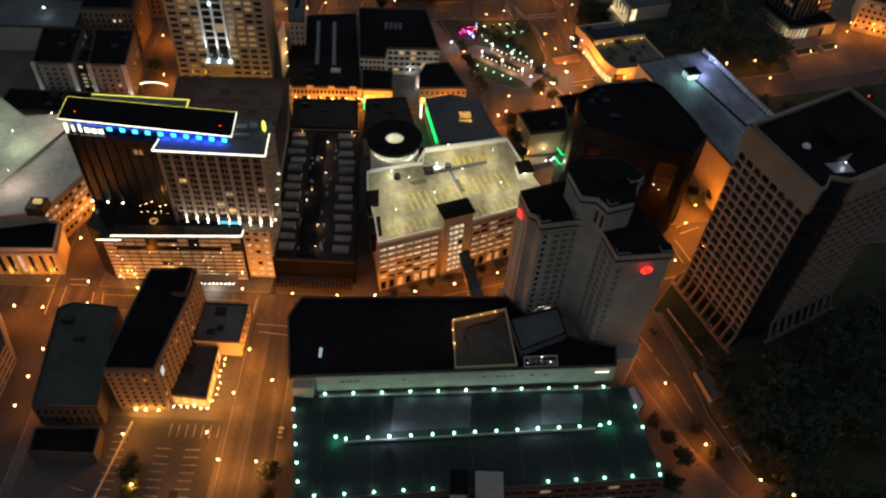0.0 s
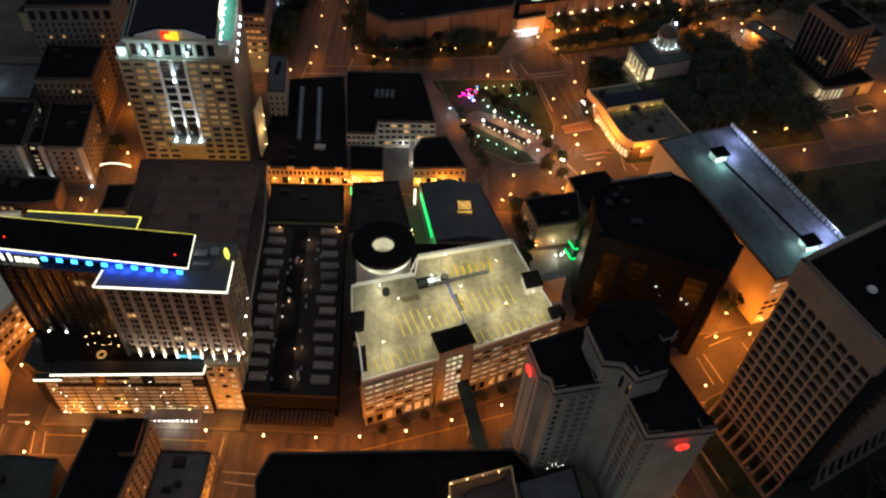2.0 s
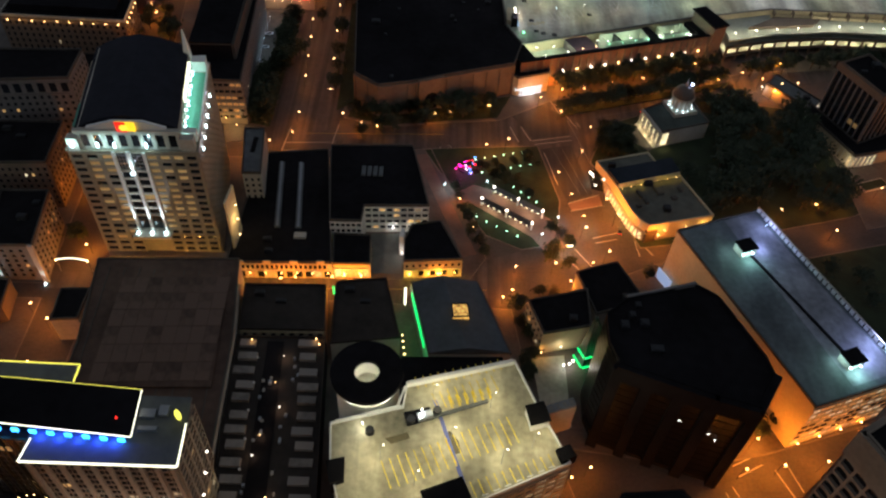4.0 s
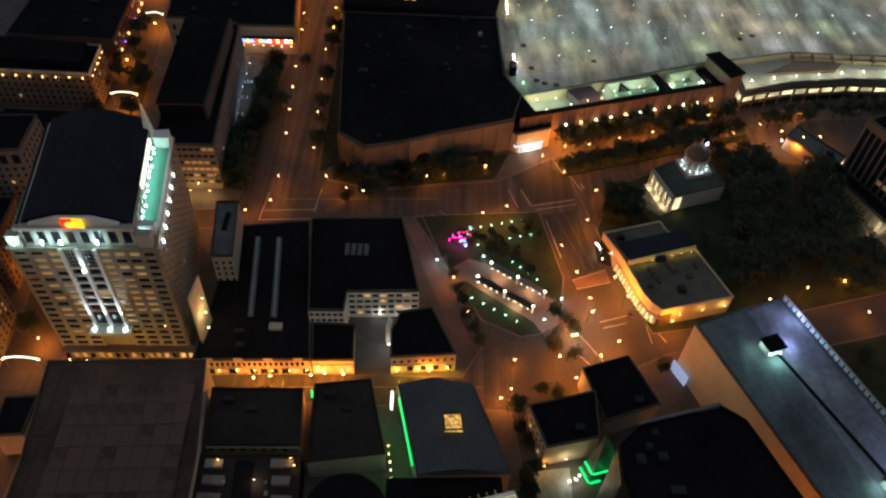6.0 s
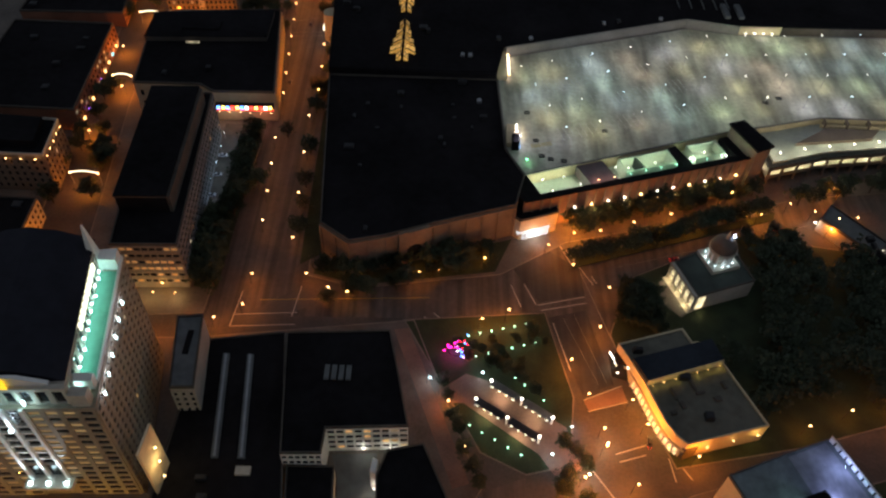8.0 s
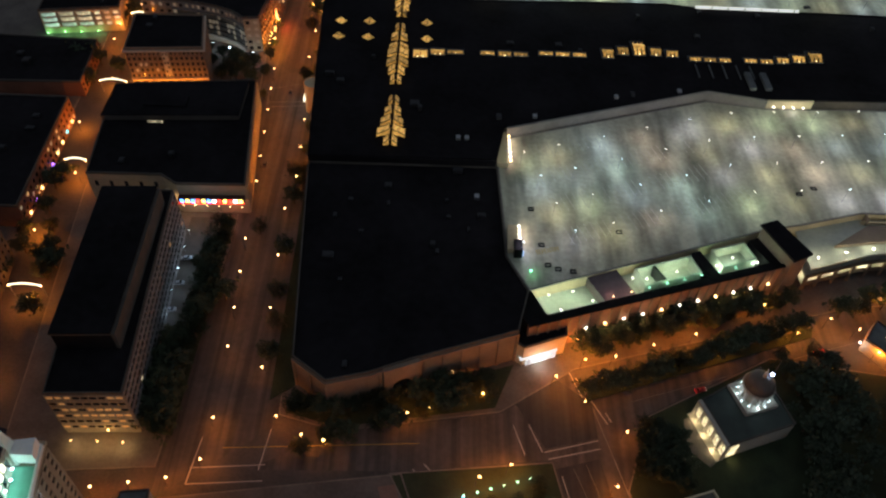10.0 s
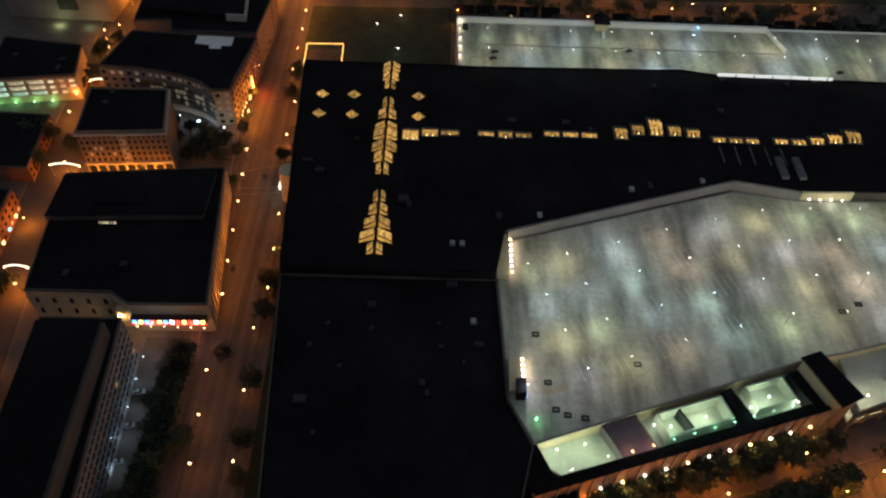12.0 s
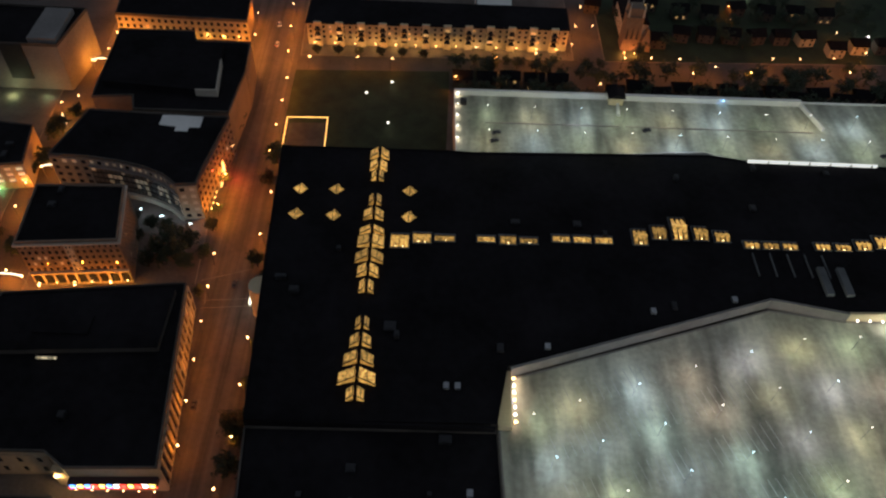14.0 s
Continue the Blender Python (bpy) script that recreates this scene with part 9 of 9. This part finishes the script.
s.v += [(123, 833, 12), (139, 833, 12), (139, 863, 12), (123, 863, 12), (131, 833, 19), (131, 863, 19)]
s.f += [(0, 1, 4), (2, 3, 5), (0, 4, 5, 3), (1, 2, 5, 4), (0, 3, 2, 1)]
part("nave_roof", s, ROOF, ch)
for x in (124, 130):
    wall_lamp(ch, x, 819, 2.0, BULB_O, 2600, (1.0, 0.30, 0.06), 0.3)
wh = building("white_hall", "low hall with a pale roof behind the apartments", [(38, 850), (60, 851), (60, 880), (38, 880)], 9, WHITEP, WHITEP)


def house(x, y, turn, w=9.0, d=8.0, lit=False):
    c, s0 = math.cos(turn), math.sin(turn)
    b = thing("house", x, y, 0.0, "two-storey house with a dark gabled roof", "house", "houses")
    w2 = lambda u, v: (x + c * u - s0 * v, y + s0 * u + c * v)
    base = [w2(-w / 2, -d / 2), w2(w / 2, -d / 2), w2(w / 2, d / 2), w2(-w / 2, d / 2)]
    # wall colour stands in for lamplight: pale where lit, dark elsewhere
    part("wall", Shape().prism(base, 0.0, 6.0), CREAM if lit else ROOF_B, b)
    g = Shape()
    e = 0.6
    pts = [w2(-w / 2 - e, -d / 2 - e), w2(w / 2 + e, -d / 2 - e), w2(w / 2 + e, d / 2 + e), w2(-w / 2 - e, d / 2 + e), w2(-w / 2 - e, 0), w2(w / 2 + e, 0)]
    g.v += [(*p, 5.9) for p in pts[:4]] + [(*p, 9.4) for p in pts[4:]]
    g.f += [(0, 1, 5, 4), (2, 3, 4, 5), (0, 4, 3), (1, 2, 5), (3, 2, 1, 0)]
    part("roof", g, ROOF, b)
    for u in (-w / 4, w / 4):
        for z in (1.2, 4.0):
            p = w2(u, -d / 2 - 0.06)
            part("window", Shape().obox(p[0], p[1], turn, 1.1, 0.12, z, z + 1.3), LIT_W if (int(x) + int(z)) % 5 == 0 else GLASS, b)
    return b


rng = random.Random(88)
for k in range(16):
    house(112 + k * 12.5, 778 + 5 * (k % 2), rng.uniform(-0.1, 0.1))
for k in range(10):
    house(145 + k * 15, 832 + rng.uniform(-3, 8), rng.uniform(-0.2, 0.2), lit=6 <= k <= 8)
for k in range(9):
    house(110 + k * 18, 866 + rng.uniform(-4, 6), rng.uniform(-0.2, 0.2))
for k in range(5):
    house(30 + k * 13, 786 + rng.uniform(-2, 2), 0, 10, 8)
for k in range(7):
    x, y = rng.uniform(140, 300), rng.uniform(838, 900)
    street_lamp(x, y, 6.0, "white" if k % 2 else "orange", 900)
# fence of light round the rink beside the mall
rink = thing("light_fence", -48, 734, 0.2, "low fence hung with amber lights round a paved pad", "fence")
pts = [(-58.5, 716.5, 3.5), (-59.5, 747, 3.5), (-39, 748, 3.5), (-38, 722, 3.5)]
for p, q in zip(pts, pts[1:]):
    part("light_string", Shape().tube(p, q, 0.22, n=5), glow("amber_string", (1.0, 0.5, 0.12), 3) if p is pts[0] else bpy.data.materials["amber_string"], rink)
    for t in (0.0, 0.33, 0.66, 1.0):
        part("post", Shape().cyl(p[0] + (q[0] - p[0]) * t, p[1] + (q[1] - p[1]) * t, 0.2, 3.5, 0.08, n=6), DARKM, rink)
part("pad", Shape().prism(ccw([(-58, 717), (-59, 746.4), (-39.6, 747.4), (-38.6, 722)]), 0.2, 0.35), ROOF_B, rink)
for x, y in ((-22, 768), (-9, 778), (-9, 744)):
    street_lamp(x, y, 5.0, "white", 130)

sign = thing("bar_sign", -168.5, 737, 0, "tall glowing white and yellow bar sign on a post", "sign")
part("post", Shape().cyl(-168.5, 737, 0, 9, 0.15, n=6), STEEL, sign)
part("panel", Shape().box(-169, 736.6, 2.5, -168, 736.9, 8.5), glow("sign_panel", (1.0, 0.85, 0.5), 3.5), sign, "glowing panel")
shine("light", sign, (-166.5, 735, 5), 2200, AMBER, 0.4)
for x, y in ((-165, 812), (-160, 806), (-162, 796), (-160, 768), (-168, 754), (-162, 722), (-171, 690), (-158, 676)):
    street_lamp(x, y, 6.0, "orange", 1900)
# lamps added unseen, to give the old hotel's front its amber light
for x, y in ((-142, 629), (-128, 630), (-114, 632)):
    street_lamp(x, y, 7.0, "orange", 3400, 90)
for x, y in ((-116, 674), (-108, 670), (-101, 668), (-112, 662)):
    tree(x, y, 0.9, 1, x * 7)
yard = thing("yard_lamp", -104, 674, 0.14, "slim post with a bluish lamp in the courtyard", "lamp")
part("post", Shape().cyl(-104, 674, 0.1, 4, 0.06, n=6), STEEL, yard)
part("lamp", Shape().ball(-104, 674, 4.2, 0.25), BULB_C, yard)
shine("light", yard, (-104, 673.4, 4.0), 300, (0.5, 0.75, 1.0), 0.2)

# ---- street lamps, street by street ----
def lamp_row(p, q, n, colour="orange", h=8.0, watts=None, toward=0.0, skip=()):
    for k in range(n):
        if k not in skip:
            t = k / max(1, n - 1)
            street_lamp(p[0] + (q[0] - p[0]) * t, p[1] + (q[1] - p[1]) * t, h, colour, watts, toward)


# the avenue beside the mall
lamp_row((-65.6, 470), (-69.1, 526), 4, "orange", 8.0, 900)
lamp_row((-70.6, 562), (-76.6, 650), 6, "orange", 8.0, 1700)
lamp_row((-81, 679), (-84.5, 777), 6, "orange", 8.0, 8200)
lamp_row((-49.5, 463), (-53.5, 548), 4, "orange", 5.0, 380, 180)
lamp_row((-50.5, 566), (-52.5, 608), 3, "orange", 8.0, 1500, 180)
lamp_row((-57, 662), (-56.5, 688), 2, "orange", 8.0, None, 180)
lamp_row((-61.5, 716), (-62, 774), 4, "orange", 8.0, 4600, 180)
for x, y, a in ((-86, 792, 0), (-88, 812, 0), (-90, 834, 0), (-65, 798, 180), (-67, 822, 180), (-69, 846, 180)):
    street_lamp(x, y, 8.0, "orange", 6500, a)
for k in range(6):
    street_lamp(-163 - 1.8 * k, 796 + 15 * k, 6.0, "orange", 4200, 0 if k % 2 else 180)
# the street before the hotel
for x, y in ((-156, 187), (-145, 187), (-129, 190), (-148, 203), (-132, 203), (-112, 201), (-71, 203), (-51, 202), (-33, 202), (-18, 203), (-2, 206), (14, 211), (32, 218)):
    street_lamp(x, y, 8.0, "orange", None, 90 if y < 195 else -90)
for x, y, a in ((-144, 225, 0), (-144, 242, 0)):
    street_lamp(x, y, 8.0, "orange", None, a)
for x, y, a in ((-64, 173, 0), (-66, 154, 0), (-51, 160, 180), (-51, 128, 180), (-66, 128, 0), (-58, 104, 180), (-62, 84, 0)):
    street_lamp(x, y, 8.0, "amber", 5600, a)
for x, y, a in ((-139, 181, 0), (-139, 169, 0), (-140, 157, 0), (-140, 145, 0)):
    street_lamp(x, y, 8.0, "orange", 1300, a)
for x, y in ((110, 262), (124, 264), (102, 264), (117, 252), (147, 256), (123, 238), (131, 254)):
    street_lamp(x, y, 8.0, "orange", 7200)
for x, y in ((119, 129), (147, 126), (129, 124), (108, 229), (98, 226)):
    street_lamp(x, y, 8.0, "orange", 2400)
# unseen lamps, added beside the trees so the road is lit orange
for x, y in ((103, 142), (93, 167), (84, 186), (86, 204)):
    street_lamp(x, y, 7.0, "orange", 4200)
for x, y in ((62.5, 251), (55.5, 247), (58, 233.5), (70, 226), (91, 226)):
    street_lamp(x, y, 7.0, "orange", 1500)
# the street between the row of shops and the halls
for x, y in ((-73, 331), (-56, 332), (-50, 333), (-35, 334), (-30, 335), (-23, 335), (-18, 324), (9, 338), (42, 344), (40, 331), (36, 327), (65, 337), (-92, 329), (-110, 329)):
    street_lamp(x, y, 6.0, "orange", 2600, -90)
for x, y in ((73, 373), (73, 366), (69, 387), (85, 385), (89, 375), (105, 363), (64, 402), (77, 418), (30, 420), (41, 425), (64, 354), (58, 344), (82, 352), (74, 345)):
    street_lamp(x, y, 8.0, "orange", 5000)
for x, y in ((-43, 442), (-33, 435), (-25, 433), (4, 445), (12, 447), (32, 454), (84, 440), (70, 452)):
    street_lamp(x, y, 6.0, "orange", 1300)
for x, y in ((149, 377), (167, 384), (184.5, 388.5), (198, 393.4), (221, 402), (238, 408), (186, 489), (196, 485), (189, 372), (-100, 413), (-88, 415), (-76, 417), (-66, 424), (-65, 440)):
    street_lamp(x, y, 7.0, "orange", 2000)
for x, y in ((70, 479), (72, 470)):
    street_lamp(x, y, 7.0, "orange", 5200)
for x, y in ((110, 475), (128, 480), (143, 505), (160, 486), (176, 494), (190, 478), (205, 486), (150, 500), (200, 505), (60, 462), (84, 472), (100, 478), (118, 484)):
    street_lamp(x, y, 7.0, "orange", 3800)
# north of the mall
for x, y in ((-55, 794), (-29, 795), (-10, 795), (25, 781), (48, 800), (70, 806), (91, 816), (95, 835), (105, 836), (103, 780), (120, 805), (135, 806), (151, 806), (156, 793), (189, 796), (205, 810), (221, 811), (241, 813), (262, 820), (246, 800), (170, 800), (100, 856)):
    street_lamp(x, y, 8.0, "orange", 2200)
# the narrow street of bars
for k in range(13):
    t = k / 12
    street_lamp(-146 - 28 * t - (3 if k % 2 else -7), 345 + 440 * t, 6.0, "orange", 5500, 0 if k % 2 else 180)
for x, y in ((-142, 262), (-143, 285), (-152, 272), (-143, 305), (-152, 312)):
    street_lamp(x, y, 7.0, "orange", 2600)

# ---- painted markings ----
def stripes(name, x, y, ang, n, pitch, ln, w, label="white striped crossing on the asphalt", mat=PAINT):
    s = Shape()
    e = Vector((math.cos(ang), math.sin(ang)))
    for k in range(n):
        c = Vector((x, y)) + e * (k * pitch)
        s.obox(c.x, c.y, ang, w, ln, 0.0, 0.025)
    return tagged(solid(name, s, mat), label, "road marking", kind="structure")


def line(x0, y0, x1, y1, w=0.35, mat=PAINT, label="painted lane line on the asphalt"):
    a = math.atan2(y1 - y0, x1 - x0)
    return tagged(solid("lane_line", Shape().obox((x0 + x1) / 2, (y0 + y1) / 2, a, math.hypot(x1 - x0, y1 - y0), w, 0.0, 0.025), mat), label, "road marking", kind="structure")


line(-77.5, 627.1, -56, 629.3, 0.35, WORN)
line(-78, 631, -57, 633, 0.35, WORN)
line(-80.4, 641.5, -61, 648.5, 0.35, WORN)
line(-76.5, 629, -77.8, 640.5, 0.25, WORN)
for y0 in (418, 424):
    line(-70, y0, -44, y0 + 2, 0.4)
line(-70, 418, -68, 436, 0.4)
line(-46, 424, -44, 440, 0.4)
for x0, y0, x1, y1 in ((44.6, 444.5, 48.3, 432.7), (50.4, 445, 54.7, 434), (55.4, 434, 75.7, 439.3), (56.6, 431.3, 76, 436), (69.6, 389, 85.2, 395.8), (71, 384.2, 86.5, 388.8), (67.5, 468.9, 72.3, 455.5), (79.8, 450.9, 81.5, 447), (79, 367, 91, 371), (80, 364, 90, 367), (70, 360, 79, 346), (68, 351, 74, 344), (98, 366, 99, 357), (102, 363, 105, 358), (61, 425, 66, 402),
                       (-144.3, 205.4, -143.4, 191.7), (-148.9, 204.3, -147.9, 190.6), (-132.6, 203.1, -130.9, 194), (-128.8, 203.3, -126.6, 193.8), (-144.2, 209, -137, 209.4), (-143.2, 206.4, -135.9, 206.3), (-64.4, 190.8, -51.6, 190.3), (-63, 187.1, -51.6, 186), (-66.4, 203.5, -66.8, 192.3),
                       (112, 247, 116, 235), (115, 249, 120, 236), (132, 256, 137, 244), (137, 258, 140, 248), (117, 257, 125, 261), (118, 253, 128, 258), (106, 225, 122, 231), (123, 272, 126, 261), (8, 426, 18, 416), (12, 428, 22, 418), (-60, 322, -46, 322), (-46, 322, -46, 334), (-4, 326, -2, 336)):
    line(x0, y0, x1, y1, 0.45)
line(-57.6, 66, -58.6, 186, 0.2, WORN)
for x0, y0, x1, y1 in ((90, 194, 94, 186), (95, 183, 99, 175), (100, 172, 105, 159), (107, 154, 113, 142)):
    line(x0, y0, x1, y1, 0.3, PAINT_Y)
line(86, 187, 101, 153, 0.2, WORN)
line(-128, 202, -72, 202, 0.25, PAINT_Y)
line(-44, 200, -20, 200, 0.25, PAINT_Y)
line(-20, 200, 60, 226, 0.25, PAINT_Y)
line(-44, 331, 30, 334, 0.25, PAINT_Y)
line(65.4, 428, 76.3, 395.9, 0.16, WORN)
line(70.2, 429.4, 79.6, 396.8, 0.16, WORN)
line(75, 453.6, 86, 410.4, 0.4, WORN, "pale edge line beside the pavement")
line(-60, 432, 10, 436, 0.25, PAINT_Y)
line(90, 456, 190, 488, 0.2, WORN)
line(70, 466, 80, 446, 0.4)
stripes("crossing", 160, 492, 1.9, 6, 1.5, 5, 0.7)

# ---- street trees ----
rng = random.Random(19)
count = 0


WOODS = Shape()
LEAVES = Shape()


def far_plant(x, y, size):
    """A tree of the far woods, joined with its neighbours."""
    WOODS.tube((x, y, 0.0), (x, y, 3.0 * size), 0.28 * size, 0.18 * size, 5)
    for _ in range(46):
        c = Vector((x + rng.gauss(0, 1.5 * size), y + rng.gauss(0, 1.5 * size), 5.2 * size + rng.gauss(0, 1.1 * size)))
        for _ in range(7):
            o = c + Vector((rng.gauss(0, 0.5), rng.gauss(0, 0.5), rng.gauss(0, 0.4))) * size
            u = Vector((rng.gauss(0, 1), rng.gauss(0, 1), rng.gauss(0, 0.6))).normalized()
            w = u.orthogonal().normalized()
            k = rng.uniform(0.3, 0.6) * size
            LEAVES.quad(tuple(o - u * k), tuple(o + w * k * 0.7), tuple(o + u * k), tuple(o - w * k * 0.7))


def plant(x, y, size=None):
    global count
    tree(x, y, size or rng.uniform(1.0, 1.5), count % 3, rng.uniform(0, 360))
    count += 1


for k in range(13):
    plant(-81 + rng.uniform(-1.5, 1.5), 438 + k * 8.2, rng.uniform(1.3, 1.75))
    if k < 9:
        plant(-87 + rng.uniform(-1.5, 1.5), 440 + k * 4.0, rng.uniform(1.2, 1.6))
for k in range(8):
    plant(-78.5 + rng.uniform(-1.5, 1.5), 484 + k * 7.6, rng.uniform(1.1, 1.5))
for k in range(14):
    plant(-36 + k * 5.4 + rng.uniform(-1.5, 1.5), 446 + max(0, k - 3) * 1.6 + rng.uniform(-1.0, 2.0), rng.uniform(0.9, 1.3))
for x, y in ((-49, 470), (-49, 486), (-50, 500), (-51, 524), (-52, 556), (-53, 572), (-64, 536), (-72, 498), (-88, 648), (-92, 654), (-97, 650), (-101, 655), (-104, 648), (-96, 661), (-89, 660), (-58, 650), (-61, 700), (-60, 716)):
    plant(x, y)
for k in range(9):
    plant(-30 + k * 8 + rng.uniform(-2, 2), 432 + k * 3.0 + rng.uniform(-1.5, 1.5))
for k in range(10):
    plant(80 + k * 9.4 + rng.uniform(-1.5, 1.5), 477.5 + k * 3.1 + rng.uniform(-1, 1), rng.uniform(1.1, 1.5))
for k in range(15):
    plant(74.2 + k * 5.3 + rng.uniform(-1, 1), 480.2 + k * 1.72 + rng.uniform(-1, 1), rng.uniform(1.1, 1.5))
for k in range(17):
    plant(74 + k * 5.6 + rng.uniform(-1, 1), 458.5 + k * 2.1 + rng.uniform(-1, 1), rng.uniform(1.1, 1.45))
for k in range(9):
    plant(22 + k * 3.2 + rng.uniform(-1, 1), 398 - 0.6 * k + rng.uniform(4, 22), rng.uniform(0.4, 0.7))
for x, y in ((16, 394), (18, 388), (20, 379), (22, 374), (24, 366), (27, 359), (29, 353), (46, 396), (40, 400), (51, 391), (35, 404), (64, 366), (60, 369), (67, 361)):
    plant(x, y, rng.uniform(0.6, 0.95))
for k in range(11):
    plant(-49.5 - (k > 5) * 2.5 + rng.uniform(-1, 1), 566 + k * 12.5 + rng.uniform(-3, 3), rng.uniform(0.8, 1.15))
for k in range(9):
    plant(-80 + rng.uniform(-1, 1) - k * 0.7, 636 + k * 16 + rng.uniform(-4, 4), rng.uniform(0.7, 1.0))
for k in range(16):
    plant(rng.uniform(92, 107), rng.uniform(420, 446), rng.uniform(1.0, 1.35))
for k in range(90):
    x, y = rng.uniform(126, 206), rng.uniform(384, 466)
    if not (x < 152 and y > 428) and x > 126 + (402 - y) * 0.35:
        far_plant(x, y, rng.uniform(1.3, 2.0))
for k in range(14):
    plant(rng.uniform(36, 58), rng.uniform(398, 422), rng.uniform(0.4, 0.65))
for k in range(9):
    plant(92 + rng.uniform(-2, 10), 424 + rng.uniform(0, 16), rng.uniform(1.0, 1.3))
for k in range(10):
    plant(rng.uniform(146, 185), rng.uniform(462, 480), rng.uniform(0.8, 1.2))
for x, y in ((136, 275), (128, 270), (121, 279), (119, 284), (127, 277), (47, 300), (44, 296), (46, 310), (43, 316), (42, 324), (44, 290), (52, 332), (58, 330), (100, 344), (66, 348), (60, 356), (58, 351)):
    plant(x, y, rng.uniform(0.7, 1.1))
for k in range(7):
    plant(-10 + k * 7.2, 208.5 + k * 2.9, 0.55)
for x, y in ((-158, 340), (-160, 346), (-147, 352), (-163, 484), (-148, 506), (-146, 512), (-162, 520), (-150, 522), (-147, 488), (-160, 652), (-172, 658), (-178, 664), (-184, 660), (-190, 665), (-168, 730), (-164, 742), (-172, 700), (-160, 566)):
    plant(x, y)
for k in range(18):
    far_plant(rng.uniform(176, 300), rng.uniform(320, 380), rng.uniform(1.0, 1.5))
for k in range(26):
    far_plant(rng.uniform(28, 110), rng.uniform(768, 806), rng.uniform(0.8, 1.2))
for k in range(42):
    far_plant(rng.uniform(108, 310), rng.uniform(764, 880), rng.uniform(0.8, 1.3))
for k in range(6):
    plant(-52 + k * 12, 807.5, 0.75)
for x, y in ((-48, 126), (-47, 118), (-46, 110), (88, 152), (92, 146), (96, 138), (90, 128), (100, 120), (104, 150), (108, 140), (118, 150), (-92, 118), (-94, 124), (-95, 130)):
    plant(x, y, rng.uniform(0.7, 1.1))
for k in range(190):
    x = rng.uniform(126, 300)
    y = rng.uniform(84, max(178, min(250, 186 + (x - 141.6) * 0.58)))
    far_plant(x, y, rng.uniform(1.4, 2.1))

for k in range(22):
    plant(186 + k * 6.0 + rng.uniform(-2, 2), 503 + min(14, k * 1.6) + rng.uniform(-3, 4), rng.uniform(1.0, 1.5))

for x, y in ((112, 190), (114, 178), (117, 168), (116, 158), (122, 150), (125, 141), (131, 136), (138, 131), (121, 162), (128, 152), (120, 178), (134, 146)):
    plant(x, y, rng.uniform(1.0, 1.4))
for x, y in ((-166, 508), (-152, 516), (-164, 530), (-154, 532), (-160, 544), (-163, 560), (-172, 640), (-166, 706), (-170, 728)):
    plant(x, y, rng.uniform(1.1, 1.4))

for k in range(70):
    far_plant(rng.uniform(24, 320), rng.uniform(764, 801), rng.uniform(1.0, 1.6))
for k in range(40):
    far_plant(rng.uniform(140, 330), rng.uniform(838, 930), rng.uniform(1.0, 1.6))
woods = thing("woods", 180, 600, 0, "dark leafy trees of gardens and lawns far off", "trees", kind="stuff")
tagged(part("trunks", WOODS, BARK, woods), kind="stuff")
tagged(part("crowns", LEAVES, LEAF, woods), kind="stuff")

# ---- cars ----
for x, y, a, c, w, l in ((92, 372, 80, (0.04, 0.04, 0.05), "black", True), (171, 482, 18, (0.5, 0.03, 0.02), "red", True), (-52, 330, 2, (0.05, 0.05, 0.06), "black", False),
                         (120, 200, 110, (0.4, 0.4, 0.42), "silver", False), (96, 196, 115, (0.04, 0.04, 0.05), "black", False), (-70, 582, 92, (0.04, 0.04, 0.05), "black", False),
                         (-66, 640, 94, (0.04, 0.04, 0.05), "black", False), (-74, 560, 93, (0.4, 0.4, 0.42), "silver", False), (-77.7, 835, 275, (0.6, 0.6, 0.58), "white", True), (-75.7, 815, 95, (0.6, 0.6, 0.58), "white", True),
                         (118, 462, 16, (0.5, 0.03, 0.02), "red", True), (-118, 132, 80, (0.04, 0.04, 0.05), "black", False), (-47, 143, 90, (0.6, 0.5, 0.2), "yellow", False)):
    car(x, y, a, c, w, 0.02, l)
